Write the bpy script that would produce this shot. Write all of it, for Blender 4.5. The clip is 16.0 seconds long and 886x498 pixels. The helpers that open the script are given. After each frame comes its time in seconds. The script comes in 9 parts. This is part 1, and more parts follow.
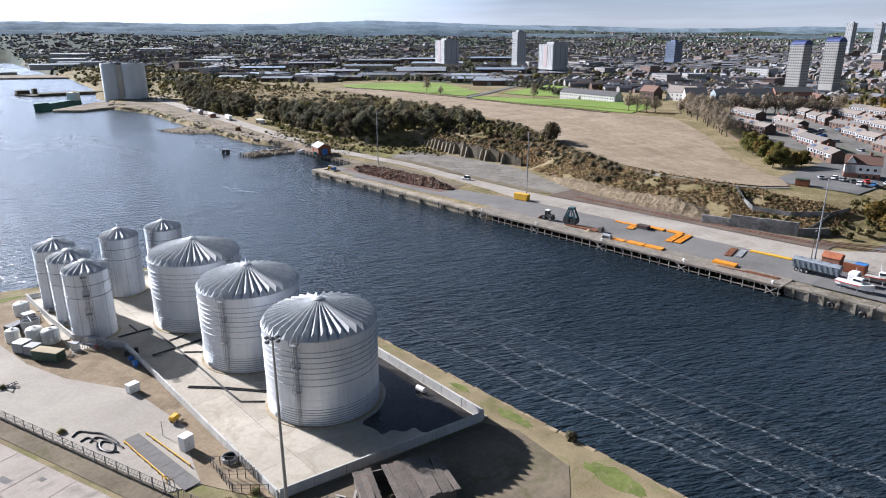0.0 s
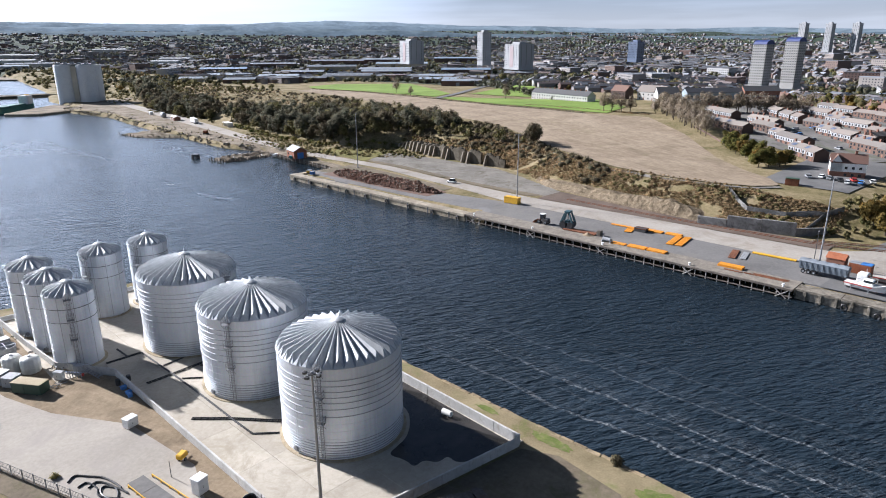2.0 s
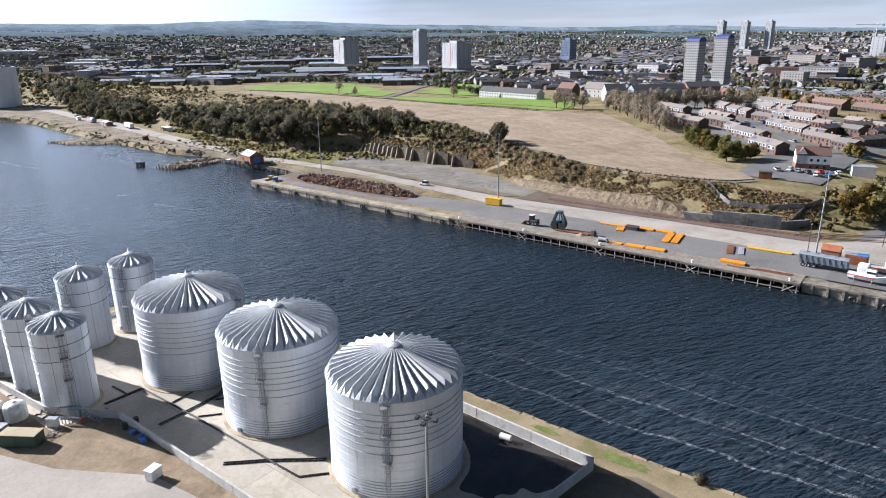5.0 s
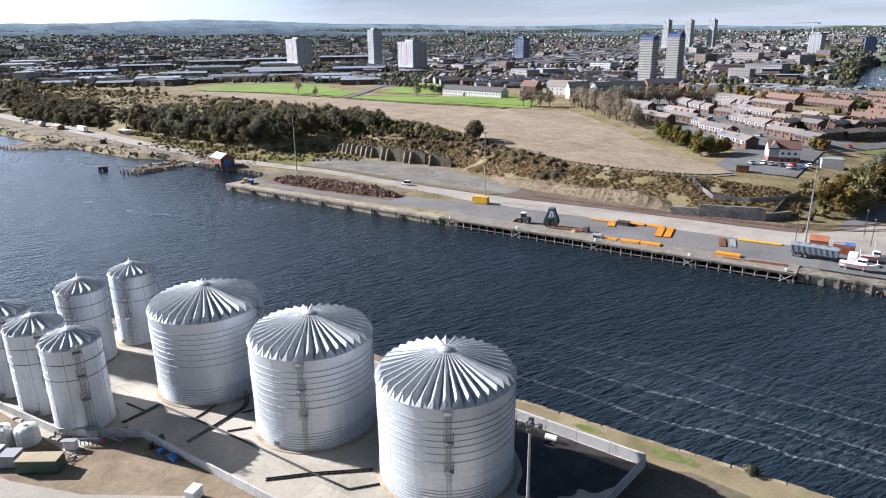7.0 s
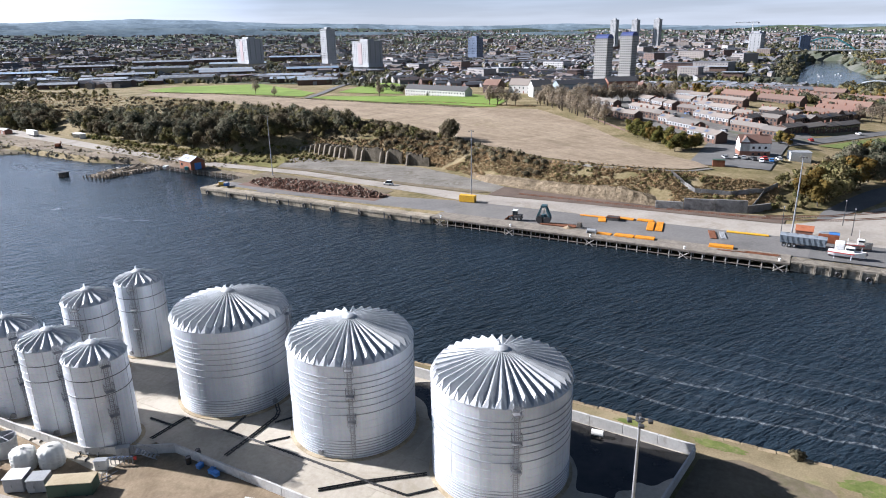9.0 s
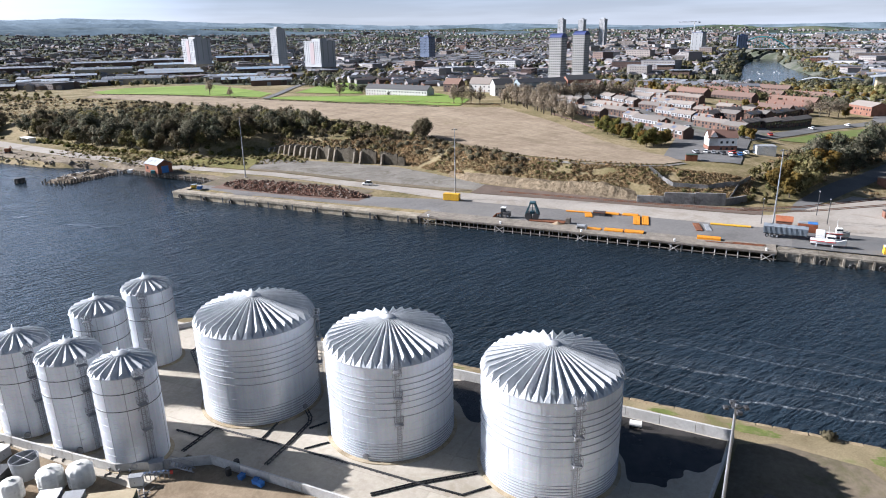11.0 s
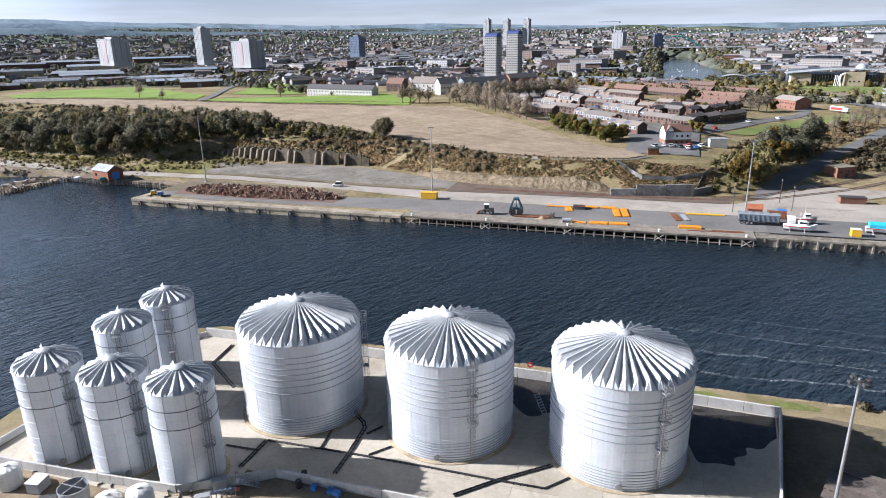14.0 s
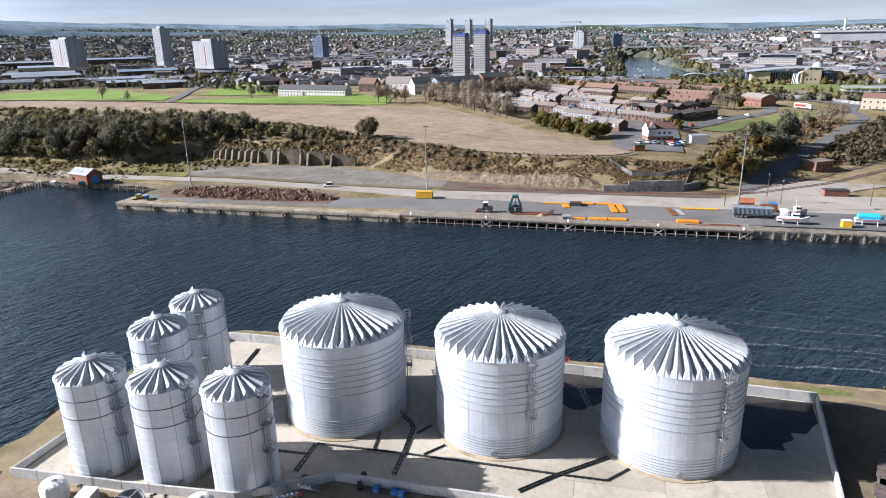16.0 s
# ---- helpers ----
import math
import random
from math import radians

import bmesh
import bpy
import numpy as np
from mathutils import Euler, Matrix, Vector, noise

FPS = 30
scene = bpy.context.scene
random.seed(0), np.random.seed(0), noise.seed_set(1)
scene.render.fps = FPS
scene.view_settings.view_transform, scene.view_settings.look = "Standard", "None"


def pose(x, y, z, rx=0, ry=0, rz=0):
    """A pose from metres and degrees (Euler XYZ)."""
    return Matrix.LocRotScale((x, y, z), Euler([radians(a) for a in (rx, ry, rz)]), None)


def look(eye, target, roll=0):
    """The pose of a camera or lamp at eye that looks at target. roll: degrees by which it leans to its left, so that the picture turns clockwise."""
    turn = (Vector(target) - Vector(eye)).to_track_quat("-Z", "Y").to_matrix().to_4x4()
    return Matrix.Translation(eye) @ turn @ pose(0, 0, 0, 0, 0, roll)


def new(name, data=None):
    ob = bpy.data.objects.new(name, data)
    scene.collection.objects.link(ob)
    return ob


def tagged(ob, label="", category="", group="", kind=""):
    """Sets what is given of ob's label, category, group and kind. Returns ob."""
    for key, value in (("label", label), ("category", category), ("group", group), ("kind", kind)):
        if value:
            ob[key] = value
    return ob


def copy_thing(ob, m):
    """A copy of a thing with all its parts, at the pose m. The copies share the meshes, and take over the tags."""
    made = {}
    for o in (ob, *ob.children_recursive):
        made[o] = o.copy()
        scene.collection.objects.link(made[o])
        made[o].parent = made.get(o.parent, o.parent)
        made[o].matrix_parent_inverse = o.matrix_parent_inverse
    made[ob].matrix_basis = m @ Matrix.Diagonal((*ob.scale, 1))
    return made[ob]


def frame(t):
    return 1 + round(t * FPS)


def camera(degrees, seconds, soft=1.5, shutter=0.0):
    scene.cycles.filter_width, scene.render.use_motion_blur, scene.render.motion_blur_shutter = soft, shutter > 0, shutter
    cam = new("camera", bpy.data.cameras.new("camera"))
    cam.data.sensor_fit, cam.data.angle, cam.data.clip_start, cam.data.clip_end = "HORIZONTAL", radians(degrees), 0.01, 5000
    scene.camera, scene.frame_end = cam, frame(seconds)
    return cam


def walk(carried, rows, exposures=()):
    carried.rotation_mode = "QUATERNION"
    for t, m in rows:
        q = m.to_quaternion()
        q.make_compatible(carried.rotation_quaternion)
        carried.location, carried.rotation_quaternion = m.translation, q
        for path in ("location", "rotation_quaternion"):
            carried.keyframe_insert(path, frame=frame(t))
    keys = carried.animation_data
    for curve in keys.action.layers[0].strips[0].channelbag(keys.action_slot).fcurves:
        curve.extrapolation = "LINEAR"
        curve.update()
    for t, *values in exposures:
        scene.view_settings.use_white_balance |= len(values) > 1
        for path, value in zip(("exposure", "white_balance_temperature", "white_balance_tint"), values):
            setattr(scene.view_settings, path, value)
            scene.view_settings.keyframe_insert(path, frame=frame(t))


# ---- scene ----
cam = camera(68.6, 16.0, 1.0)
METRES, EYE, TURN = 105.0, 62.0, -42.4
ROWS = [
    (0.0, 0.0, 0.0, 0.0, -0.05, -17.52, 0.17),
    (0.5, -0.0234, 0.018, -0.0005, -0.86, -17.52, 0.18),
    (1.0, -0.047, 0.0368, -0.001, -1.66, -17.52, 0.22),
    (1.5, -0.071, 0.0561, -0.0015, -2.56, -17.51, 0.23),
    (2.0, -0.096, 0.0772, -0.0017, -3.5, -17.5, 0.25),
    (2.5, -0.1213, 0.0989, -0.002, -4.44, -17.49, 0.28),
    (3.0, -0.1481, 0.1192, -0.0025, -5.47, -17.49, 0.33),
    (3.5, -0.1755, 0.1367, -0.0029, -6.54, -17.52, 0.4),
    (4.0, -0.2033, 0.1519, -0.0036, -7.62, -17.55, 0.46),
    (6.5, -0.3487, 0.2116, -0.0067, -13.12, -17.71, 0.7),
    (7.0, -0.3786, 0.2231, -0.0076, -14.24, -17.73, 0.74),
    (7.5, -0.4089, 0.2348, -0.0084, -15.38, -17.75, 0.79),
    (8.0, -0.4392, 0.2468, -0.0092, -16.53, -17.77, 0.82),
    (8.5, -0.4693, 0.2586, -0.0101, -17.64, -17.78, 0.85),
    (9.0, -0.4988, 0.2708, -0.0109, -18.76, -17.81, 0.87),
    (11.5, -0.6394, 0.3332, -0.0144, -24.58, -17.92, 0.98),
    (12.0, -0.6663, 0.3471, -0.015, -25.78, -17.94, 1.0),
    (12.5, -0.6932, 0.3614, -0.0155, -26.97, -17.96, 1.01),
    (13.0, -0.72, 0.3761, -0.0161, -28.03, -17.98, 1.03),
    (13.5, -0.7463, 0.3912, -0.0168, -29.06, -18.0, 1.06),
    (14.0, -0.7719, 0.4066, -0.0176, -30.13, -18.01, 1.07),
    (14.5, -0.7976, 0.4222, -0.0183, -31.12, -18.03, 1.08),
    (15.0, -0.8231, 0.4383, -0.0191, -31.99, -18.04, 1.1),
    (15.5, -0.8486, 0.4546, -0.0199, -32.89, -18.04, 1.11),
    (16.0, -0.8744, 0.4718, -0.0205, -33.71, -18.05, 1.13),
]
walk(cam, [(t, pose(0, 0, EYE, 0, 0, TURN) @ pose(METRES * x, METRES * y, METRES * z, 90 + pitch, roll, yaw)) for t, x, y, z, yaw, pitch, roll in ROWS],
     [(0.0, 0.92, 5950, 15), (4.0, 0.99, 5950, 15), (6.5, 1.05, 5950, 15), (12.0, 1.07, 5950, 15), (16.0, 1.0, 5950, 15)])

# world and sun
SUN_EL, SUN_AZ = radians(28.0), radians(-13.0)
world = bpy.data.worlds.new("sky")
scene.world = world
world.use_nodes = True
wn = world.node_tree.nodes
sky = wn.new("ShaderNodeTexSky")
sky.sky_type, sky.sun_disc = "NISHITA", False
sky.sun_elevation, sky.sun_rotation = SUN_EL, SUN_AZ
sky.air_density, sky.dust_density, sky.ozone_density = 1.0, 0.3, 1.5
wn["Background"].inputs["Strength"].default_value = 0.021
# thin white cloud that thickens towards the horizon
wl = world.node_tree.links
coord, sep, cloud, veil, blend = wn.new("ShaderNodeTexCoord"), wn.new("ShaderNodeSeparateXYZ"), wn.new("ShaderNodeTexNoise"), wn.new("ShaderNodeValToRGB"), wn.new("ShaderNodeMix")
stretch, low, both = wn.new("ShaderNodeMapping"), wn.new("ShaderNodeValToRGB"), wn.new("ShaderNodeMath")
wl.new(coord.outputs["Generated"], sep.inputs[0])
wl.new(coord.outputs["Generated"], stretch.inputs["Vector"])
stretch.inputs["Scale"].default_value = (1.0, 1.0, 14.0)
wl.new(stretch.outputs[0], cloud.inputs["Vector"])
cloud.inputs["Scale"].default_value, cloud.inputs["Detail"].default_value = 3.0, 6.0
wl.new(cloud.outputs["Fac"], veil.inputs[0])
veil.color_ramp.elements[0].position, veil.color_ramp.elements[1].position = 0.42, 0.72
wl.new(sep.outputs["Z"], low.inputs[0])
low.color_ramp.elements[0].color, low.color_ramp.elements[1].color = (0.8, 0.8, 0.8, 1), (0.0, 0.0, 0.0, 1)
low.color_ramp.elements[1].position = 0.45
both.operation, both.use_clamp = "MULTIPLY_ADD", True
wl.new(veil.outputs[0], both.inputs[0])
both.inputs[1].default_value = 0.05
wl.new(low.outputs[0], both.inputs[2])
blend.data_type = "RGBA"
wl.new(both.outputs[0], blend.inputs[0])
wl.new(sky.outputs[0], blend.inputs[6])
haze = wn.new("ShaderNodeValToRGB")
wl.new(sep.outputs["Z"], haze.inputs[0])
haze.color_ramp.elements.new(0.1)
for el, p, c in zip(haze.color_ramp.elements, (0.03, 0.1, 0.35), ((17.6, 19.2, 21.4), (11.0, 14.6, 19.6), (5.2, 8.1, 12.8))):
    el.position, el.color = p, (*c, 1)
# the haze is brighter round the sun, most of all in the low bank beneath it
toward, glow, upper, share, lit = wn.new("ShaderNodeVectorMath"), wn.new("ShaderNodeValToRGB"), wn.new("ShaderNodeValToRGB"), wn.new("ShaderNodeMath"), wn.new("ShaderNodeMix")
toward.operation = "DOT_PRODUCT"
wl.new(coord.outputs["Generated"], toward.inputs[0])
toward.inputs[1].default_value = (math.sin(SUN_AZ) * math.cos(SUN_EL), math.cos(SUN_AZ) * math.cos(SUN_EL), math.sin(SUN_EL))
wl.new(toward.outputs["Value"], glow.inputs[0])
glow.color_ramp.elements.new(0.84)
for el, p, v in zip(glow.color_ramp.elements, (0.45, 0.75, 0.92), (0.0, 0.4, 0.8)):
    el.position, el.color = p, (v, v, v, 1)
wl.new(sep.outputs["Z"], upper.inputs[0])
upper.color_ramp.elements.new(0.12)
upper.color_ramp.elements.new(0.3)
for el, p, v in zip(upper.color_ramp.elements, (0.04, 0.12, 0.3, 0.5), (0.42, 1.0, 0.8, 0.0)):
    el.position, el.color = p, (v, v, v, 1)
share.operation = "MULTIPLY"
wl.new(glow.outputs[0], share.inputs[0])
wl.new(upper.outputs[0], share.inputs[1])
bright = wn.new("ShaderNodeMix")
bright.data_type = "RGBA"
wl.new(share.outputs[0], bright.inputs[0])
bright.inputs[6].default_value, bright.inputs[7].default_value = (0, 0, 0, 1), (84, 96, 114, 1)
lit.data_type, lit.blend_type = "RGBA", "ADD"
lit.inputs[0].default_value = 1.0
# faint bands of thin cloud in the haze
bands, banded = wn.new("ShaderNodeMapRange"), wn.new("ShaderNodeVectorMath")
wl.new(veil.outputs[0], bands.inputs["Value"])
bands.inputs["To Min"].default_value, bands.inputs["To Max"].default_value = 0.9, 1.16
banded.operation = "SCALE"
wl.new(haze.outputs[0], banded.inputs[0])
wl.new(bands.outputs[0], banded.inputs["Scale"])
wl.new(banded.outputs[0], blend.inputs[7])
wl.new(blend.outputs[2], lit.inputs[6])
wl.new(bright.outputs[2], lit.inputs[7])
wl.new(lit.outputs[2], wn["Background"].inputs["Color"])
sun = new("sun", bpy.data.lights.new("sun", "SUN"))
sun.data.energy, sun.data.angle, sun.data.color = 5.6, radians(0.53), (1.0, 0.965, 0.91)
sun.matrix_world = look((0, 0, 0), (-math.sin(SUN_AZ) * math.cos(SUN_EL), -math.cos(SUN_AZ) * math.cos(SUN_EL), -math.sin(SUN_EL)))


# ---- node helpers and materials ----
class Nodes:
    """A short way to write a material's nodes."""
    def __init__(self, name, rough=0.8, metal=0.0, spec=0.3):
        self.mat = bpy.data.materials.new(name)
        self.mat.use_nodes = True
        self.t = self.mat.node_tree
        self.b = self.t.nodes["Principled BSDF"]
        self.b.inputs["Roughness"].default_value = rough
        self.b.inputs["Metallic"].default_value = metal
        self.b.inputs["Specular IOR Level"].default_value = spec
        self.pos = self.t.nodes.new("ShaderNodeNewGeometry").outputs["Position"]

    def put(self, sock, v):
        if isinstance(v, bpy.types.NodeSocket):
            self.t.links.new(v, sock)
        elif isinstance(v, tuple) and len(v) == 3 and sock.type == "RGBA":
            sock.default_value = (*v, 1)
        else:
            sock.default_value = v

    def coords(self, kind="Object"):
        return self.t.nodes.new("ShaderNodeTexCoord").outputs[kind]

    def scaled(self, v, s):
        n = self.t.nodes.new("ShaderNodeMapping")
        self.put(n.inputs["Vector"], v)
        n.inputs["Scale"].default_value = s
        return n.outputs[0]

    def noise(self, scale, detail=3.0, vec=None, rough=0.55, warp=0.0):
        n = self.t.nodes.new("ShaderNodeTexNoise")
        self.put(n.inputs["Vector"], self.pos if vec is None else vec)
        n.inputs["Scale"].default_value, n.inputs["Detail"].default_value = scale, detail
        n.inputs["Roughness"].default_value, n.inputs["Distortion"].default_value = rough, warp
        return n.outputs["Fac"]

    def voronoi(self, scale, vec=None, out="Distance", feature="F1"):
        n = self.t.nodes.new("ShaderNodeTexVoronoi")
        n.feature = feature
        self.put(n.inputs["Vector"], self.pos if vec is None else vec)
        n.inputs["Scale"].default_value = scale
        return n.outputs[out]

    def math(self, op, a, b=0.0, clamp=False):
        n = self.t.nodes.new("ShaderNodeMath")
        n.operation, n.use_clamp = op, clamp
        self.put(n.inputs[0], a)
        self.put(n.inputs[1], b)
        return n.outputs[0]

    def ramp(self, fac, *stops):
        n = self.t.nodes.new("ShaderNodeValToRGB")
        self.put(n.inputs[0], fac)
        e = n.color_ramp.elements
        while len(e) < len(stops):
            e.new(0.5)
        for el, (p, c) in zip(e, stops):
            el.position = p
            el.color = (*c, 1) if isinstance(c, tuple) else (c, c, c, 1)
        return n.outputs[0]

    def mix(self, fac, a, b, mode="MIX"):
        n = self.t.nodes.new("ShaderNodeMix")
        n.data_type, n.blend_type = "RGBA", mode
        self.put(n.inputs[0], fac)
        self.put(n.inputs[6], a)
        self.put(n.inputs[7], b)
        return n.outputs[2]

    def xyz(self, v=None):
        n = self.t.nodes.new("ShaderNodeSeparateXYZ")
        self.put(n.inputs[0], self.pos if v is None else v)
        return n.outputs

    def random(self):
        return self.t.nodes.new("ShaderNodeObjectInfo").outputs["Random"]

    def island(self):
        return self.t.nodes.new("ShaderNodeNewGeometry").outputs["Random Per Island"]

    def bump(self, h, strength=0.3, distance=0.1):
        n = self.t.nodes.new("ShaderNodeBump")
        n.inputs["Strength"].default_value, n.inputs["Distance"].default_value = strength, distance
        self.put(n.inputs["Height"], h)
        self.put(self.b.inputs["Normal"], n.outputs[0])

    def done(self, colour=None, rough=None):
        if colour is not None:
            self.put(self.b.inputs["Base Color"], colour)
        if rough is not None:
            self.put(self.b.inputs["Roughness"], rough)
        return self.mat


def shade(c, k):
    return tuple(min(1.0, v * k) for v in c)


def surface(name, a, b, big=0.15, fine=3.0, rough=0.85, metal=0.0, spec=0.3, bump=0.3, depth=0.05, stain=None, stain_scale=0.4, vary=0.0):
    """Two tones mixed at a large and a fine scale, with optional stains and a per-object shift."""
    n = Nodes(name, rough, metal, spec)
    large = n.noise(big, 4, warp=0.4)
    small = n.noise(fine, 5, rough=0.65)
    f = n.math("ADD", n.math("MULTIPLY", large, 0.6), n.math("MULTIPLY", small, 0.4))
    col = n.ramp(f, (0.36, a), (0.64, b))
    if stain:
        m = n.ramp(n.noise(stain_scale, 6, rough=0.7, warp=0.8), (0.52, 0.0), (0.68, 1.0))
        col = n.mix(n.math("MULTIPLY", m, 0.75), col, stain)
    if vary:
        col = n.mix(1.0, col, n.ramp(n.random(), (0.0, 1 - vary), (1.0, 1.0)), "MULTIPLY")
    n.bump(small, bump, depth)
    return n.done(col)


def paint(name, c, rough=0.55, dirt=(0.12, 0.1, 0.08), wear=0.35, metal=0.0):
    """Painted metal with grime in broad and fine blotches."""
    n = Nodes(name, rough, metal, 0.45)
    f = n.noise(0.9, 5, rough=0.7, warp=0.6)
    g = n.noise(9.0, 3)
    col = n.mix(n.math("MULTIPLY", n.ramp(f, (0.48, 0.0), (0.75, 1.0)), wear), c, dirt)
    col = n.mix(n.math("MULTIPLY", g, 0.16), col, shade(c, 0.6))
    n.bump(g, 0.12, 0.01)
    return n.done(col, n.ramp(f, (0.3, rough - 0.1), (0.7, min(1.0, rough + 0.2))))


def by_island(name, colours, rough=0.85, spec=0.25, fine=4.0):
    """Stuff whose single pieces differ: the piece's random number picks the tone."""
    n = Nodes(name, rough, 0.0, spec)
    k = len(colours)
    col = n.ramp(n.island(), *[((i + 0.5) / k, c) for i, c in enumerate(colours)])
    col = n.mix(n.math("MULTIPLY", n.noise(fine, 3), 0.35), col, shade(colours[0], 0.6))
    return n.done(col)


def leaves(name, colours, fine=1.2):
    """Foliage: each tuft has its tone and lets some sunlight through."""
    n = Nodes(name, 0.85, 0.0, 0.06)
    k = len(colours)
    col = n.ramp(n.island(), *[((i + 0.5) / k, c) for i, c in enumerate(colours)])
    col = n.mix(n.math("MULTIPLY", n.noise(fine, 3), 0.3), col, shade(colours[0], 0.7))
    patch = n.ramp(n.noise(0.13, 2), (0.42, 0.0), (0.6, 1.0))
    col = n.mix(n.math("MULTIPLY", patch, 0.5), col, shade(colours[-1], 1.1))
    col = n.mix(1.0, col, n.ramp(n.noise(0.19, 2, n.scaled(n.pos, (1, 1, 0.2))), (0.38, 0.62), (0.62, 1.25)), "MULTIPLY")
    n.put(n.b.inputs["Base Color"], col)
    thin, both = n.t.nodes.new("ShaderNodeBsdfTranslucent"), n.t.nodes.new("ShaderNodeMixShader")
    n.put(thin.inputs["Color"], col)
    both.inputs[0].default_value = 0.3
    n.t.links.new(n.b.outputs[0], both.inputs[1])
    n.t.links.new(thin.outputs[0], both.inputs[2])
    n.t.links.new(both.outputs[0], n.t.nodes["Material Output"].inputs["Surface"])
    return n.mat


def by_object(name, colours, rough=0.85, spec=0.25, fine=2.0, bump=0.2):
    n = Nodes(name, rough, 0.0, spec)
    k = len(colours)
    col = n.ramp(n.random(), *[((i + 0.5) / k, c) for i, c in enumerate(colours)])
    g = n.noise(fine, 5, rough=0.7)
    col = n.mix(n.math("MULTIPLY", g, 0.4), col, shade(colours[0], 0.55))
    n.bump(g, bump, 0.04)
    return n.done(col)


def steel_sheet():
    n = Nodes("galvanised_sheet", 0.42, 0.35, 0.5)
    o = n.coords()
    streak = n.noise(1.0, 5, n.scaled(o, (1.6, 1.6, 0.07)), 0.7)
    broad = n.noise(0.22, 3, o)
    spangle = n.voronoi(5.0, o, "Color")
    col = n.ramp(n.math("ADD", n.math("MULTIPLY", streak, 0.55), n.math("MULTIPLY", broad, 0.45)),
                 (0.3, (0.46, 0.49, 0.53)), (0.5, (0.61, 0.64, 0.68)), (0.7, (0.71, 0.73, 0.76)))
    col = n.mix(0.06, col, spangle)
    rust = n.ramp(n.noise(1.0, 6, n.scaled(o, (3.0, 3.0, 0.25)), 0.75), (0.66, 0.0), (0.8, 1.0))
    col = n.mix(n.math("MULTIPLY", rust, 0.25), col, (0.28, 0.22, 0.17))
    n.bump(n.noise(0.8, 2, o), 0.25, 0.05)
    return n.done(col, n.ramp(streak, (0.3, 0.34), (0.7, 0.55)))


def roof_sheet():
    n = Nodes("folded_roof_sheet", 0.55, 0.2, 0.5)
    o = n.coords()
    f = n.noise(0.7, 5, o, 0.7)
    col = n.ramp(f, (0.3, (0.44, 0.46, 0.475)), (0.7, (0.62, 0.635, 0.645)))
    col = n.mix(1.0, col, n.ramp(n.random(), (0.0, 0.86), (1.0, 1.0)), "MULTIPLY")
    n.bump(n.noise(3.0, 3, o), 0.15, 0.02)
    return n.done(col, n.ramp(f, (0.3, 0.5), (0.7, 0.68)))


FOAM_LINES = ((84.8, 0.55, 0.8), (87.0, 1.6, 0.1), (89.6, 0.4, 0.26), (92.2, 0.5, 0.6), (94.2, 2.4, 0.12), (100.6, 0.5, 0.52), (103.0, 1.8, 0.08), (109.0, 0.4, 0.24))


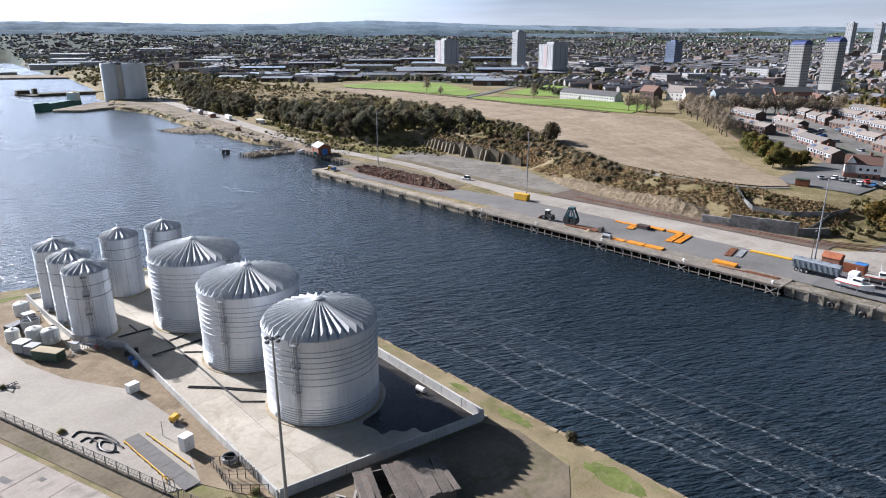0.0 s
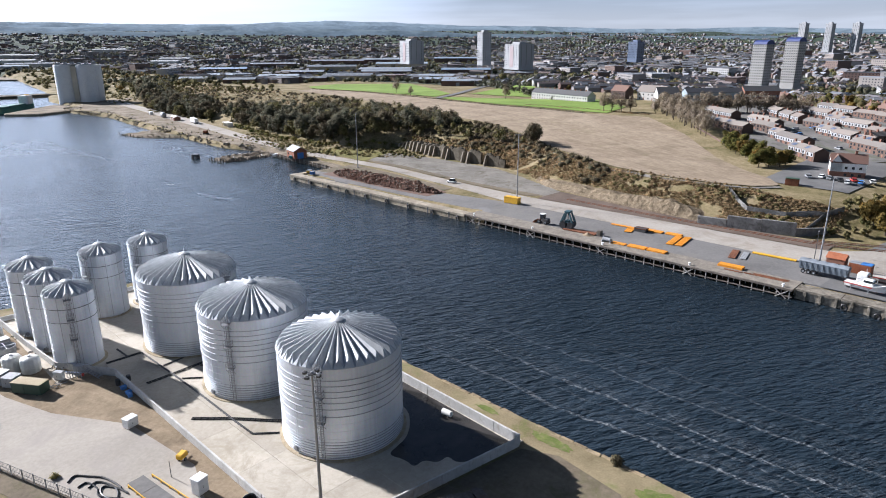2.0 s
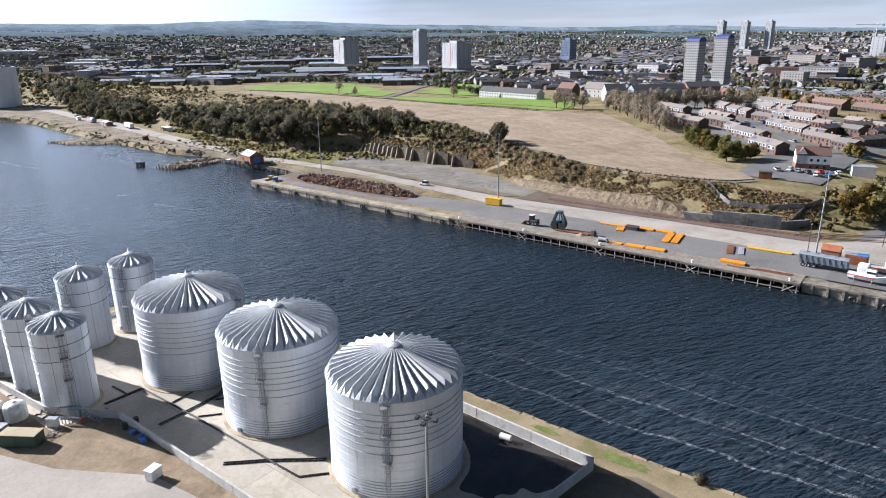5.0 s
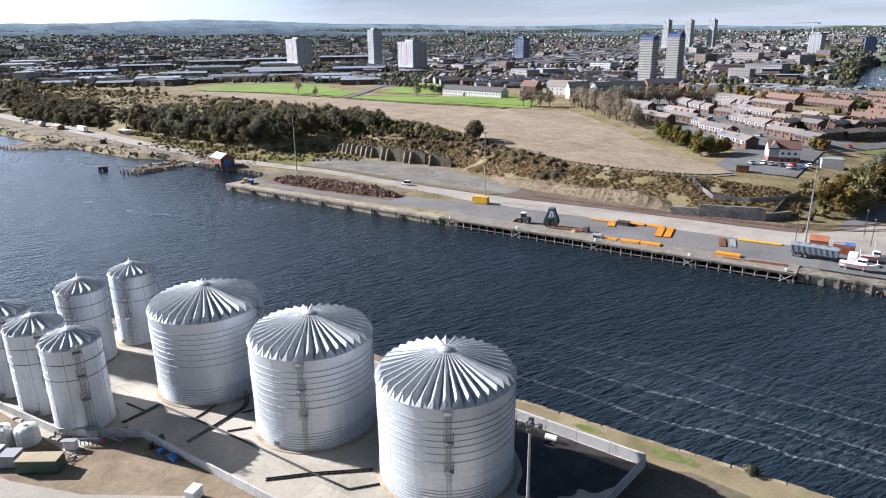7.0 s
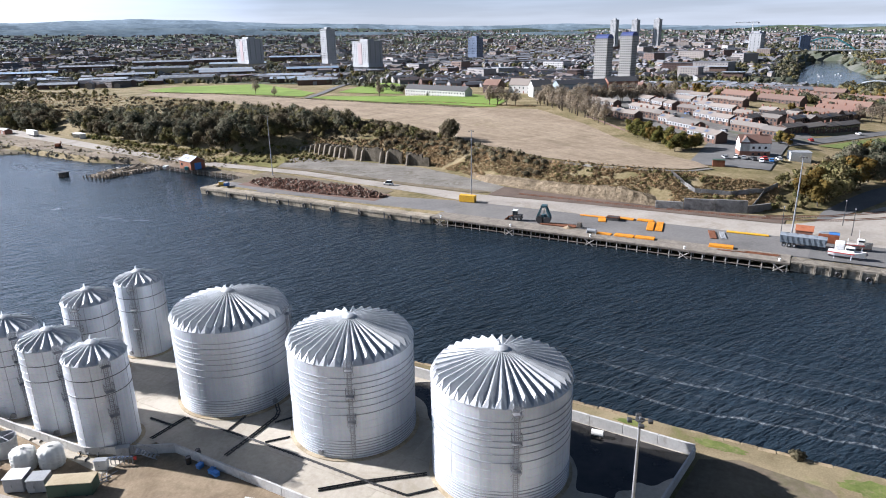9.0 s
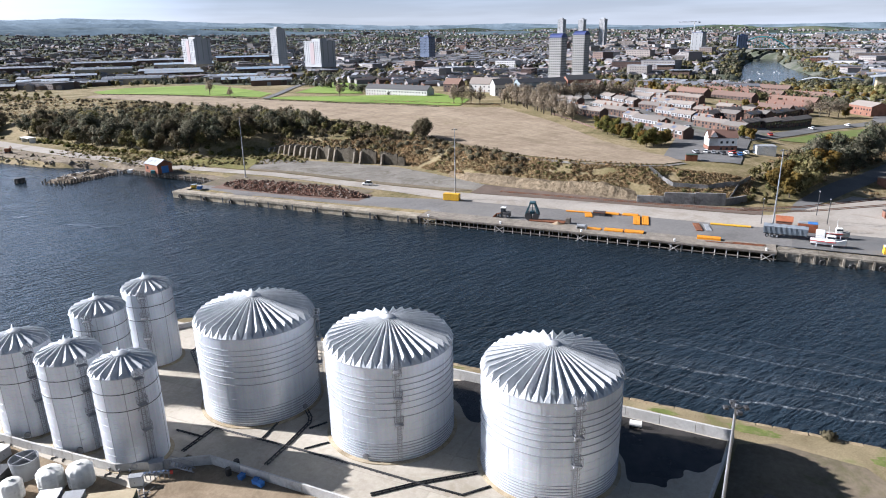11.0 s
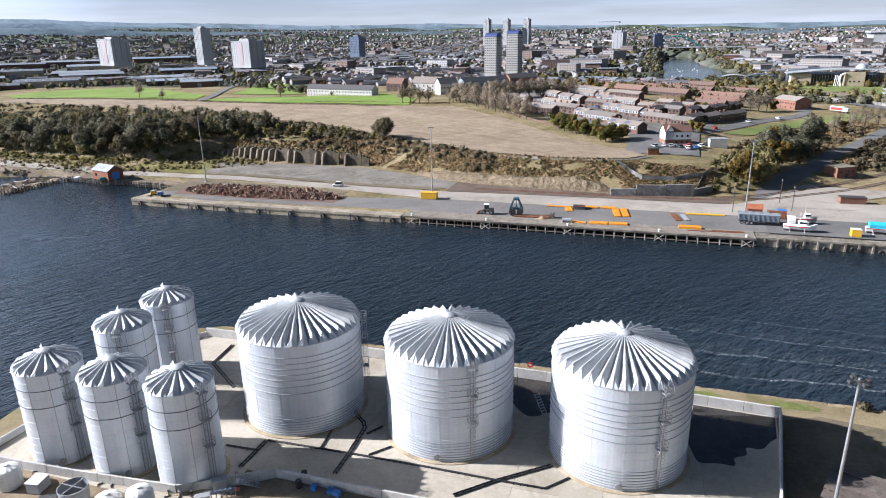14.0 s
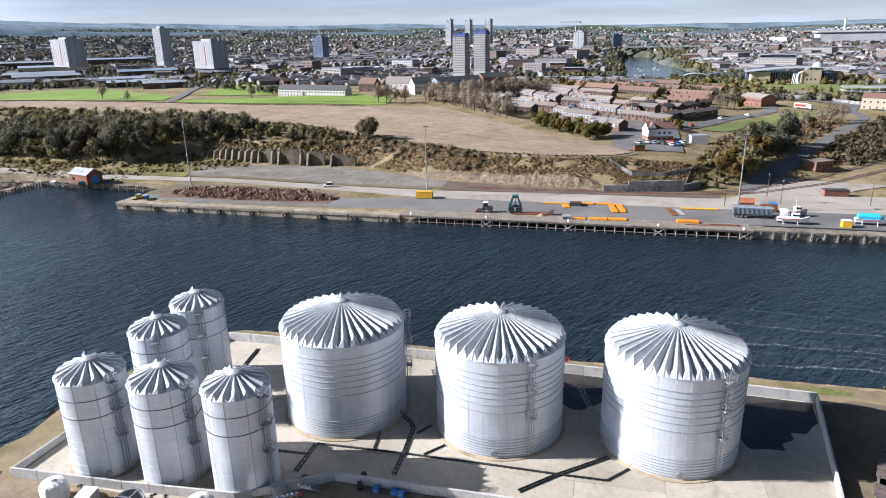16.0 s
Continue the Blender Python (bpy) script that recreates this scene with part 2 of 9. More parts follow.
def water_surface():
    n = Nodes("river_water", 0.09, 0.0, 0.75)
    n.b.inputs["IOR"].default_value = 1.33
    x, y, z = n.xyz()
    turn = n.t.nodes.new("ShaderNodeMapping")
    n.put(turn.inputs["Vector"], n.pos)
    turn.inputs["Rotation"].default_value = (0, 0, radians(-62))
    w1 = n.noise(0.95, 2, n.scaled(turn.outputs[0], (1.0, 0.3, 1.0)), 0.5, 0.25)
    w2 = n.noise(0.22, 2, n.scaled(turn.outputs[0], (1.0, 0.35, 1.0)), 0.5, 0.2)
    w3 = n.noise(2.0, 2, n.scaled(turn.outputs[0], (1.0, 0.33, 1.0)), 0.5)
    w4 = n.noise(0.48, 2, n.scaled(turn.outputs[0], (1.0, 0.4, 1.0)), 0.5, 0.3)
    h = n.math("ADD", n.math("ADD", n.math("MULTIPLY", w1, 0.85), n.math("MULTIPLY", w2, 0.6)), n.math("ADD", n.math("MULTIPLY", w3, 0.45), n.math("MULTIPLY", w4, 0.6)))
    calm = n.ramp(n.math("DIVIDE", x, 1000.0, True), (0.6, 1.0), (0.8, 0.12))
    n.bump(n.math("MULTIPLY", h, calm), 1.0, 0.85)
    # foam lines that drift parallel to the near bank
    bend = n.math("MULTIPLY", n.math("SUBTRACT", n.noise(0.02, 5, n.scaled(n.pos, (1.4, 1, 1)), 0.6), 0.5), 9.0)
    bend = n.math("ADD", bend, n.math("MULTIPLY", n.math("SUBTRACT", n.noise(0.16, 4, rough=0.65), 0.5), 2.6))
    xx = n.math("ADD", x, bend)
    broken = n.ramp(n.noise(0.9, 6, n.scaled(n.pos, (1, 0.5, 1)), 0.8), (0.4, 0.15), (0.56, 1.0))
    total = None
    for c, w, k in FOAM_LINES:
        d = n.math("DIVIDE", n.math("ABSOLUTE", n.math("SUBTRACT", xx, c)), w)
        m = n.math("MULTIPLY", n.math("SUBTRACT", 1.0, d, True), k)
        total = m if total is None else n.math("ADD", total, m, True)
    near = n.ramp(n.math("DIVIDE", n.math("SUBTRACT", 128.0, y), 100.0, True), (0.1, 0.0), (0.85, 1.0))
    specks = n.ramp(n.noise(3.2, 5, n.scaled(n.pos, (1, 0.6, 1)), 0.8), (0.46, 0.0), (0.6, 1.0))
    foam = n.math("MULTIPLY", n.math("MULTIPLY", n.math("MULTIPLY", total, specks), broken), near, True)
    murk = n.noise(0.012, 4, n.pos, 0.6, 0.6)
    deep = n.ramp(murk, (0.35, (0.010, 0.017, 0.023)), (0.65, (0.018, 0.029, 0.040)))
    slick = n.ramp(n.noise(0.016, 5, n.scaled(n.pos, (1.0, 0.4, 1)), 0.6, 1.2), (0.5, 0.0), (0.64, 1.0))
    r = n.math("ADD", n.math("MULTIPLY", slick, 0.05), n.math("ADD", n.math("MULTIPLY", calm, 0.15), 0.08))
    return n.done(n.mix(foam, deep, (0.62, 0.64, 0.65)), n.math("ADD", r, n.math("MULTIPLY", foam, 0.5)))


def field_ground():
    n = Nodes("mown_hay_field", 0.95, 0, 0.1)
    rot = n.t.nodes.new("ShaderNodeMapping")
    n.put(rot.inputs["Vector"], n.pos)
    rot.inputs["Rotation"].default_value = (0, 0, radians(-62))
    lines = n.noise(0.16, 5, n.scaled(rot.outputs[0], (0.14, 1.0, 1.0)), 0.65, 0.5)
    f = n.math("ADD", n.math("MULTIPLY", lines, 0.35), n.math("MULTIPLY", n.noise(0.045, 6, rough=0.7, warp=0.6), 0.65))
    col = n.ramp(f, (0.34, (0.20, 0.155, 0.108)), (0.5, (0.285, 0.225, 0.16)), (0.64, (0.36, 0.29, 0.21)))
    col = n.mix(1.0, col, n.ramp(n.noise(0.5, 5, n.scaled(rot.outputs[0], (0.4, 1.0, 1.0)), 0.75), (0.35, 0.8), (0.65, 1.12)), "MULTIPLY")
    green = n.ramp(n.noise(0.05, 6, rough=0.7, warp=0.7), (0.6, 0.0), (0.74, 1.0))
    col = n.mix(n.math("MULTIPLY", green, 0.45), col, (0.16, 0.16, 0.06))
    n.bump(n.noise(1.5, 4), 0.5, 0.15)
    return n.done(col)


def scrub_ground():
    n = Nodes("rough_grass_ground", 0.95, 0, 0.1)
    a, b = n.noise(0.05, 5, rough=0.65, warp=0.6), n.noise(0.6, 5, rough=0.7)
    f = n.math("ADD", n.math("MULTIPLY", a, 0.6), n.math("MULTIPLY", b, 0.4))
    col = n.ramp(f, (0.36, (0.10, 0.092, 0.04)), (0.46, (0.175, 0.145, 0.072)), (0.54, (0.25, 0.20, 0.115)), (0.64, (0.32, 0.26, 0.165)))
    n.bump(b, 0.7, 0.4)
    return n.done(col)


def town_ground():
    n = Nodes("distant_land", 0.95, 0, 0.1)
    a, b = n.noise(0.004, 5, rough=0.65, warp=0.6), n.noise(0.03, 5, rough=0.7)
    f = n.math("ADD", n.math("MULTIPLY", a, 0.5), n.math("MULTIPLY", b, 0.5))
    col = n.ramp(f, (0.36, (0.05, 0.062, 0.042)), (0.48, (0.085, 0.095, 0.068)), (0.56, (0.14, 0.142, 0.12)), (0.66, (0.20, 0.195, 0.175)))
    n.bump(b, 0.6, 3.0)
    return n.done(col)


def hill_ground():
    n = Nodes("wooded_hill_land", 0.95, 0, 0.1)
    plots = n.xyz(n.voronoi(0.0045, n.scaled(n.pos, (1.0, 0.7, 1)), "Color"))[0]
    col = n.ramp(plots, (0.2, (0.045, 0.062, 0.045)), (0.5, (0.06, 0.082, 0.055)), (0.62, (0.10, 0.13, 0.07)), (0.8, (0.15, 0.16, 0.10)), (0.95, (0.06, 0.078, 0.055)))
    woods = n.ramp(n.noise(0.0028, 5, rough=0.65, warp=0.5), (0.44, 1.0), (0.56, 0.0))
    col = n.mix(n.math("MULTIPLY", woods, 0.9), col, (0.042, 0.06, 0.046))
    n.bump(n.noise(0.02, 4), 0.7, 6.0)
    return n.done(col)


HILLS = hill_ground()
STEEL, ROOF = steel_sheet(), roof_sheet()
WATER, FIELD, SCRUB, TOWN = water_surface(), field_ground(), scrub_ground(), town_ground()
BAND = surface("steel_hoop", (0.30, 0.32, 0.35), (0.44, 0.46, 0.49), 0.5, 6, 0.5, 0.5, 0.5, 0.1)
GALV = surface("galvanised_ladder", (0.26, 0.265, 0.275), (0.40, 0.405, 0.42), 1, 9, 0.5, 0.6, 0.5, 0.1)
CONC = surface("yard_concrete", (0.285, 0.257, 0.218), (0.40, 0.362, 0.31), 0.06, 1.8, 0.9, 0, 0.25, 0.15, 0.02, (0.30, 0.27, 0.24), 0.12)
BUNDFLOOR = surface("bund_concrete", (0.37, 0.33, 0.265), (0.52, 0.47, 0.39), 0.09, 1.5, 0.85, 0, 0.3, 0.15, 0.02, (0.31, 0.27, 0.20), 0.16, vary=0.14)
BUNDWALL = surface("bund_wall_concrete", (0.42, 0.41, 0.39), (0.58, 0.57, 0.54), 0.25, 2.2, 0.85, 0, 0.3, 0.2, 0.02, (0.33, 0.30, 0.26), 0.5, vary=0.1)
SLAB = surface("old_slab_concrete", (0.29, 0.255, 0.215), (0.40, 0.35, 0.305), 0.12, 2.0, 0.9, 0, 0.25, 0.25, 0.03, (0.2, 0.18, 0.16), 0.25, vary=0.15)
PATCH = surface("tarmac_patch", (0.10, 0.095, 0.09), (0.17, 0.16, 0.15), 0.5, 4, 0.9)
SAND = surface("bare_sandy_soil", (0.185, 0.14, 0.092), (0.315, 0.25, 0.172), 0.2, 1.8, 0.95, 0, 0.1, 0.6, 0.1, (0.14, 0.105, 0.07), 0.15)
BANK = surface("dry_bank_grass", (0.15, 0.118, 0.068), (0.31, 0.255, 0.155), 0.14, 3.6, 0.95, 0, 0.1, 0.6, 0.08, (0.115, 0.145, 0.035), 0.1)
QUAYTOP = surface("quay_asphalt", (0.125, 0.12, 0.115), (0.20, 0.192, 0.182), 0.06, 1.2, 0.9, 0, 0.25, 0.25, 0.03, (0.20, 0.185, 0.165), 0.07)
ROADC = surface("pale_concrete_road", (0.27, 0.243, 0.208), (0.385, 0.35, 0.305), 0.06, 1.0, 0.9, 0, 0.25, 0.2, 0.03, (0.24, 0.2, 0.155), 0.09)
SHOREDIRT = surface("shore_dirt", (0.13, 0.10, 0.07), (0.30, 0.25, 0.185), 0.09, 0.7, 0.95, 0, 0.15, 0.9, 0.4, (0.085, 0.085, 0.045), 0.06)
DARKSOIL = surface("dark_trodden_soil", (0.12, 0.098, 0.07), (0.21, 0.172, 0.122), 0.15, 1.4, 0.95, 0, 0.15, 0.5, 0.1, (0.10, 0.10, 0.045), 0.2)
GRAVEL = surface("grey_gravel", (0.145, 0.133, 0.115), (0.25, 0.232, 0.202), 0.1, 1.2, 0.95, 0, 0.15, 0.6, 0.1, (0.10, 0.085, 0.06), 0.13)
BALLAST = surface("brown_ballast", (0.10, 0.075, 0.06), (0.165, 0.125, 0.10), 0.15, 3.0, 0.95, 0, 0.15, 0.5, 0.06)
ASPHALT = surface("road_asphalt", (0.105, 0.104, 0.102), (0.17, 0.166, 0.16), 0.1, 2.0, 0.88, 0, 0.3, 0.2, 0.02)
LAWN = surface("mown_lawn", (0.145, 0.215, 0.045), (0.22, 0.30, 0.075), 0.02, 0.4, 0.95, 0, 0.1, 0.3, 0.1, (0.11, 0.165, 0.04), 0.03)
QUAYWALL = surface("stained_quay_concrete", (0.26, 0.215, 0.15), (0.46, 0.39, 0.285), 0.3, 1.2, 0.9, 0, 0.25, 0.7, 0.15, (0.11, 0.09, 0.06), 0.45, vary=0.25)
TIMBER = surface("weathered_timber", (0.10, 0.085, 0.07), (0.24, 0.21, 0.18), 0.4, 3, 0.9, 0, 0.2, 0.5, 0.04, vary=0.3)
PALETIMBER = surface("bleached_timber", (0.34, 0.31, 0.28), (0.48, 0.45, 0.41), 0.4, 3, 0.9, 0, 0.2, 0.5, 0.04, vary=0.25)
ROCK = surface("rocky_cut", (0.13, 0.10, 0.065), (0.33, 0.26, 0.175), 0.7, 2.4, 0.95, 0, 0.15, 1.0, 0.6, (0.075, 0.06, 0.035), 0.35)
RUINPALE = surface("weathered_buttress_stone", (0.20, 0.172, 0.135), (0.34, 0.30, 0.24), 0.3, 1.5, 0.95, 0, 0.15, 0.7, 0.2, (0.085, 0.08, 0.06), 0.4, vary=0.25)
RUIN = surface("ruined_wall_stone", (0.078, 0.066, 0.048), (0.175, 0.15, 0.115), 0.3, 1.3, 0.95, 0, 0.15, 0.7, 0.2, (0.06, 0.06, 0.04), 0.3, vary=0.2)
GREYWALL = surface("grey_retaining_wall", (0.15, 0.145, 0.138), (0.33, 0.32, 0.30), 0.3, 1.2, 0.9, 0, 0.2, 0.5, 0.08, (0.085, 0.078, 0.066), 0.35, vary=0.35)
BLACK = surface("black_pipe", (0.012, 0.012, 0.013), (0.03, 0.03, 0.03), 0.6, 5, 0.5, 0, 0.4, 0.1)
WHITEPAINT = paint("white_painted_metal", (0.78, 0.78, 0.76))
WHITEPLASTIC = paint("white_tank_plastic", (0.72, 0.71, 0.66), 0.5, (0.4, 0.36, 0.28), 0.3)
YELLOW = paint("yellow_paint", (0.72, 0.40, 0.02), 0.5)
ORANGE = paint("orange_paint", (0.70, 0.265, 0.012), 0.6, (0.20, 0.10, 0.05), 0.5)
GREENPAINT = paint("dark_green_paint", (0.035, 0.075, 0.05), 0.55)
GREYPAINT = paint("grey_paint", (0.30, 0.31, 0.32), 0.55)
DARKMETAL = paint("dark_metal", (0.05, 0.05, 0.052), 0.5)
BLUEPAINT = paint("blue_paint", (0.05, 0.20, 0.52), 0.5)
TEALPAINT = paint("teal_paint", (0.03, 0.20, 0.22), 0.5)
GRABPAINT = paint("dull_blue_green_paint", (0.028, 0.085, 0.105), 0.55)
REDPAINT = paint("red_paint", (0.46, 0.035, 0.025), 0.5)
TURQ = paint("turquoise_tarpaulin", (0.03, 0.42, 0.60), 0.6)
RUST = surface("rusty_iron", (0.11, 0.045, 0.025), (0.24, 0.10, 0.055), 0.5, 3, 0.9, 0, 0.2, 0.4, 0.05)
BARK = surface("bark", (0.05, 0.04, 0.03), (0.12, 0.10, 0.08), 0.6, 6, 0.95, 0, 0.1, 0.6, 0.05)
BRICK = surface("red_brick", (0.185, 0.092, 0.064), (0.28, 0.145, 0.105), 0.5, 5, 0.9, 0, 0.2, 0.3, 0.03, vary=0.25)
VERGE = surface("worn_verge_grass", (0.125, 0.165, 0.05), (0.21, 0.235, 0.085), 0.05, 0.6, 0.95, 0, 0.1, 0.3, 0.1, (0.16, 0.15, 0.06), 0.06)
GRASSY = surface("yellow_green_rough_grass", (0.13, 0.125, 0.045), (0.24, 0.22, 0.085), 0.12, 0.9, 0.95, 0, 0.1, 0.6, 0.2, (0.19, 0.155, 0.09), 0.15)
GREENGRASS = surface("short_green_grass", (0.085, 0.115, 0.03), (0.18, 0.20, 0.065), 0.5, 4.0, 0.95, 0, 0.1, 0.6, 0.06, (0.24, 0.20, 0.12), 0.6)
GLASS = Nodes("window_glass", 0.08, 0.0, 0.6).done((0.025, 0.03, 0.036))


# ---- mesh helpers ----
class Geo:
    """Collects vertices and faces of one mesh."""
    def __init__(self):
        self.v, self.f, self.m, self.n = [], [], [], {}

    def add(self, vs, fs, mi=0):
        k = len(self.v)
        self.v += [tuple(p) for p in vs]
        self.f += [tuple(k + i for i in q) for q in fs]
        self.m += [mi] * len(fs)
        return self

    def box(self, x0, x1, y0, y1, z0, z1, mi=0, at=None):
        vs = [(x, y, z) for z in (z0, z1) for x, y in ((x0, y0), (x1, y0), (x1, y1), (x0, y1))]
        if at is not None:
            vs = [at @ Vector(p) for p in vs]
        return self.add(vs, [(3, 2, 1, 0), (4, 5, 6, 7), (0, 1, 5, 4), (1, 2, 6, 5), (2, 3, 7, 6), (3, 0, 4, 7)], mi)

    def chamfer(self, x0, x1, y0, y1, z0, z1, c=0.05, mi=0, at=None):
        """A box with bevelled edges."""
        b = bmesh.new()
        bmesh.ops.create_cube(b, size=1.0)
        for q in b.verts:
            q.co = Vector((x0 + (q.co.x + 0.5) * (x1 - x0), y0 + (q.co.y + 0.5) * (y1 - y0), z0 + (q.co.z + 0.5) * (z1 - z0)))
        bmesh.ops.bevel(b, geom=b.edges[:], offset=c, segments=1, affect="EDGES")
        b.verts.index_update()
        vs = [(at @ q.co) if at is not None else q.co.copy() for q in b.verts]
        fs = [[q.index for q in f.verts] for f in b.faces]
        b.free()
        return self.add(vs, fs, mi)

    def tube(self, p, q, r, n=6, r2=None, mi=0, cap=True):
        p, q = Vector(p), Vector(q)
        d = (q - p).normalized()
        u = d.orthogonal().normalized()
        w = d.cross(u)
        r2 = r if r2 is None else r2
        ring = [(math.cos(a) * u + math.sin(a) * w) for a in (2 * math.pi * i / n for i in range(n))]
        vs = [p + r * o for o in ring] + [q + r2 * o for o in ring]
        fs = [(i, (i + 1) % n, n + (i + 1) % n, n + i) for i in range(n)]
        if cap:
            fs += [tuple(range(n - 1, -1, -1)), tuple(range(n, 2 * n))]
        return self.add(vs, fs, mi)

    def chain(self, pts, r, n=6, mi=0):
        """One unbroken bent tube through the points."""
        pts = [Vector(p) for p in pts]
        pts = pts[:1] + [q for p, q in zip(pts, pts[1:]) if (q - p).length > 1e-4]
        dirs = [(q - p).normalized() for p, q in zip(pts, pts[1:])]
        u = dirs[0].orthogonal().normalized()
        vs, last = [], dirs[0]
        for i, p in enumerate(pts):
            d0, d1 = dirs[max(i - 1, 0)], dirs[min(i, len(dirs) - 1)]
            d = d0 + d1
            d = d.normalized() if d.length > 0.1 else d1
            u = last.rotation_difference(d) @ u
            u = (u - u.dot(d) * d).normalized()
            w, last = d.cross(u), d
            bend = d1 - d0
            wide = min(1.0 / max(d.dot(d1), 0.5), 1.6) - 1.0
            side = bend.normalized() if bend.length > 1e-3 else None
            for k in range(n):
                o = math.cos(2 * math.pi * k / n) * u + math.sin(2 * math.pi * k / n) * w
                if side is not None:
                    o = o + wide * o.dot(side) * side
                vs.append(p + r * o)
        m = len(pts)
        fs = [(j * n + i, j * n + (i + 1) % n, (j + 1) * n + (i + 1) % n, (j + 1) * n + i) for j in range(m - 1) for i in range(n)]
        fs += [tuple(range(n - 1, -1, -1)), tuple(range((m - 1) * n, m * n))]
        return self.add(vs, fs, mi)

    def lathe(self, prof, n=48, a0=0.0, a1=2 * math.pi, c=(0, 0), mi=0):
        closed = abs(a1 - a0 - 2 * math.pi) < 1e-6
        k = n if closed else n + 1
        vs = [(c[0] + r * math.cos(a0 + (a1 - a0) * i / n), c[1] + r * math.sin(a0 + (a1 - a0) * i / n), z) for r, z in prof for i in range(k)]
        fs = []
        for j in range(len(prof) - 1):
            for i in range(n):
                i2 = (i + 1) % k
                fs.append((j * k + i, j * k + i2, (j + 1) * k + i2, (j + 1) * k + i))
        return self.add(vs, fs, mi)

    def prism(self, pts, z0, z1, mi=0):
        n = len(pts)
        vs = [(x, y, z0) for x, y in pts] + [(x, y, z1) for x, y in pts]
        fs = [tuple(range(n - 1, -1, -1)), tuple(range(n, 2 * n))] + [(i, (i + 1) % n, n + (i + 1) % n, n + i) for i in range(n)]
        return self.add(vs, fs, mi)

    def gable(self, x0, x1, y0, y1, z0, h, over=0.3, thick=0.2, mi=0):
        """A pitched roof slab with its ridge along x."""
        ym, e = (y0 + y1) / 2, over
        k = h / ((y1 - y0) / 2)
        for s, ye in ((-1, y0 - e), (1, y1 + e)):
            zl = z0 - e * k
            vs = [(x0 - e, ye, zl), (x1 + e, ye, zl), (x1 + e, ym, z0 + h), (x0 - e, ym, z0 + h)]
            vs += [(x, y, z + thick) for x, y, z in vs]
            fs = [(0, 1, 2, 3), (7, 6, 5, 4), (0, 4, 5, 1), (1, 5, 6, 2), (2, 6, 7, 3), (3, 7, 4, 0)]
            self.add(vs, fs if s > 0 else [q[::-1] for q in fs], mi)
        return self

    def house(self, x0, x1, y0, y1, z0, z1, h, mi=0):
        """Walls with gable ends, the ridge along x."""
        ym = (y0 + y1) / 2
        vs = [(x0, y0, z0), (x1, y0, z0), (x1, y1, z0), (x0, y1, z0), (x0, y0, z1), (x1, y0, z1), (x1, y1, z1), (x0, y1, z1), (x0, ym, z1 + h), (x1, ym, z1 + h)]
        return self.add(vs, [(0, 1, 5, 4), (1, 2, 6, 9, 5), (2, 3, 7, 6), (3, 0, 4, 8, 7), (4, 5, 9, 8), (6, 7, 8, 9), (3, 2, 1, 0)], mi)

    def mesh(self, name, mats, smooth=False):
        me = bpy.data.meshes.new(name)
        me.from_pydata(self.v, [], self.f)
        for m in (mats if isinstance(mats, (list, tuple)) else [mats]):
            me.materials.append(m)
        if any(self.m):
            me.polygons.foreach_set("material_index", self.m)
        if smooth:
            me.polygons.foreach_set("use_smooth", [True] * len(me.polygons))
            me.set_sharp_from_angle(angle=radians(38))
        me.update()
        if self.n:
            me.polygons.foreach_set("use_smooth", [True] * len(me.polygons))
            me.normals_split_custom_set_from_vertices([self.n.get(i, (0, 0, 0)) for i in range(len(self.v))])
        return me


def part(name, geo, mats, parent, label="", smooth=False, at=None):
    """One mesh object under a thing or a part."""
    me = geo.mesh(name, mats, smooth) if isinstance(geo, Geo) else geo
    ob = new(name, me)
    ob.parent = parent
    if at is not None:
        ob.matrix_basis = at
    return tagged(ob, label)


def thing(name, label, category, x=0.0, y=0.0, z=0.0, rz=0.0, group="", kind=""):
    ob = new(name)
    ob.matrix_basis = pose(x, y, z, 0, 0, rz)
    return tagged(ob, label, category, group, kind)


def solid(name, geo, mats, label, category="", kind="", group="", smooth=False):
    return tagged(new(name, geo.mesh(name, mats, smooth)), label, category, group, kind)


def sm(a, b, v):
    t = min(1.0, max(0.0, (v - a) / (b - a)))
    return t * t * (3 - 2 * t)


def along(pts, v):
    """Piecewise-linear lookup."""
    if v <= pts[0][0]:
        return pts[0][1]
    for (a, p), (b, q) in zip(pts, pts[1:]):
        if v <= b:
            return p + (q - p) * (v - a) / (b - a)
    return pts[-1][1]


# ---- the lie of the land ----
SHORE = [(-2000, 165), (273.5, 165), (275.5, 189), (292, 191), (307, 192.5), (338, 195), (349, 198), (388, 187), (420, 188), (455, 191), (485, 190), (500, 193), (560, 198), (626, 206),
         (687, 197), (724, 197), (741, 207), (777, 219), (858, 223), (868, 226), (1000, 262), (1050, 272), (1400, 330), (1600, 345), (2320, 430), (2900, 500), (2960, -3000)]
TOE = [(-200, 330), (-60, 300), (0, 262), (30, 236), (50, 226), (69, 216), (97, 211), (130, 214), (170, 222), (190, 236), (210, 244), (300, 246), (325, 222), (450, 236), (700, 276), (800, 292), (1200, 340)]
TOP = [(-200, 4.6), (0, 5.2), (40, 8.5), (69, 11.5), (170, 12.5), (300, 12.0), (420, 9.5), (600, 8.5), (900, 6.0), (1500, 8.0)]
RISE = [(0, 0), (850, 0), (1200, 4), (1700, 16), (2500, 44), (3400, 88), (4200, 134), (4500, 120), (7000, 60)]
RIVER = [((878, 190), 34), ((890, 62), 38), ((1000, 27), 40), ((1170, 32), 36), ((1320, 40), 29), ((1560, 38), 24), ((1760, 28), 26), ((1860, 90), 20)]


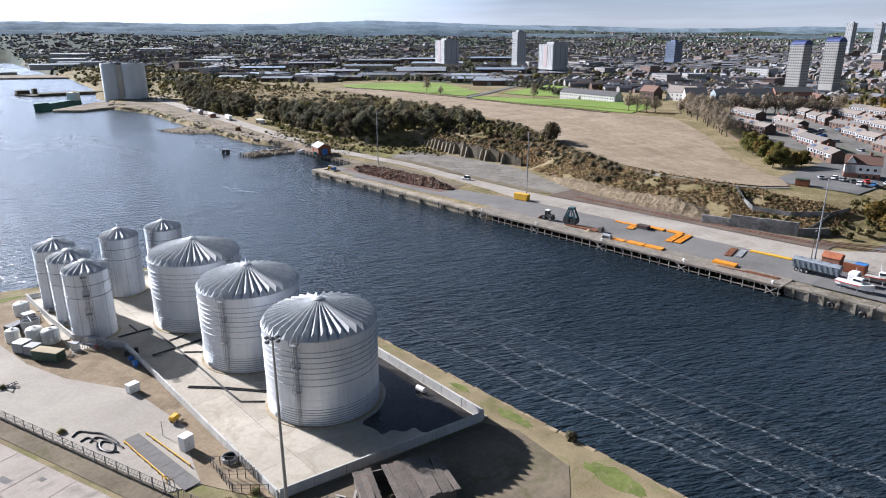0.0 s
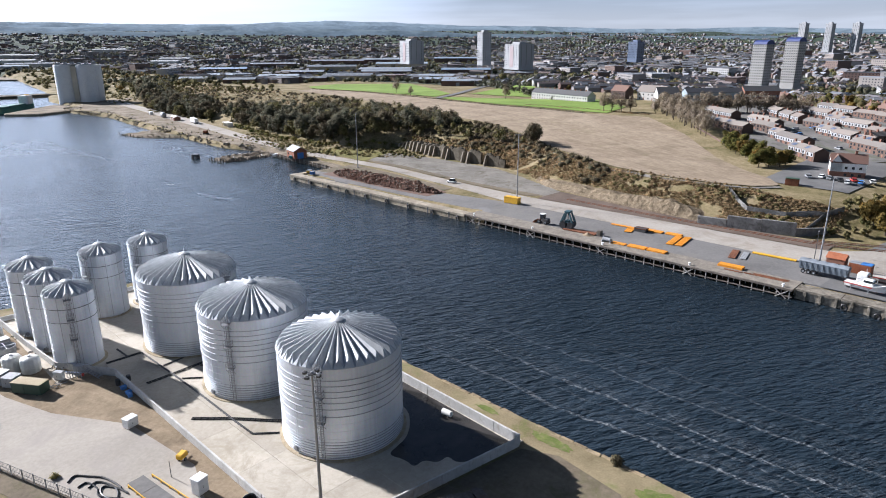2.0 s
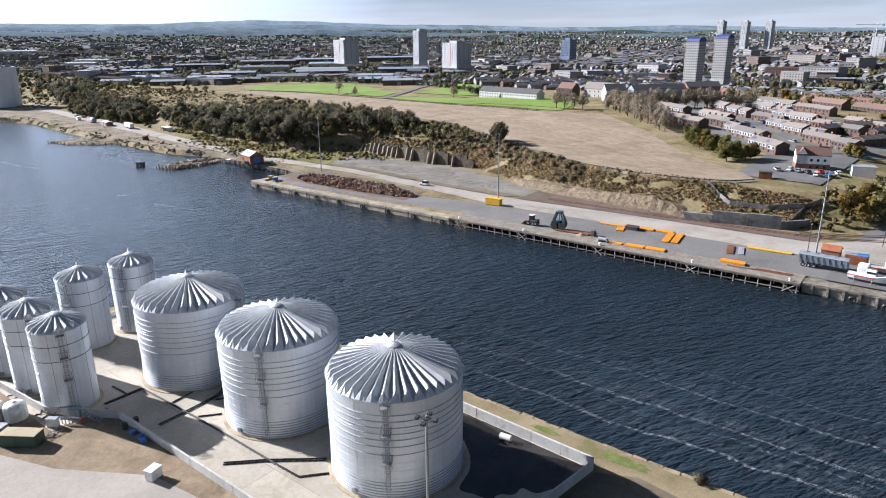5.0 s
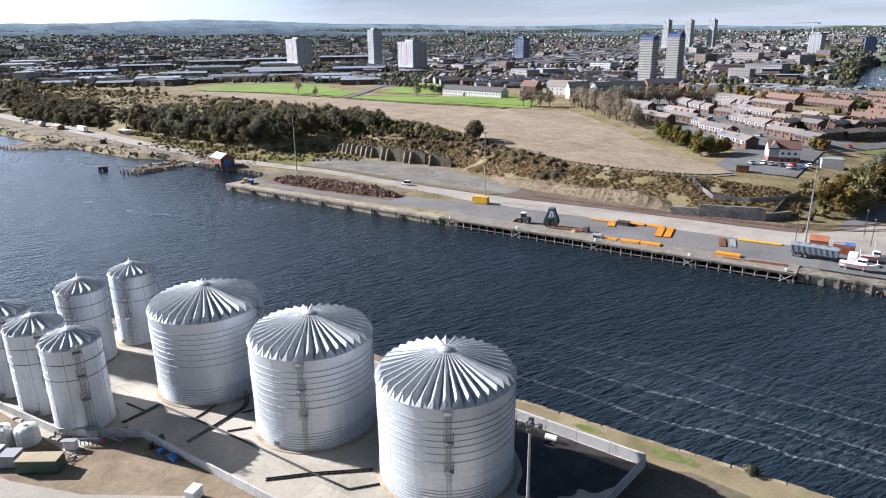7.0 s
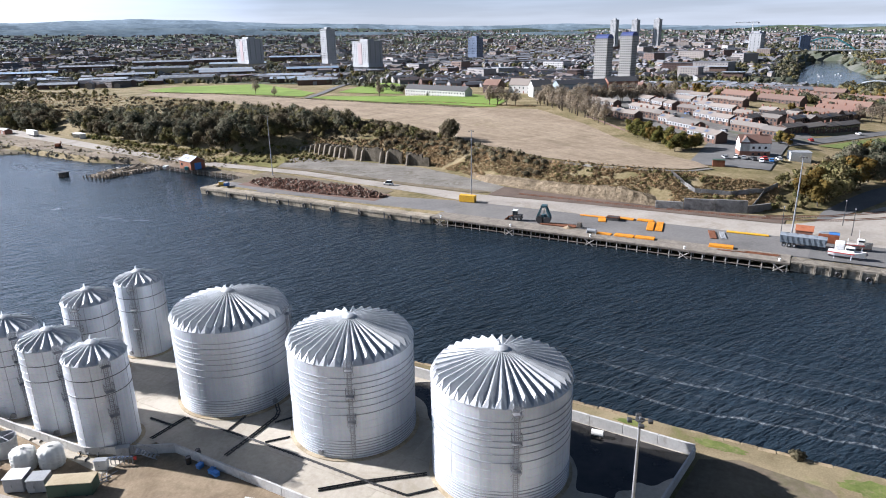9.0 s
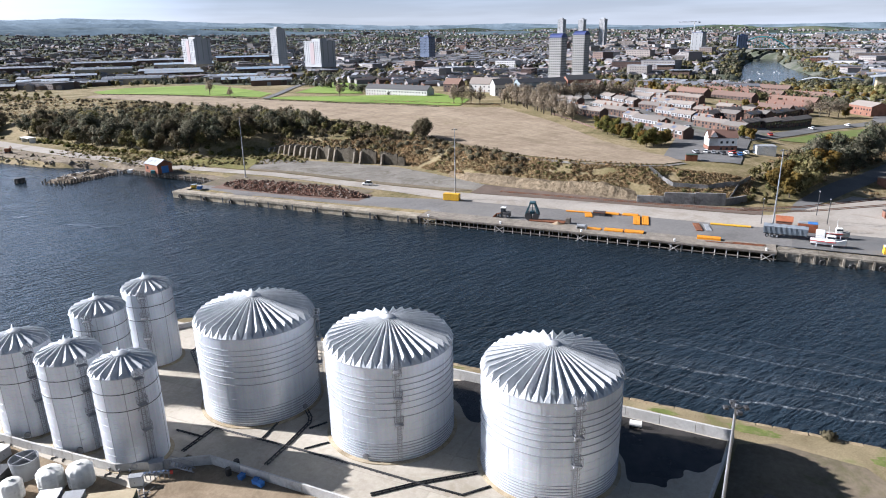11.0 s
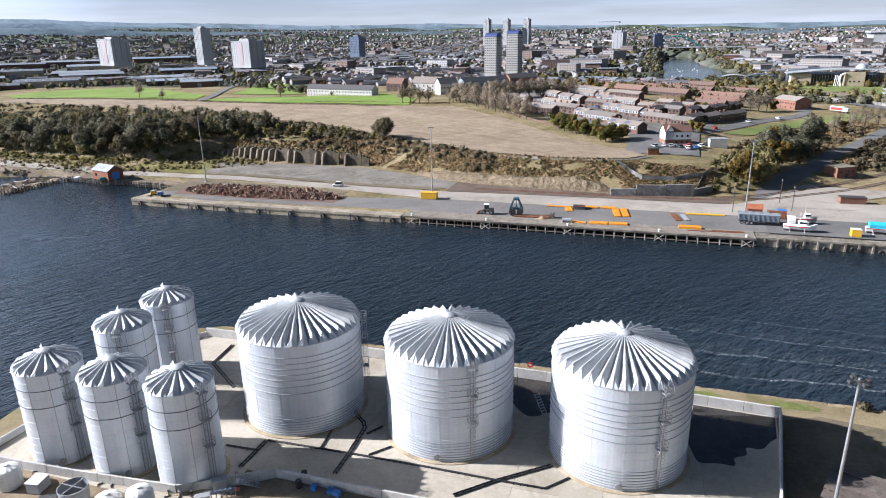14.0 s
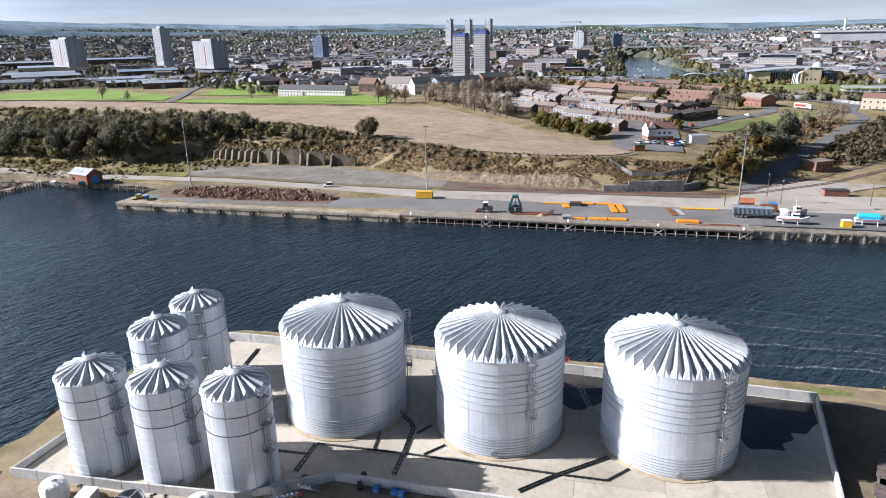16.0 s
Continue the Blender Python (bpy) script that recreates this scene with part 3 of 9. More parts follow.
def river_gap(x, y):
    """Distance outside the upper river's edge; negative in the water."""
    best = 1e9
    if x < 600 or abs(y) > 700:
        return best
    for ((ax, ay), wa), ((bx, by), wb) in zip(RIVER, RIVER[1:]):
        dx, dy = bx - ax, by - ay
        k = min(1.0, max(0.0, ((x - ax) * dx + (y - ay) * dy) / (dx * dx + dy * dy)))
        best = min(best, math.hypot(x - ax - k * dx, y - ay - k * dy) - (wa + (wb - wa) * k))
    return best


def height(x, y):
    d = math.hypot(x, y)
    toe = along(TOE, y)
    z = 3.8 + (along(TOP, y) - 3.8) * sm(toe, toe + 24, x) + 4.2 * sm(250, 460, x) * sm(30, 170, y)
    if d > 850:
        side = 0.60 + 0.34 * sm(0.0, 0.8, y / d)
        swell = noise.noise(Vector((x / 760, y / 760, 3.1))) + 0.5 * noise.noise(Vector((x / 300, y / 300, 7.7)))
        low = 1 - 0.92 * sm(900, 300, x) * sm(3900, 2300, d)
        z += along(RISE, d) * side * low + swell * (3 + 22 * sm(2200, 4300, d)) * sm(1000, 1700, d)
    inland = x - along(SHORE, y)
    if y < 276:
        inland -= 3.5
    z = -4 + (z + 4) * sm(-1, 3.0 if y < 276 else 7.0, inland)
    g = river_gap(x, y)
    if g < 320 and x < 1150:
        z = min(z, max(2.6 + max(0.0, g - 20) * 0.03, z * sm(900, 1150, x)))
    if g < 60:
        z = -4 + (z + 4) * sm(-4, 8 + 18 * sm(900, 1150, x), g)
    return z


def steps(*spans):
    """Grid lines from spans of (start, end, step)."""
    out = []
    for a, b, s in spans:
        n = max(1, round((b - a) / s))
        out += [a + (b - a) * i / n for i in range(n)]
    return out + [spans[-1][1]]


def sheet(name, xs, ys, fn, mats, label, pick=None):
    me = bpy.data.meshes.new(name)
    nx, ny = len(xs), len(ys)
    me.from_pydata([(x, y, fn(x, y)) for y in ys for x in xs], [], [(j * nx + i, j * nx + i + 1, (j + 1) * nx + i + 1, (j + 1) * nx + i) for j in range(ny - 1) for i in range(nx - 1)])
    for m in mats:
        me.materials.append(m)
    if pick:
        me.polygons.foreach_set("material_index", [pick((xs[i] + xs[i + 1]) / 2, (ys[j] + ys[j + 1]) / 2) for j in range(ny - 1) for i in range(nx - 1)])
    me.polygons.foreach_set("use_smooth", [True] * len(me.polygons))
    return tagged(new(name, me), label, "ground", kind="structure")


def even(pts, n):
    """n + 1 points at even steps along a polyline."""
    acc = [0.0]
    for p, q in zip(pts, pts[1:]):
        acc.append(acc[-1] + math.dist(p, q))
    px, py = [(a, p[0]) for a, p in zip(acc, pts)], [(a, p[1]) for a, p in zip(acc, pts)]
    return [(along(px, acc[-1] * i / n), along(py, acc[-1] * i / n)) for i in range(n + 1)]


def ribbon(name, a, b, mat, label, n=60, m=6, lift=0.12, category="ground"):
    """A sheet on the land between two edge lines."""
    pa, pb = even(a, n), even(b, n)
    g = Geo()
    vs = []
    for (ax, ay), (bx, by) in zip(pa, pb):
        for k in range(m + 1):
            x, y = ax + (bx - ax) * k / m, ay + (by - ay) * k / m
            vs.append((x, y, height(x, y) + lift))
    g.add(vs, [(i * (m + 1) + k, i * (m + 1) + k + 1, (i + 1) * (m + 1) + k + 1, (i + 1) * (m + 1) + k) for i in range(n) for k in range(m)])
    ob = solid(name, g, mat, label, category, "structure", smooth=True)
    return ob


def lane(name, line, width, mat, label, n=40, m=2, lift=0.16):
    """A road or path of even width along a line."""
    pts = even(line, n)
    left, right = [], []
    for i, p in enumerate(pts):
        a, b = pts[max(0, i - 1)], pts[min(n, i + 1)]
        d = math.dist(a, b) or 1
        nx, ny = -(b[1] - a[1]) / d * width / 2, (b[0] - a[0]) / d * width / 2
        left.append((p[0] + nx, p[1] + ny))
        right.append((p[0] - nx, p[1] - ny))
    return ribbon(name, left, right, mat, label, n, m, lift, "road")


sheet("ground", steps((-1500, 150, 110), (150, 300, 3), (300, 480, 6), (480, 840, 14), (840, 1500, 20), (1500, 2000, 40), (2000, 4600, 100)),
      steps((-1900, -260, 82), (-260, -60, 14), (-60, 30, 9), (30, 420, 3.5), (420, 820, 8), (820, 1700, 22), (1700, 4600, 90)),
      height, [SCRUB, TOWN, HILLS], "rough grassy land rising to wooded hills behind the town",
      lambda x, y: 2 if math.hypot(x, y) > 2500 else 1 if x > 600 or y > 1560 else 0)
wg = Geo().add([(-3000, -3000, 1.4), (6000, -3000, 1.4), (6000, 6000, 1.4), (-3000, 6000, 1.4)], [(0, 1, 2, 3)])
solid("water", wg, WATER, "dark rippled river water with drifting lines of foam", "river", "structure")



def far_hills(name, d0, d1, lift, sway, shift, dark, pale, glow, label):
    """A ridge of hills at the edge of sight, with blue haze painted into its emission; its crest is set as a rise in
    degrees over the eye.
    """
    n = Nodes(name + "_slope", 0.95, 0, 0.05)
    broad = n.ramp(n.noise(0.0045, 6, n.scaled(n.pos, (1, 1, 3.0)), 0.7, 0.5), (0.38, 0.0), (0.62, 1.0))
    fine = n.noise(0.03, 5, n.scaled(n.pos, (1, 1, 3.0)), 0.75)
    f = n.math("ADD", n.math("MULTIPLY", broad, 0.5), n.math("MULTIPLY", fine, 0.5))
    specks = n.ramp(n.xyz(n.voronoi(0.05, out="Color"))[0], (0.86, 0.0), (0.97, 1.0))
    # distance haze painted as a mottled blue glow, with paler specks
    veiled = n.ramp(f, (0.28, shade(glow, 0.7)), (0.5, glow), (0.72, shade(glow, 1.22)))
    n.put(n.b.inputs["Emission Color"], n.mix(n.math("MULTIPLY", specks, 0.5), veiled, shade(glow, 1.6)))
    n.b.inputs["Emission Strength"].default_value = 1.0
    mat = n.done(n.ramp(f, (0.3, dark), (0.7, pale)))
    g, m, k = Geo(), 8, 320
    vs = []
    for i in range(k + 1):
        az = -8 + 144 * i / k
        u = radians(az) * 9
        rise = lift + along([(10, 1.62), (25, 1.6), (31, 1.68), (37, 1.82), (42, 1.72), (47, 1.47), (58, 1.24), (66, 1.06), (71, 1.12), (81, 0.82), (90, 0.62), (120, 0.6)], az)
        rise += sway * (noise.noise(Vector((u, shift, 0))) + 0.5 * noise.noise(Vector((u * 2.7, shift, 4))) + 0.35 * noise.noise(Vector((u * 9, shift, 8))) + 0.3 * noise.noise(Vector((u * 34, shift, 2))))
        for j in range(m + 1):
            d = d0 + (d1 - d0) * j / m
            vs.append((d * math.sin(radians(az)), d * math.cos(radians(az)), -20 + (82 + d1 * math.tan(radians(rise))) * sm(-0.2, 1.0, j / m)))
    g.add(vs, [(i * (m + 1) + j, (i + 1) * (m + 1) + j, (i + 1) * (m + 1) + j + 1, i * (m + 1) + j + 1) for i in range(k) for j in range(m)])
    return solid(name, g, mat, label, "hills", "structure", smooth=True)


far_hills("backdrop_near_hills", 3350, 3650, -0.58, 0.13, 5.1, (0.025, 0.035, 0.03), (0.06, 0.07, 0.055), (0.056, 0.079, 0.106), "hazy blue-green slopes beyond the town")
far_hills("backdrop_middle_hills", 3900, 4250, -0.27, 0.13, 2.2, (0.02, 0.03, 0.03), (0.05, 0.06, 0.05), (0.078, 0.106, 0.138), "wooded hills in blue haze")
far_hills("backdrop_far_hills", 4500, 4850, 0.0, 0.09, 9.4, (0.02, 0.03, 0.03), (0.04, 0.05, 0.045), (0.115, 0.15, 0.185), "hazy pale blue hills along the horizon")


# the near bank
NEAR = [(-320, -320), (73.6, -320), (73.6, 168), (70.5, 174), (62, 178), (41, 182.5), (33, 181.5), (20, 185.5), (-40, 196), (-320, 240)]
solid("ground_near_bank", Geo().prism(NEAR, -4, 3.58), BANK, "dry grassy bank round the tank yard", "ground", "structure")
YARD = [(-30, 172), (-5, 160), (9.0, 119.4), (22.6, 80.5), (26.6, 79.2), (28.4, 88), (30.6, 95), (28.3, 112.7), (20.6, 125.4), (16.6, 137), (14.5, 150), (8, 168)]
solid("pavement_yard", Geo().prism(YARD, 3.4, 3.70), CONC, "pale swept concrete yard with tyre marks", "pavement", "structure")
DIRT = [(30.6, 95), (28.3, 112.7), (20.6, 125.4), (16.6, 137), (14.5, 150), (8, 168), (10, 178), (24, 178), (24.6, 140), (28, 137.5), (32.8, 131), (32.8, 69.4), (29.5, 74), (26.6, 79.2), (28.4, 88)]
# soil in a darker tone than the bank, painting in the tank's shade
solid("ground_dark_soil", Geo().prism([(34, 68.2), (66.6, 63.2), (69.0, 58), (67.5, 47), (60, 41), (50, 36), (30, 36), (27, 62), (29.5, 71)], 3.4, 3.64), DARKSOIL, "trodden soil beyond the end wall, toned darker for the tank's shade", "ground", "structure")
solid("ground_bare_soil", Geo().prism(DIRT, 3.4, 3.66), SAND, "bare sandy soil beside the bund wall", "ground", "structure")


edge = thing("bank_edging", "worn tan stones along the edge of the river bank", "edging", kind="structure")
EDGESTONE = surface("worn_edge_stone", (0.22, 0.165, 0.10), (0.42, 0.33, 0.21), 0.4, 2.5, 0.95, 0, 0.15, 0.6, 0.06, (0.12, 0.10, 0.07), 0.5, vary=0.25)
for k, mesh in enumerate([Geo().chamfer(-0.42, 0.42, -1.2, 1.2, -0.9, 0.12, c).mesh("stone", EDGESTONE) for c in (0.1, 0.16, 0.2)]):
    for i in range(26):
        y = -16 + (i * 3 + k) * 2.36
        part("stone", mesh, None, edge, at=pose(73.45 + 0.12 * math.sin(y * 1.7), y, 3.5 + 0.06 * math.sin(y * 2.9), 1.5 * math.sin(y), 2 * math.cos(y * 1.3), 2.0 * math.sin(y * 0.7)))


# ---- tank yard ----
PLINTH = surface("stained_plinth", (0.30, 0.24, 0.15), (0.46, 0.39, 0.28), 0.4, 2.5, 0.9, 0, 0.2, 0.3, 0.03, (0.16, 0.13, 0.09), 0.5)


def ring_part(name, r, z, h, depth, mat, parent, n=72, label=""):
    g = Geo().lathe([(r, z), (r + depth, z + h * 0.2), (r + depth, z + h * 0.8), (r, z + h)], n)
    return part(name, g, mat, parent, label, True)


def ladder_geo(r, z0, z1):
    """A caged ladder standing off a shell of radius r, on its +x side."""
    g = Geo()
    x = r + 0.28
    for y in (-0.25, 0.25):
        g.box(x - 0.05, x + 0.05, y - 0.04, y + 0.04, z0, z1)
    z = z0 + 0.3
    while z < z1:
        g.box(x - 0.02, x + 0.02, -0.25, 0.25, z - 0.02, z + 0.02)
        z += 0.3
    return g


def cage_geo(r, z0, z1):
    g = Geo()
    z = z0
    hoop = [(r + 0.3, -0.38), (r + 0.75, -0.36), (r + 1.0, -0.15), (r + 1.0, 0.15), (r + 0.75, 0.36), (r + 0.3, 0.38)]
    while z <= z1:
        g.chain([(x, y, z) for x, y in hoop], 0.025, 4)
        z += 0.9
    for x, y in hoop[1:5]:
        g.tube((x, y, z0), (x, y, z1), 0.02, 4)
    return g


def landing(r, z, parent, turn):
    """A small grated platform beside the ladder, with its handrail and brackets."""
    x0, x1, y0, y1 = r + 0.1, r + 1.05, -0.6, 0.6
    deck = part("landing", Geo().chamfer(x0, x1, y0, y1, z - 0.08, z, 0.02), GALV, parent, at=turn)
    for px, py in ((x0, y0), (x1, y0), (x1, y1), (x0, y1)):
        part("rail_post", Geo().tube((px, py, z), (px, py, z + 1.1), 0.035, 4), GALV, deck)
    for hz in (0.55, 1.1):
        part("handrail", Geo().chain([(x0, y0, z + hz), (x1, y0, z + hz), (x1, y1, z + hz), (x0, y1, z + hz)], 0.035, 4), GALV, deck)
    for py in (y0, y1):
        part("bracket", Geo().tube((x0, py, z - 1.1), (x1, py, z - 0.05), 0.04, 4), GALV, deck)


def roof_panel_geo(r0, r1, z0, z1, n, tooth, lean):
    """One fold of the fan roof: two steep sides that meet in a capped ridge, and the hipped end over the rim."""
    a = 2 * math.pi / n
    over = r1 + 0.12
    zr = z0 - (z1 - z0) / (r1 - r0) * 0.22

    def at(r, ang, z):
        return Vector((r * math.cos(ang), r * math.sin(ang), z))
    g = Geo()
    v0, v1, v2, v3 = at(r0, 0, z1), at(over, 0, zr), at(r0, a, z1), at(over, a, zr)
    top, kink, foot = at(r0, a / 2, z1 + 0.06), at(over - lean, a / 2, zr + tooth), at(over, a / 2, zr + 0.04)
    vs = [v0, v1, v2, v3, top, kink, foot]
    faces = [(0, 1, 5), (0, 5, 4), (2, 5, 3), (2, 4, 5), (1, 6, 5), (6, 3, 5)]
    g.add(vs, faces)
    g.add([v - Vector((0, 0, 0.05)) for v in vs], [f[::-1] for f in faces])
    # the folded cap that runs down the ridge to the rim
    side = Vector((-math.sin(a / 2), math.cos(a / 2), 0)) * 0.055
    up, out = Vector((0, 0, 0.1)), Vector((math.cos(a / 2), math.sin(a / 2), 0)) * 0.09
    line = [(top, up), (kink, up + out * 0.5), (foot, out)]
    for (p, u), (q, w) in zip(line, line[1:]):
        g.add([p - side, q - side, q + side, p + side, p - side + u, q - side + w, q + side + w, p + side + u], [(0, 1, 5, 4), (2, 3, 7, 6), (4, 5, 6, 7), (1, 2, 6, 5)])
    return g


def steel_tank(name, x, y, z, r, h, rise, panels, tooth, hoops, ladder, label, group, pads=3, seams=12, thin=False):
    t = thing(name, label, "tank", x, y, z, 0, group)
    shell = part("shell", Geo().lathe([(r, 0), (r, h), (r - 0.15, h)], 96), STEEL, t, "", True)
    for i in range(seams):
        a = 2 * math.pi * (i + 0.3) / seams
        part("seam", Geo().box(r - 0.02, r + 0.02, -0.05, 0.05, 0.1, h - 0.1), BAND if thin else STEEL, shell, "", at=pose(0, 0, 0, 0, 0, math.degrees(a)))
    for zz, hh in hoops:
        ring_part("hoop", r, zz, hh, 0.07, DARKBAND if thin else BAND, t)
    for k in range(1, int(h / 1.2)):
        ring_part("course_lap", r, k * 1.2, 0.05, 0.018, STEEL, shell)
    for k in range(int(h / 0.6) - 2):
        part("lap_bolt_plate", Geo().box(r, r + 0.012, -0.4, 0.4, 1.0 + k * 0.6, 1.06 + k * 0.6), STEEL, shell, at=pose(0, 0, 0, 0, 0, ladder - 48))
    ring_part("eaves_ring", r - 0.02, h - 0.25, 0.25, 0.09, STEEL, t)
    base = part("base_ring", Geo().lathe([(r, 0.0), (r + 0.55, 0.0), (r + 0.55, 0.12), (r, 0.2)], 72), PLINTH, t, "sand-stained concrete ring", True)
    panel = roof_panel_geo(0.75, r, h, h + rise, panels, tooth, tooth * 0.7).mesh("roof_panel", ROOF)
    for i in range(panels):
        part("roof_panel", panel, None, t, at=pose(0, 0, 0, 0, 0, 360 * i / panels))
    k = h + rise
    hub = part("hub", Geo().lathe([(0.95, k - 0.1), (0.95, k + 0.22), (0.6, k + 0.42), (0.0, k + 0.5)], 24), ROOF, t, "", True)
    part("vent_fin", Geo().add([(0.4, -0.03, k + 0.3), (1.3, -0.03, k + 0.25), (0.5, -0.03, k + 1.1), (0.4, 0.03, k + 0.3), (1.3, 0.03, k + 0.25), (0.5, 0.03, k + 1.1)],
                                [(0, 1, 2), (5, 4, 3), (0, 3, 4, 1), (1, 4, 5, 2), (2, 5, 3, 0)]), ROOF, hub, at=pose(0, 0, 0, 0, 0, 75))
    turn = pose(0, 0, 0, 0, 0, ladder)
    part("ladder", ladder_geo(r, 0.3, h + 0.9), GALV, t, at=turn)
    part("ladder_cage", cage_geo(r, 2.4, h + 0.9), GALV, t, at=turn)
    for i in range(pads):
        landing(r, h - 0.4 - i * h * 0.27, t, turn)
    part("manhole", Geo().lathe([(0.0, 0.0), (0.42, 0.0), (0.42, 0.25), (0.0, 0.28)], 20), GALV, t, at=pose(0, 0, 0.9, 0, 0, ladder - 30) @ pose(r, 0, 0, 0, 90, 0))
    return t


DARKBAND = surface("dark_steel_hoop", (0.06, 0.065, 0.075), (0.13, 0.135, 0.15), 0.5, 6, 0.5, 0.4, 0.5, 0.1)
BIG_HOOPS = [(13.0, 0.12), (12.1, 0.12), (11.2, 0.12), (10.3, 0.12), (9.4, 0.12), (8.4, 0.12), (7.2, 0.12), (3.0, 0.1), (2.5, 0.14), (2.05, 0.14), (1.6, 0.14), (1.2, 0.14), (0.8, 0.14), (0.4, 0.14)]
for i, (ty, lad) in enumerate(((87.5, 215), (112.0, 215), (136.4, 292))):
    steel_tank("storage_tank", 52.0 - 0.6 * i, ty, 3.72, 9.45, 15.0, 3.2, 38, 1.2, BIG_HOOPS, lad,
               "large galvanised steel storage tank with a folded fan roof", "large storage tanks", 3, 14)
SMALL_HOOPS = [(12.0, 0.11), (9.4, 0.11)]
for x, y, lad in ((30.6, 142.8, 252), (30.2, 153.3, 252), (29.8, 164.2, 252), (43.6, 163.9, 212), (54.2, 164.2, 217)):
    steel_tank("silo", x, y, 3.72, 4.3, 14.5, 1.6, 18, 0.72, SMALL_HOOPS, lad,
               "slim galvanised steel silo with a folded fan roof", "slim silos", 3, 10, True)


def wall_run(name, pts, z0, z1, thick, mat, label, piece=4.0, top=0.0):
    """A low wall of cast pieces with open joints along a line."""
    t = thing(name, label, "wall", kind="structure")
    for (ax, ay), (bx, by) in zip(pts, pts[1:]):
        d = math.dist((ax, ay), (bx, by))
        k = max(1, round(d / piece))
        rz = math.degrees(math.atan2(by - ay, bx - ax))
        g = Geo().chamfer(0.02, d / k - 0.02, -thick / 2, thick / 2, 0, z1 - z0, 0.04).mesh("wall_panel", mat)
        for i in range(k):
            f = i / k
            part("wall_panel", g, None, t, at=pose(ax + (bx - ax) * f, ay + (by - ay) * f, z0, 0, 0, rz))
    return t


wall_run("bund_wall_west", [(33.0, 131.2), (33.0, 69.2)], 3.5, 5.0, 0.3, BUNDWALL, "low pale concrete bund wall round the tanks", 5)
wall_run("bund_wall_south", [(33.2, 69.0), (66.9, 63.9)], 3.5, 5.2, 0.3, BUNDWALL, "low pale concrete bund wall across the end of the tank yard", 2.4)
wall_run("bund_wall_east", [(67.1, 63.9), (68.6, 100.0), (69.0, 135.0), (68.4, 168.5)], 3.5, 5.5, 0.35, BUNDWALL, "pale concrete bund wall along the river", 5)
wall_run("bund_wall_north", [(68.3, 168.6), (62, 173.5), (24.2, 175.4)], 3.5, 4.7, 0.3, BUNDWALL, "low concrete bund wall at the downstream end", 4)
wall_run("bund_wall_silos", [(24.2, 175.2), (25.0, 158.0), (26.2, 142.0), (28.5, 138.2), (33.0, 131.2)], 3.5, 5.1, 0.3, BUNDWALL, "low concrete bund wall round the silos", 4)

# black drain hoses lying between the silos and the wall
for hx, hy in ((30.6, 142.8), (30.2, 153.3), (29.8, 164.2)):
    for k, ang in enumerate((176, 196, 214)):
        a = radians(ang)
        r0 = 4.3
        hose = thing("drain_hose", "short black drain hose at the foot of a silo", "hose", hx, hy, 3.72, 0, "drain hoses")
        pts = [(r0, 0, 0.5), (r0 + 0.35, 0, 0.5), (r0 + 0.5, 0.1, 0.12), (r0 + 0.9, 0.5 - 0.3 * k, 0.1), (r0 + 1.2, 0.1, 0.1), (r0 + 1.5, 0.4, 0.1)]
        part("tube", Geo().chain([(math.cos(a) * x - math.sin(a) * y, math.sin(a) * x + math.cos(a) * y, z) for x, y, z in pts], 0.085, 6), BLACK, hose)
        part("valve", Geo().lathe([(0.16, 0.0), (0.16, 0.3), (0.0, 0.32)], 10), GALV, hose, at=pose(math.cos(a) * (r0 + 0.4), math.sin(a) * (r0 + 0.4), 0.35))

# cast floor slabs inside the bund
floor = thing("floor", "pale stained concrete slabs of the bund floor", "floor", kind="structure")


def bund_slabs():
    xs = [24.4, 33.2, 39.6, 48.0, 57.5, 68.4]
    ys = [64.2, 76.0, 88.5, 100.0, 112.0, 124.0, 136.0, 149.0, 162.0, 174.5]
    for j in range(len(ys) - 1):
        for i in range(len(xs) - 1):
            x0, x1, y0, y1 = xs[i], xs[i + 1], ys[j], ys[j + 1]
            if i == 0 and y1 < 140:
                continue
            # the end wall runs askew, so trim the last row to it
            a = max(y0, 69.0 - (x0 - 33.2) * 0.151) + 0.02
            b = max(y0, 69.0 - (x1 - 33.2) * 0.151) + 0.02
            if y1 <= max(a, b):
                continue
            part("slab", Geo().prism([(x0 + 0.02, a), (x1 - 0.02, b), (x1 - 0.02, y1 - 0.02), (x0 + 0.02, y1 - 0.02)], 3.3, 3.72), BUNDFLOOR, floor)


bund_slabs()
# wet concrete whose dark tone also paints in the shade of the tanks
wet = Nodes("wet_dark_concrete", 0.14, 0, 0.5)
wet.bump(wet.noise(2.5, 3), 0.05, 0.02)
WET_SHADE = wet.done(wet.ramp(wet.noise(0.3, 4), (0.35, (0.022, 0.021, 0.022)), (0.7, (0.05, 0.045, 0.042))))
# outline runs on into the gap between tanks to darken the shaded floor
PUDDLE_SHADE = [(66.7, 64.6), (67.5, 80), (68.4, 101), (68.5, 107), (66.4, 111), (63.4, 109.5), (61.6, 105.0), (57.8, 102.6), (56.6, 100.4), (59.2, 97.6), (62.2, 95.0), (62.9, 92), (62.6, 84), (59.6, 80.0), (56.4, 77.6), (53.6, 77.0), (51.6, 76.4), (52.6, 73.6), (52.2, 71.4), (54.4, 71.8), (55.4, 69.6), (57.6, 70.0), (57.2, 67.6), (59.6, 66.4), (61.0, 65.2)]
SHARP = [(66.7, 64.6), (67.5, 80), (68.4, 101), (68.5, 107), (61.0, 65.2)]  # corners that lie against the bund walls
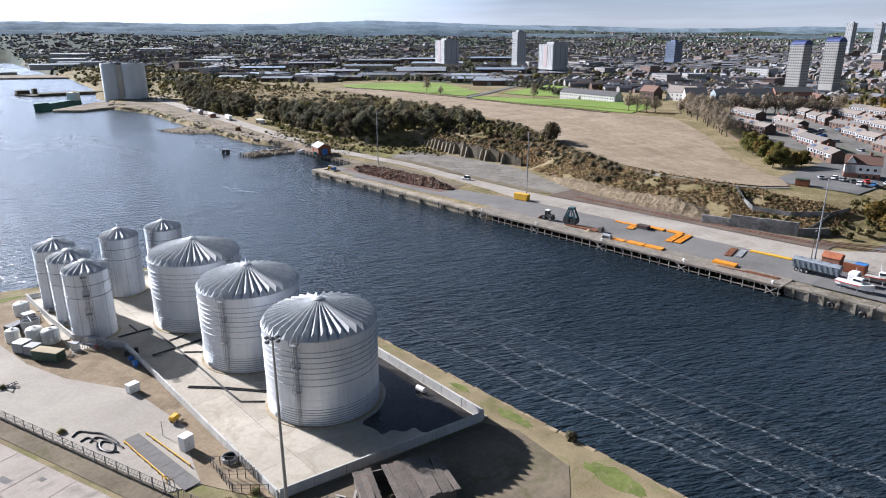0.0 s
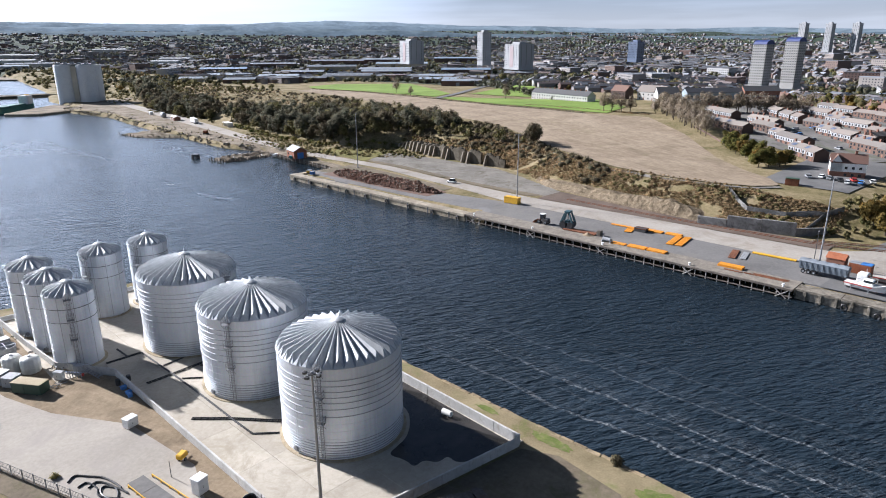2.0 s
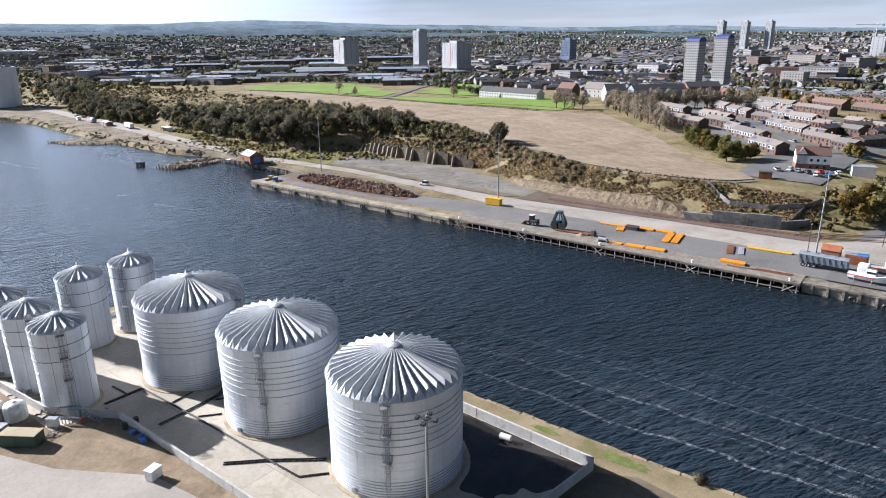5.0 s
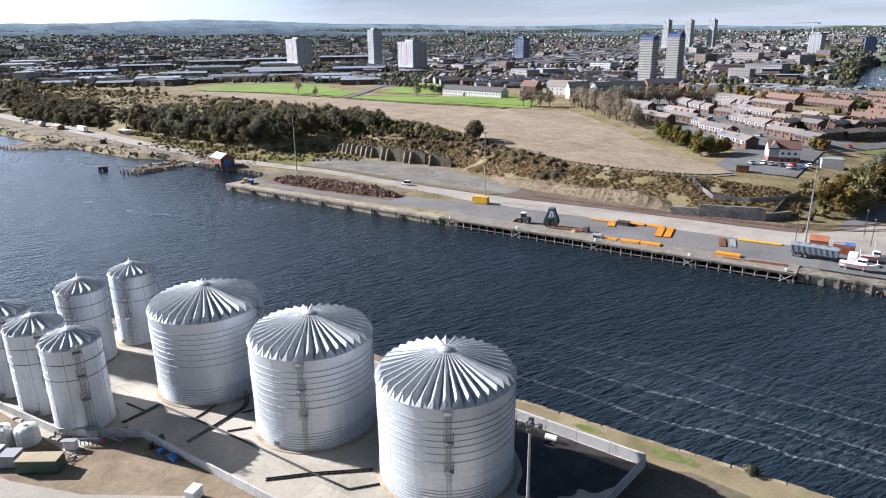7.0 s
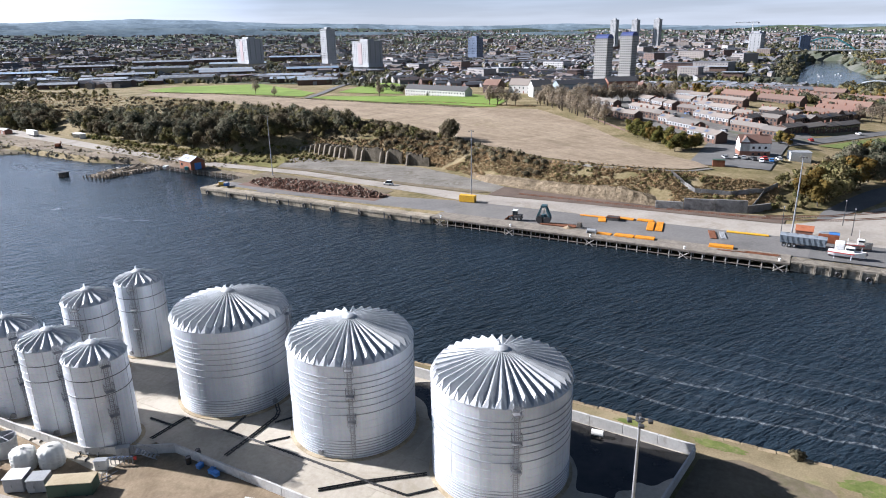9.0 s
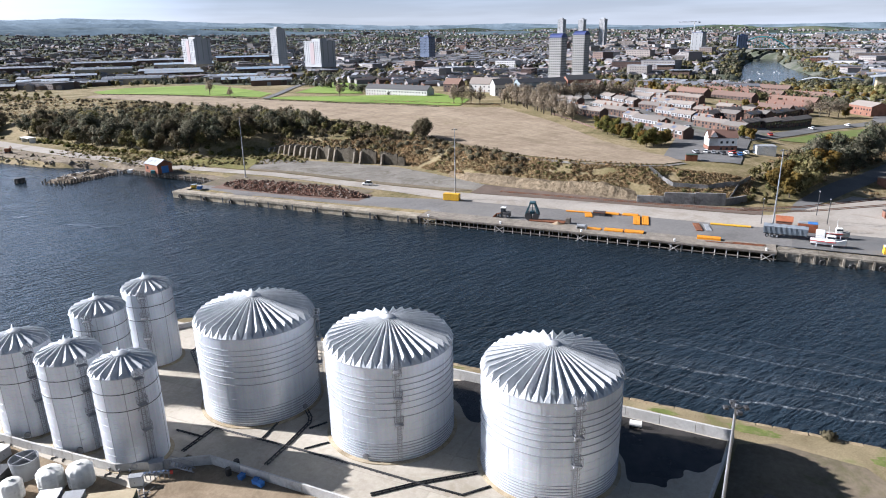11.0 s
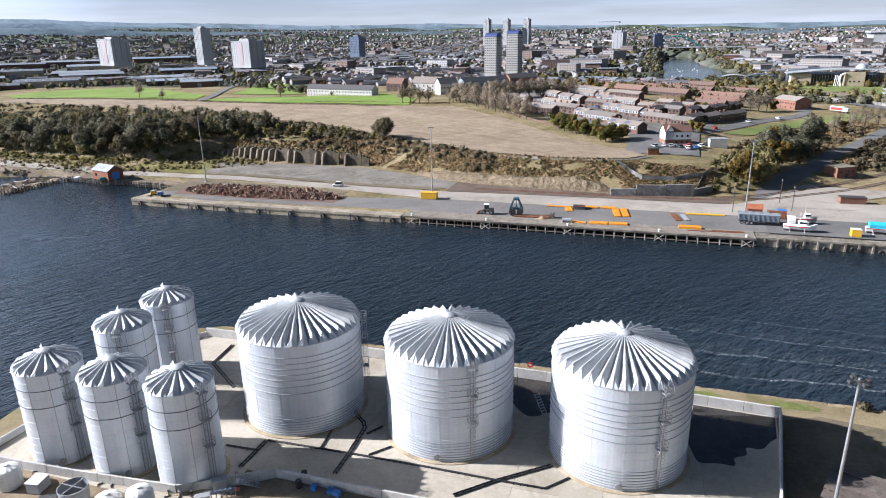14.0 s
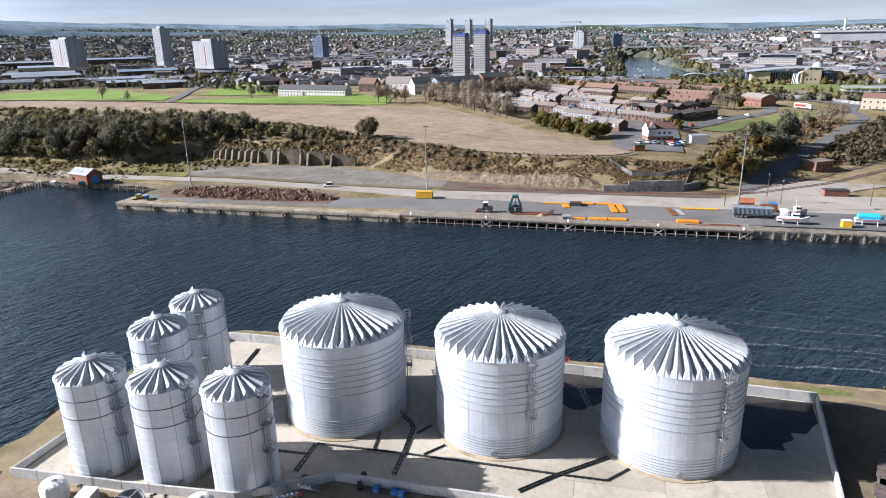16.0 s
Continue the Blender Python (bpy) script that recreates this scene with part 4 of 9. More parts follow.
PUDDLE_SHADE = [q for p in PUDDLE_SHADE for q in ([p] * 3 if p in SHARP else [p])]
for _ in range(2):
    PUDDLE_SHADE = [q for a, b in zip(PUDDLE_SHADE, PUDDLE_SHADE[1:] + PUDDLE_SHADE[:1]) for q in ((a[0] * 0.75 + b[0] * 0.25, a[1] * 0.75 + b[1] * 0.25), (a[0] * 0.25 + b[0] * 0.75, a[1] * 0.25 + b[1] * 0.75))]
PUDDLE_SHADE = [p for p, q in zip(PUDDLE_SHADE, PUDDLE_SHADE[1:] + PUDDLE_SHADE[:1]) if math.dist(p, q) > 0.01]
solid("puddle", Geo().prism(PUDDLE_SHADE, 3.70, 3.726), WET_SHADE, "wet film of standing rainwater with painted tank shade on the bund floor", "puddle", "structure")


def pipe_run(pts, wide=True, label="black pipes in a shallow run across the bund floor"):
    t = thing("pipe_run", label, "pipe", group="bund pipes")
    for off in ((-0.24, 0.22) if wide else (-0.1, 0.1)):
        line = []
        for i, p in enumerate(pts):
            a, b = pts[max(0, i - 1)], pts[min(len(pts) - 1, i + 1)]
            d = math.dist(a, b)
            line.append((p[0] - (b[1] - a[1]) / d * off, p[1] + (b[0] - a[0]) / d * off, 3.84))
        part("pipe", Geo().chain(line, 0.1 if wide else 0.08, 6), BLACK, t, "", True)
    w = 0.34 if wide else 0.2
    bar = Geo().box(-0.1, 0.1, -w, w, 3.72, 3.76).mesh("sleeper", DARKMETAL)
    for (ax, ay), (bx, by) in zip(pts, pts[1:]):
        d = math.dist((ax, ay), (bx, by))
        rz = math.degrees(math.atan2(by - ay, bx - ax))
        k = max(1, int(d / 0.9))
        for i in range(k):
            f = (i + 0.5) / k
            part("sleeper", bar, None, t, at=pose(ax + (bx - ax) * f, ay + (by - ay) * f, 0, 0, 0, rz))
    return t


pipe_run([(37.2, 142.2), (37.4, 137.0)], False)
pipe_run([(33.4, 137.2), (40.0, 137.1)])
pipe_run([(40.0, 137.0), (40.4, 123.8), (40.5, 112.8), (40.4, 101.3), (40.5, 95.8), (43.6, 93.0)], False)
pipe_run([(35.6, 123.8), (40.3, 123.9), (46.8, 124.3), (48.2, 125.1), (50.1, 127.4)])
pipe_run([(40.6, 128.4), (45.0, 128.9)], False)
pipe_run([(45.5, 123.4), (48.0, 121.8)], False)
pipe_run([(40.8, 121.0), (43.6, 118.6)], False)
pipe_run([(35.9, 106.9), (40.2, 102.4), (45.6, 95.7)])
pipe_run([(52, 151), (58.5, 160), (66, 161)])


def mast(name, x, y, z, h, arms, label, base_r=0.32, group=""):
    t = thing(name, label, "light mast", x, y, z, 0, group)
    part("pole", Geo().lathe([(base_r, 0), (base_r * 0.9, 2), (base_r * 0.45, h), (0, h)], 12), GALV, t, "", True)
    part("base_plate", Geo().chamfer(-0.6, 0.6, -0.6, 0.6, 0, 0.25, 0.04), CONC, t)
    ringz = h - 0.3
    part("head_frame", Geo().lathe([(0.18, ringz), (0.42, ringz), (0.42, ringz + 0.14), (0.18, ringz + 0.14)], 16), DARKMETAL, t)
    for i in range(arms):
        a = 360 * i / arms + 20
        arm = part("arm", Geo().tube((0.3, 0, ringz), (0.95, 0, ringz + 0.1), 0.05, 5), DARKMETAL, t, at=pose(0, 0, 0, 0, 0, a))
        part("floodlight", Geo().chamfer(0.7, 1.1, -0.25, 0.25, ringz - 0.2, ringz + 0.1, 0.05), DARKMETAL, arm)
    return t


mast("light_mast", 32.4, 65.6, 3.58, 25.4, 4, "tall steel mast with four floodlights beside the bund", 0.26)


# ---- far bank: quay, jetty, roads ----
QUAYCOPE = surface("worn_coping_concrete", (0.24, 0.205, 0.15), (0.43, 0.375, 0.29), 0.3, 1.5, 0.9, 0, 0.25, 0.4, 0.06, (0.18, 0.15, 0.11), 0.4, vary=0.2)
qt = thing("quay", "weathered concrete quay wall with buttresses and fenders", "quay", kind="structure")
for y0, y1 in [(163.5 + i * 10.05, 163.5 + (i + 1) * 10.05 - 0.06) for i in range(11)]:
    part("wall_block", Geo().box(164.2, 168.0, y0, y1, -3, 3.3), QUAYWALL, qt)
    part("coping", Geo().chamfer(163.9, 168.0, y0, y1, 3.1, 4.06, 0.06), QUAYCOPE, qt)
part("end_wall", Geo().box(168, 177.6, 271.0, 274.0, -3, 3.9), QUAYWALL, qt)
OLDQUAY = surface("old_quay_stone", (0.14, 0.122, 0.095), (0.33, 0.295, 0.24), 0.4, 1.3, 0.95, 0, 0.2, 0.8, 0.2, (0.07, 0.06, 0.042), 0.5, vary=0.3)
qe = thing("quay", "old stone quay wall hung with tyre fenders", "quay", kind="structure")
for i in range(16):
    part("wall_block", Geo().box(166.2, 170.0, 54.8 - (i + 1) * 10, 54.8 - i * 10 - 0.06, -3, 3.4), OLDQUAY, qe)
    part("coping", Geo().chamfer(165.9, 170.0, 54.8 - (i + 1) * 10, 54.8 - i * 10 - 0.06, 3.4, 4.06, 0.06), OLDQUAY, qe)
for i in range(40):
    part("fender_post", Geo().chamfer(165.7, 166.2, -0.28, 0.28, -1.0, 3.8, 0.04), OLDQUAY, qe, at=pose(0, 52.5 - i * 3.4, 0))
tyre = Geo()
for k in range(12):
    a, b = 2 * math.pi * k / 12, 2 * math.pi * (k + 1) / 12
    tyre.tube((0, 0.62 * math.cos(a), 0.62 * math.sin(a)), (0, 0.62 * math.cos(b), 0.62 * math.sin(b)), 0.3, 7)
tyre = tyre.mesh("tyre_fender", BLACK)
for i in range(9):
    part("tyre_fender", tyre, None, qt, at=pose(163.7, 166.5 + i * 12.9, 2.3))
    part("ladder_recess", Geo().box(163.86, 163.92, 170.6 + i * 11.0, 171.2 + i * 11.0, 1.0, 3.6), DARKMETAL, qt)
for i in range(9):
    part("tyre_fender", tyre, None, qe, at=pose(165.5, 43.8 - i * 6.8, 2.2 - 0.4 * (i % 2)))

DECK = surface("worn_jetty_deck", (0.17, 0.15, 0.122), (0.30, 0.265, 0.22), 0.5, 2.0, 0.9, 0, 0.2, 0.4, 0.04, (0.17, 0.15, 0.12), 0.3, vary=0.1)
jetty = thing("jetty", "long timber jetty deck on piles along the quay", "jetty", kind="structure")
# this wall's dark colour paints the shade beneath the deck
part("retaining_wall", Geo().box(171.2, 172.4, 54.8, 163.4, -3, 3.7), DARKMETAL, jetty)
for i in range(36):
    y0 = 55.0 + i * 3.011
    part("deck_panel", Geo().chamfer(164.6, 172.3, y0 + 0.01, y0 + 3.0, 3.6, 3.98, 0.015), DECK, jetty)
for i in range(19):
    y0 = 55.0 + i * 5.7
    part("edge_beam", Geo().chamfer(164.2, 164.6, y0, y0 + 5.68, 3.5, 4.05, 0.04), TIMBER, jetty)
    part("waling", Geo().box(164.35, 164.7, y0, y0 + 5.7, 1.9, 2.1), TIMBER, jetty)
pile = Geo().lathe([(0.15, -3), (0.15, 3.6)], 8).mesh("pile", PALETIMBER, True)
for i in range(37):
    for x in (164.55, 168.6):
        part("pile", pile, None, jetty, at=pose(x, 55.6 + i * 2.98, 0))
for yc in (57.5, 81.5, 108.5, 134.5, 160.0):
    for s in range(0, 1):
        y0 = yc + s * 3.0 - 1.5
        part("brace", Geo().tube((164.35, y0, 1.2), (164.35, y0 + 3.0, 3.4), 0.13, 4).tube((164.3, y0 + 3.0, 1.2), (164.3, y0, 3.4), 0.13, 4), PALETIMBER, jetty)
    part("mooring_bollard", Geo().lathe([(0.3, 3.98), (0.22, 4.3), (0.42, 4.55), (0.3, 4.75), (0, 4.78)], 10), WHITEPAINT, jetty, at=pose(165.4, yc, 0))

ribbon("pavement_quay", [(172.0, -140), (172.0, 56), (172.0, 163), (167.9, 164), (167.9, 274)], [(190.5, -140), (190.5, 56), (190.0, 163), (184, 196), (178, 274)], QUAYTOP,
       "patched grey asphalt of the quay apron", 90, 4, 0.1, "pavement")
ribbon("pavement_quay_strip", [(169.9, -140), (169.9, 54.6)], [(172.2, -140), (172.2, 54.6)], QUAYTOP, "grey asphalt strip behind the old quay wall", 20, 1, 0.11, "pavement")
ribbon("road_quay", [(190.5, -140), (190.0, 120), (190.0, 165), (194.8, 190), (198.0, 215), (203.5, 255), (201.5, 313), (207.5, 385), (218, 461), (232, 560), (252, 700), (262, 790)],
       [(217, -140), (216, 0), (214.5, 36), (205.0, 58), (204.0, 120), (202.0, 165), (203.5, 190), (206.0, 215), (210.5, 255), (209.5, 313), (217.5, 385), (230, 461), (246, 560), (264, 700), (278, 790)], ROADC,
       "pale concrete service road along the quay", 120, 4, 0.14, "road")
ribbon("ground_gravel", [(207.0, 160), (206.5, 195), (207.5, 215), (212, 250), (213, 276)], [(219.0, 160), (233.5, 192), (241, 212), (242, 252), (238, 292)], GRAVEL, "grey gravel ground in front of the ruined walls", 40, 6, 0.1)
ribbon("ground_verge_soil", [(203.4, 166), (204.2, 190), (206.8, 215), (211, 250), (212, 276)], [(208.5, 160), (208.5, 195), (210.5, 215), (215.5, 250), (215, 276)], DARKSOIL, "dark trodden soil between the road and the gravel", 40, 2, 0.19)
ribbon("ground_ballast", [(205.4, 58), (204.2, 120), (202.6, 160)], [(213.6, 58), (211.5, 97), (214.5, 130), (219, 160)], BALLAST, "brown ballast of the quayside railway", 40, 3, 0.2)
ribbon("ground_quay_verge", [(178, 197), (178.4, 230), (178.6, 273)], [(193.5, 197), (197.5, 230), (201.6, 273)], DARKSOIL, "dark trodden soil between the quay and the road", 40, 4, 0.13)
ribbon("ground_grass_verge", [(211.5, 277), (212, 300), (212, 322)], [(239, 288), (236, 304), (226, 324)], GRASSY, "yellow-green rough grass beside the shore road", 30, 6, 0.16)
ribbon("ground_campus", [(735, 0), (700, -40), (640, -70), (600, -110)], [(850, -20), (800, -90), (760, -150), (700, -190)], VERGE, "worn grass round the campus buildings", 30, 10, 0.3)
ribbon("ground_far_shore", [(183, 300), (200, 349), (190, 388), (192, 455), (196, 500), (202, 560), (209, 626), (202, 700), (210, 741), (226, 800)],
       [(201, 300), (204, 349), (207, 385), (217, 461), (224, 500), (232, 560), (240, 626), (252, 700), (258, 741), (300, 800)], SHOREDIRT, "stony strip between the road and the water", 80, 4, 0.1)

ribbon("ground_field", [(251, 87.5), (243.5, 94), (239, 107), (238, 126), (242.5, 151), (262, 189), (286, 225), (317, 272), (341, 345), (373, 419), (409, 575), (425, 660)],
       [(253, 88), (262, 94), (271, 106), (291, 126), (345, 166), (400, 216), (394, 258), (408, 345), (434, 447), (452, 574), (450, 665)], FIELD, "broad mown straw-coloured field above the quay", 130, 14, 0.35)
lane("path_field", [(249, 86), (240, 93), (235.5, 106), (234.5, 126), (239, 152), (258, 191), (282, 227), (313, 274)], 2.2, GRAVEL, "worn grey track along the edge of the field", 60, 1, 0.3)
ribbon("ground_lawn", [(452, 463), (463, 585), (461, 681), (482, 716)], [(494, 484), (528, 538), (596, 652), (533, 728)], LAWN, "bright green lawn beyond the field", 60, 8, 0.4)
ribbon("ground_lawn_strip", [(446, 456), (420, 361), (404, 266), (404, 249)], [(462, 440), (476, 362), (496, 308), (446, 258)], LAWN, "green lawn strip beside the terrace", 30, 6, 0.4)
ribbon("ground_lawn_back", [(503, 463), (498, 384)], [(668, 526), (634, 474)], LAWN, "green lawn behind the terrace", 30, 6, 0.4)
lane("road_lawn", [(440, 448), (486, 470), (560, 510), (700, 575)], 7, ASPHALT, "grey asphalt lane between the lawns", 40, 2, 0.6)

# roads on the upstream side
YARDS = surface("estate_yards", (0.11, 0.105, 0.098), (0.21, 0.20, 0.185), 0.1, 0.5, 0.9, 0, 0.25, 0.3, 0.05, (0.10, 0.12, 0.05), 0.07)
lane("road_hill", [(214, 46), (228, 44), (240, 37), (262, 23), (312, 3), (349, -17), (425, -54), (450, -65), (480, -66), (515, -78)], 7, ASPHALT, "asphalt road that climbs from the quay", 60, 3, 0.2)
lane("road_estate", [(300, 80), (313, 74), (351, 53), (416, 23), (476, -14), (542, -26), (592, -40)], 9, ASPHALT, "asphalt road past the estate", 50, 2, 0.25)
lane("road_main", [(400, -150), (460, -110), (504, -86), (554, -66), (593, -41), (701, 1), (780, 60), (900, 190)], 13, ASPHALT, "wide asphalt main road", 50, 2, 0.5)
ribbon("ground_lawn_verge", [(340, 50), (393, 25), (449, -10), (486, -44)], [(344, 36), (400, 4), (431, -24), (470, -56)], VERGE, "green verge between the roads", 24, 4, 0.3)
ribbon("pavement_junction", [(204, 58), (216, 46), (236, 33), (243, 28)], [(205, 20), (216, 20), (226, 8), (236, -6)], ROADC, "pale concrete road junction behind the quay", 24, 6, 0.22, "road")
ribbon("pavement_dark_apron", [(171.6, -140), (171.6, 20), (171.6, 51)], [(189.6, -140), (189.6, 20), (189.6, 50)], ASPHALT, "dark asphalt apron under the boats", 30, 3, 0.17, "pavement")
ribbon("ground_estate", [(318, 88), (332, 112), (352, 138), (392, 172), (440, 205)], [(352, 48), (410, 62), (470, 92), (520, 130), (556, 196)], YARDS, "patched asphalt and back yards between the house rows", 40, 12, 0.3)
ribbon("pavement_pub_yard", [(256, 66), (256, 90), (262, 96)], [(330, 62), (330, 78), (318, 96)], ASPHALT, "grey asphalt yard in front of the white house", 24, 6, 0.3)
for x, y, z, h in ((187.8, 55.6, 3.9, 24.5), (191.9, 161.6, 3.9, 26.0), (197.0, 264.5, 3.9, 26.5)):
    mast("light_mast", x, y, z, h, 3, "tall slim steel light mast on the quay", 0.27, "quay light masts")


# ---- vegetation ----
LEAF_DARK = leaves("dark_leaves", [(0.074, 0.088, 0.060), (0.114, 0.124, 0.079), (0.156, 0.155, 0.099), (0.184, 0.163, 0.116)])
LEAF_OLIVE = leaves("olive_leaves", [(0.091, 0.098, 0.04), (0.14, 0.137, 0.054), (0.191, 0.17, 0.07), (0.232, 0.191, 0.094)])
LEAF_GREEN = leaves("green_leaves", [(0.059, 0.074, 0.023), (0.101, 0.11, 0.031), (0.148, 0.138, 0.04), (0.2, 0.158, 0.048)])
LEAF_AUTUMN = leaves("autumn_leaves", [(0.115, 0.072, 0.023), (0.19, 0.112, 0.028), (0.256, 0.153, 0.036), (0.149, 0.121, 0.041)])
LEAF_BROWN = leaves("russet_leaves", [(0.108, 0.084, 0.056), (0.142, 0.113, 0.075), (0.182, 0.140, 0.094), (0.130, 0.122, 0.072)])
LEAF_BARE = leaves("bare_twigs", [(0.204, 0.164, 0.132), (0.288, 0.238, 0.189), (0.373, 0.312, 0.246), (0.271, 0.222, 0.147)])
LEAF_BRACKEN = leaves("bracken_and_dry_grass", [(0.25, 0.17, 0.092), (0.15, 0.14, 0.06), (0.32, 0.225, 0.125), (0.40, 0.295, 0.17), (0.27, 0.18, 0.10)])
LEAF_DRY = leaves("dry_grass_blades", [(0.216, 0.18, 0.095), (0.288, 0.243, 0.135), (0.342, 0.288, 0.162), (0.18, 0.167, 0.072)])
rng = random.Random(11)


PHI = (1 + 5 ** 0.5) / 2
ICO_V = [Vector(v).normalized() for v in ((-1, PHI, 0), (1, PHI, 0), (-1, -PHI, 0), (1, -PHI, 0), (0, -1, PHI), (0, 1, PHI), (0, -1, -PHI), (0, 1, -PHI), (PHI, 0, -1), (PHI, 0, 1), (-PHI, 0, -1), (-PHI, 0, 1))]
ICO_F = [(0, 11, 5), (0, 5, 1), (0, 1, 7), (0, 7, 10), (0, 10, 11), (1, 5, 9), (5, 11, 4), (11, 10, 2), (10, 7, 6), (7, 1, 8), (3, 9, 4), (3, 4, 2), (3, 2, 6), (3, 6, 8), (3, 8, 9), (4, 9, 5), (2, 4, 11), (6, 2, 10), (8, 6, 7), (9, 8, 1)]


def clump(g, c, r, n, size, flat=0.75, rg=rng, core=1.0):
    """Leaf tufts spread over an uneven lump; they shade as one rounded mass."""
    c = Vector(c)
    k = len(g.v)
    g.add([c + Vector((v.x, v.y, v.z * flat)) * r * core * rg.uniform(0.6, 0.9) for v in ICO_V], ICO_F)
    for i, v in enumerate(ICO_V):
        g.n[k + i] = tuple((v + Vector((0, 0, 0.4))).normalized())
    for _ in range(n):
        d = Vector((rg.gauss(0, 1), rg.gauss(0, 1), rg.gauss(0.25, 1))).normalized()
        q = r * (0.62 + 0.46 * rg.random() ** 0.8)
        p = c + Vector((d.x * q, d.y * q, d.z * q * flat))
        u = (d * 0.9 + Vector((rg.uniform(-1, 1), rg.uniform(-1, 1), rg.uniform(-0.6, 1)))).normalized()
        a = u.orthogonal().normalized()
        b = u.cross(a)
        w = rg.uniform(0, 6.28)
        a, b = a * math.cos(w) + b * math.sin(w), b * math.cos(w) - a * math.sin(w)
        s = size * rg.uniform(0.6, 1.3)
        k = len(g.v)
        g.add([p - a * s * 0.6, p + b * s * 0.45, p + a * s * 0.7 + u * s * 0.15, p - b * s * 0.5], [(3, 2, 1, 0)] if a.cross(b).dot(d) > 0 else [(0, 1, 2, 3)])
        nn = tuple((d + u * 0.4 + Vector((0, 0, 0.55))).normalized())
        for i in range(4):
            g.n[k + i] = nn


def make_tree(h, spread, leaf, label, lobes=14, tufts=170, size=0.46, name="tree", bole=0.3, core=0.62):
    t = thing(name, label, "tree")
    trunk, crown = Geo(), Geo()
    lean = Vector((rng.uniform(-0.4, 0.4), rng.uniform(-0.4, 0.4), 0))
    fork = Vector((0, 0, h * bole)) + lean * 0.4
    top = Vector((0, 0, h * 0.8)) + lean
    r = h * 0.022
    trunk.tube((0, 0, -0.3), fork, r * 1.2, 7, r * 0.85).tube(fork, top, r * 0.85, 6, r * 0.2)
    for i in range(lobes):
        a = 2 * math.pi * (i * 0.618 + rng.uniform(-0.1, 0.1))
        f = rng.uniform(0.2, 1.0)
        lvl = rng.uniform(0.30, 0.95)
        out = spread * (1.05 - abs(lvl - 0.55)) * f
        e = Vector((math.cos(a) * out, math.sin(a) * out, h * lvl)) + lean
        s = fork.lerp(top, rng.uniform(0.0, 0.6))
        trunk.tube(s, e, r * 0.4, 4, r * 0.1)
        clump(crown, e, spread * rng.uniform(0.3, 0.54), tufts, size, 0.95, core=core)
    part("trunk", trunk, BARK, t)
    part("crown", crown, leaf, t)
    return t


def strew(protos, spots, group, zfun=height, grow=(0.8, 1.25)):
    """Copies of the trees at the spots; the first ones take the patterns themselves."""
    used = set()
    for x, y in spots:
        p = rng.choice(protos)
        s = rng.uniform(*grow)
        m = pose(x, y, zfun(x, y) - 0.1, 0, 0, rng.uniform(0, 360)) @ Matrix.Diagonal((s, s, s * rng.uniform(0.88, 1.12), 1))
        if p.name in used:
            ob = copy_thing(p, m)
        else:
            p.matrix_basis = m
            ob = p
            used.add(p.name)
        ob.matrix_basis = m
        tagged(ob, group=group)


dark = [make_tree(h, s, LEAF_DARK, "dense dark-leaved tree of the riverside wood") for h, s in ((10, 4.6), (11.5, 5.2), (9, 4.4))]
dark += [make_tree(h, s, LEAF_BROWN, "dusky half-bare tree of the riverside wood") for h, s in ((9.5, 4.3), (10.5, 4.8))]
mixed = [make_tree(h, s, LEAF_OLIVE, "olive-green tree at the edge of the wood") for h, s in ((8, 4.0), (7, 3.6))]
greens = [make_tree(h, s, LEAF_GREEN, "round green tree beside the houses") for h, s in ((8.5, 4.2), (7.0, 3.4))]
autumn = [make_tree(h, s, LEAF_AUTUMN, "orange autumn tree beside the houses") for h, s in ((7.5, 3.4), (6.5, 3.0))]
bare = [make_tree(h, s, LEAF_BARE, "slender leafless grey tree", 22, 110, 0.3, bole=0.25, core=0.1) for h, s in ((12, 4.0), (10.5, 3.5))]


def jitter_grid(x0, x1, y0, y1, step, ok):
    out = []
    y = y0
    while y < y1:
        x = x0
        while x < x1:
            px, py = x + rng.uniform(-0.45, 0.45) * step, y + rng.uniform(-0.45, 0.45) * step
            if ok(px, py):
                out.append((px, py))
            x += step
        y += step
    return out


def mass(name, spots, leaf, label, tall):
    """Close-grown trees that nobody could count, in one mesh."""
    g = Geo()
    for px, py in spots:
        th = rng.uniform(*tall)
        tw, z = th * 0.42, height(px, py)
        g.tube((px, py, z - 0.3), (px, py, z + th * 0.7), 0.16, 5, 0.05)
        for _ in range(6):
            clump(g, (px + rng.uniform(-1, 1) * tw * 0.7, py + rng.uniform(-1, 1) * tw * 0.7, z + th * rng.uniform(0.25, 0.9)), tw * rng.uniform(0.45, 0.65), 40, 0.5 + th * 0.02, 0.9, core=0.65)
    return solid(name, g, leaf, label, "trees", "stuff")


def wood_front(y):
    return along([(285, 268), (300, 258), (318, 240), (335, 231), (400, 235), (449, 243), (480, 248), (520, 251), (568, 246), (660, 258), (786, 300), (900, 345)], y)


def wood_back(y):
    return along([(285, 296), (320, 318), (345, 330), (419, 350), (474, 340), (486, 306), (494, 240), (512, 240), (530, 266), (560, 281), (600, 296), (700, 306), (786, 336), (900, 385)], y)


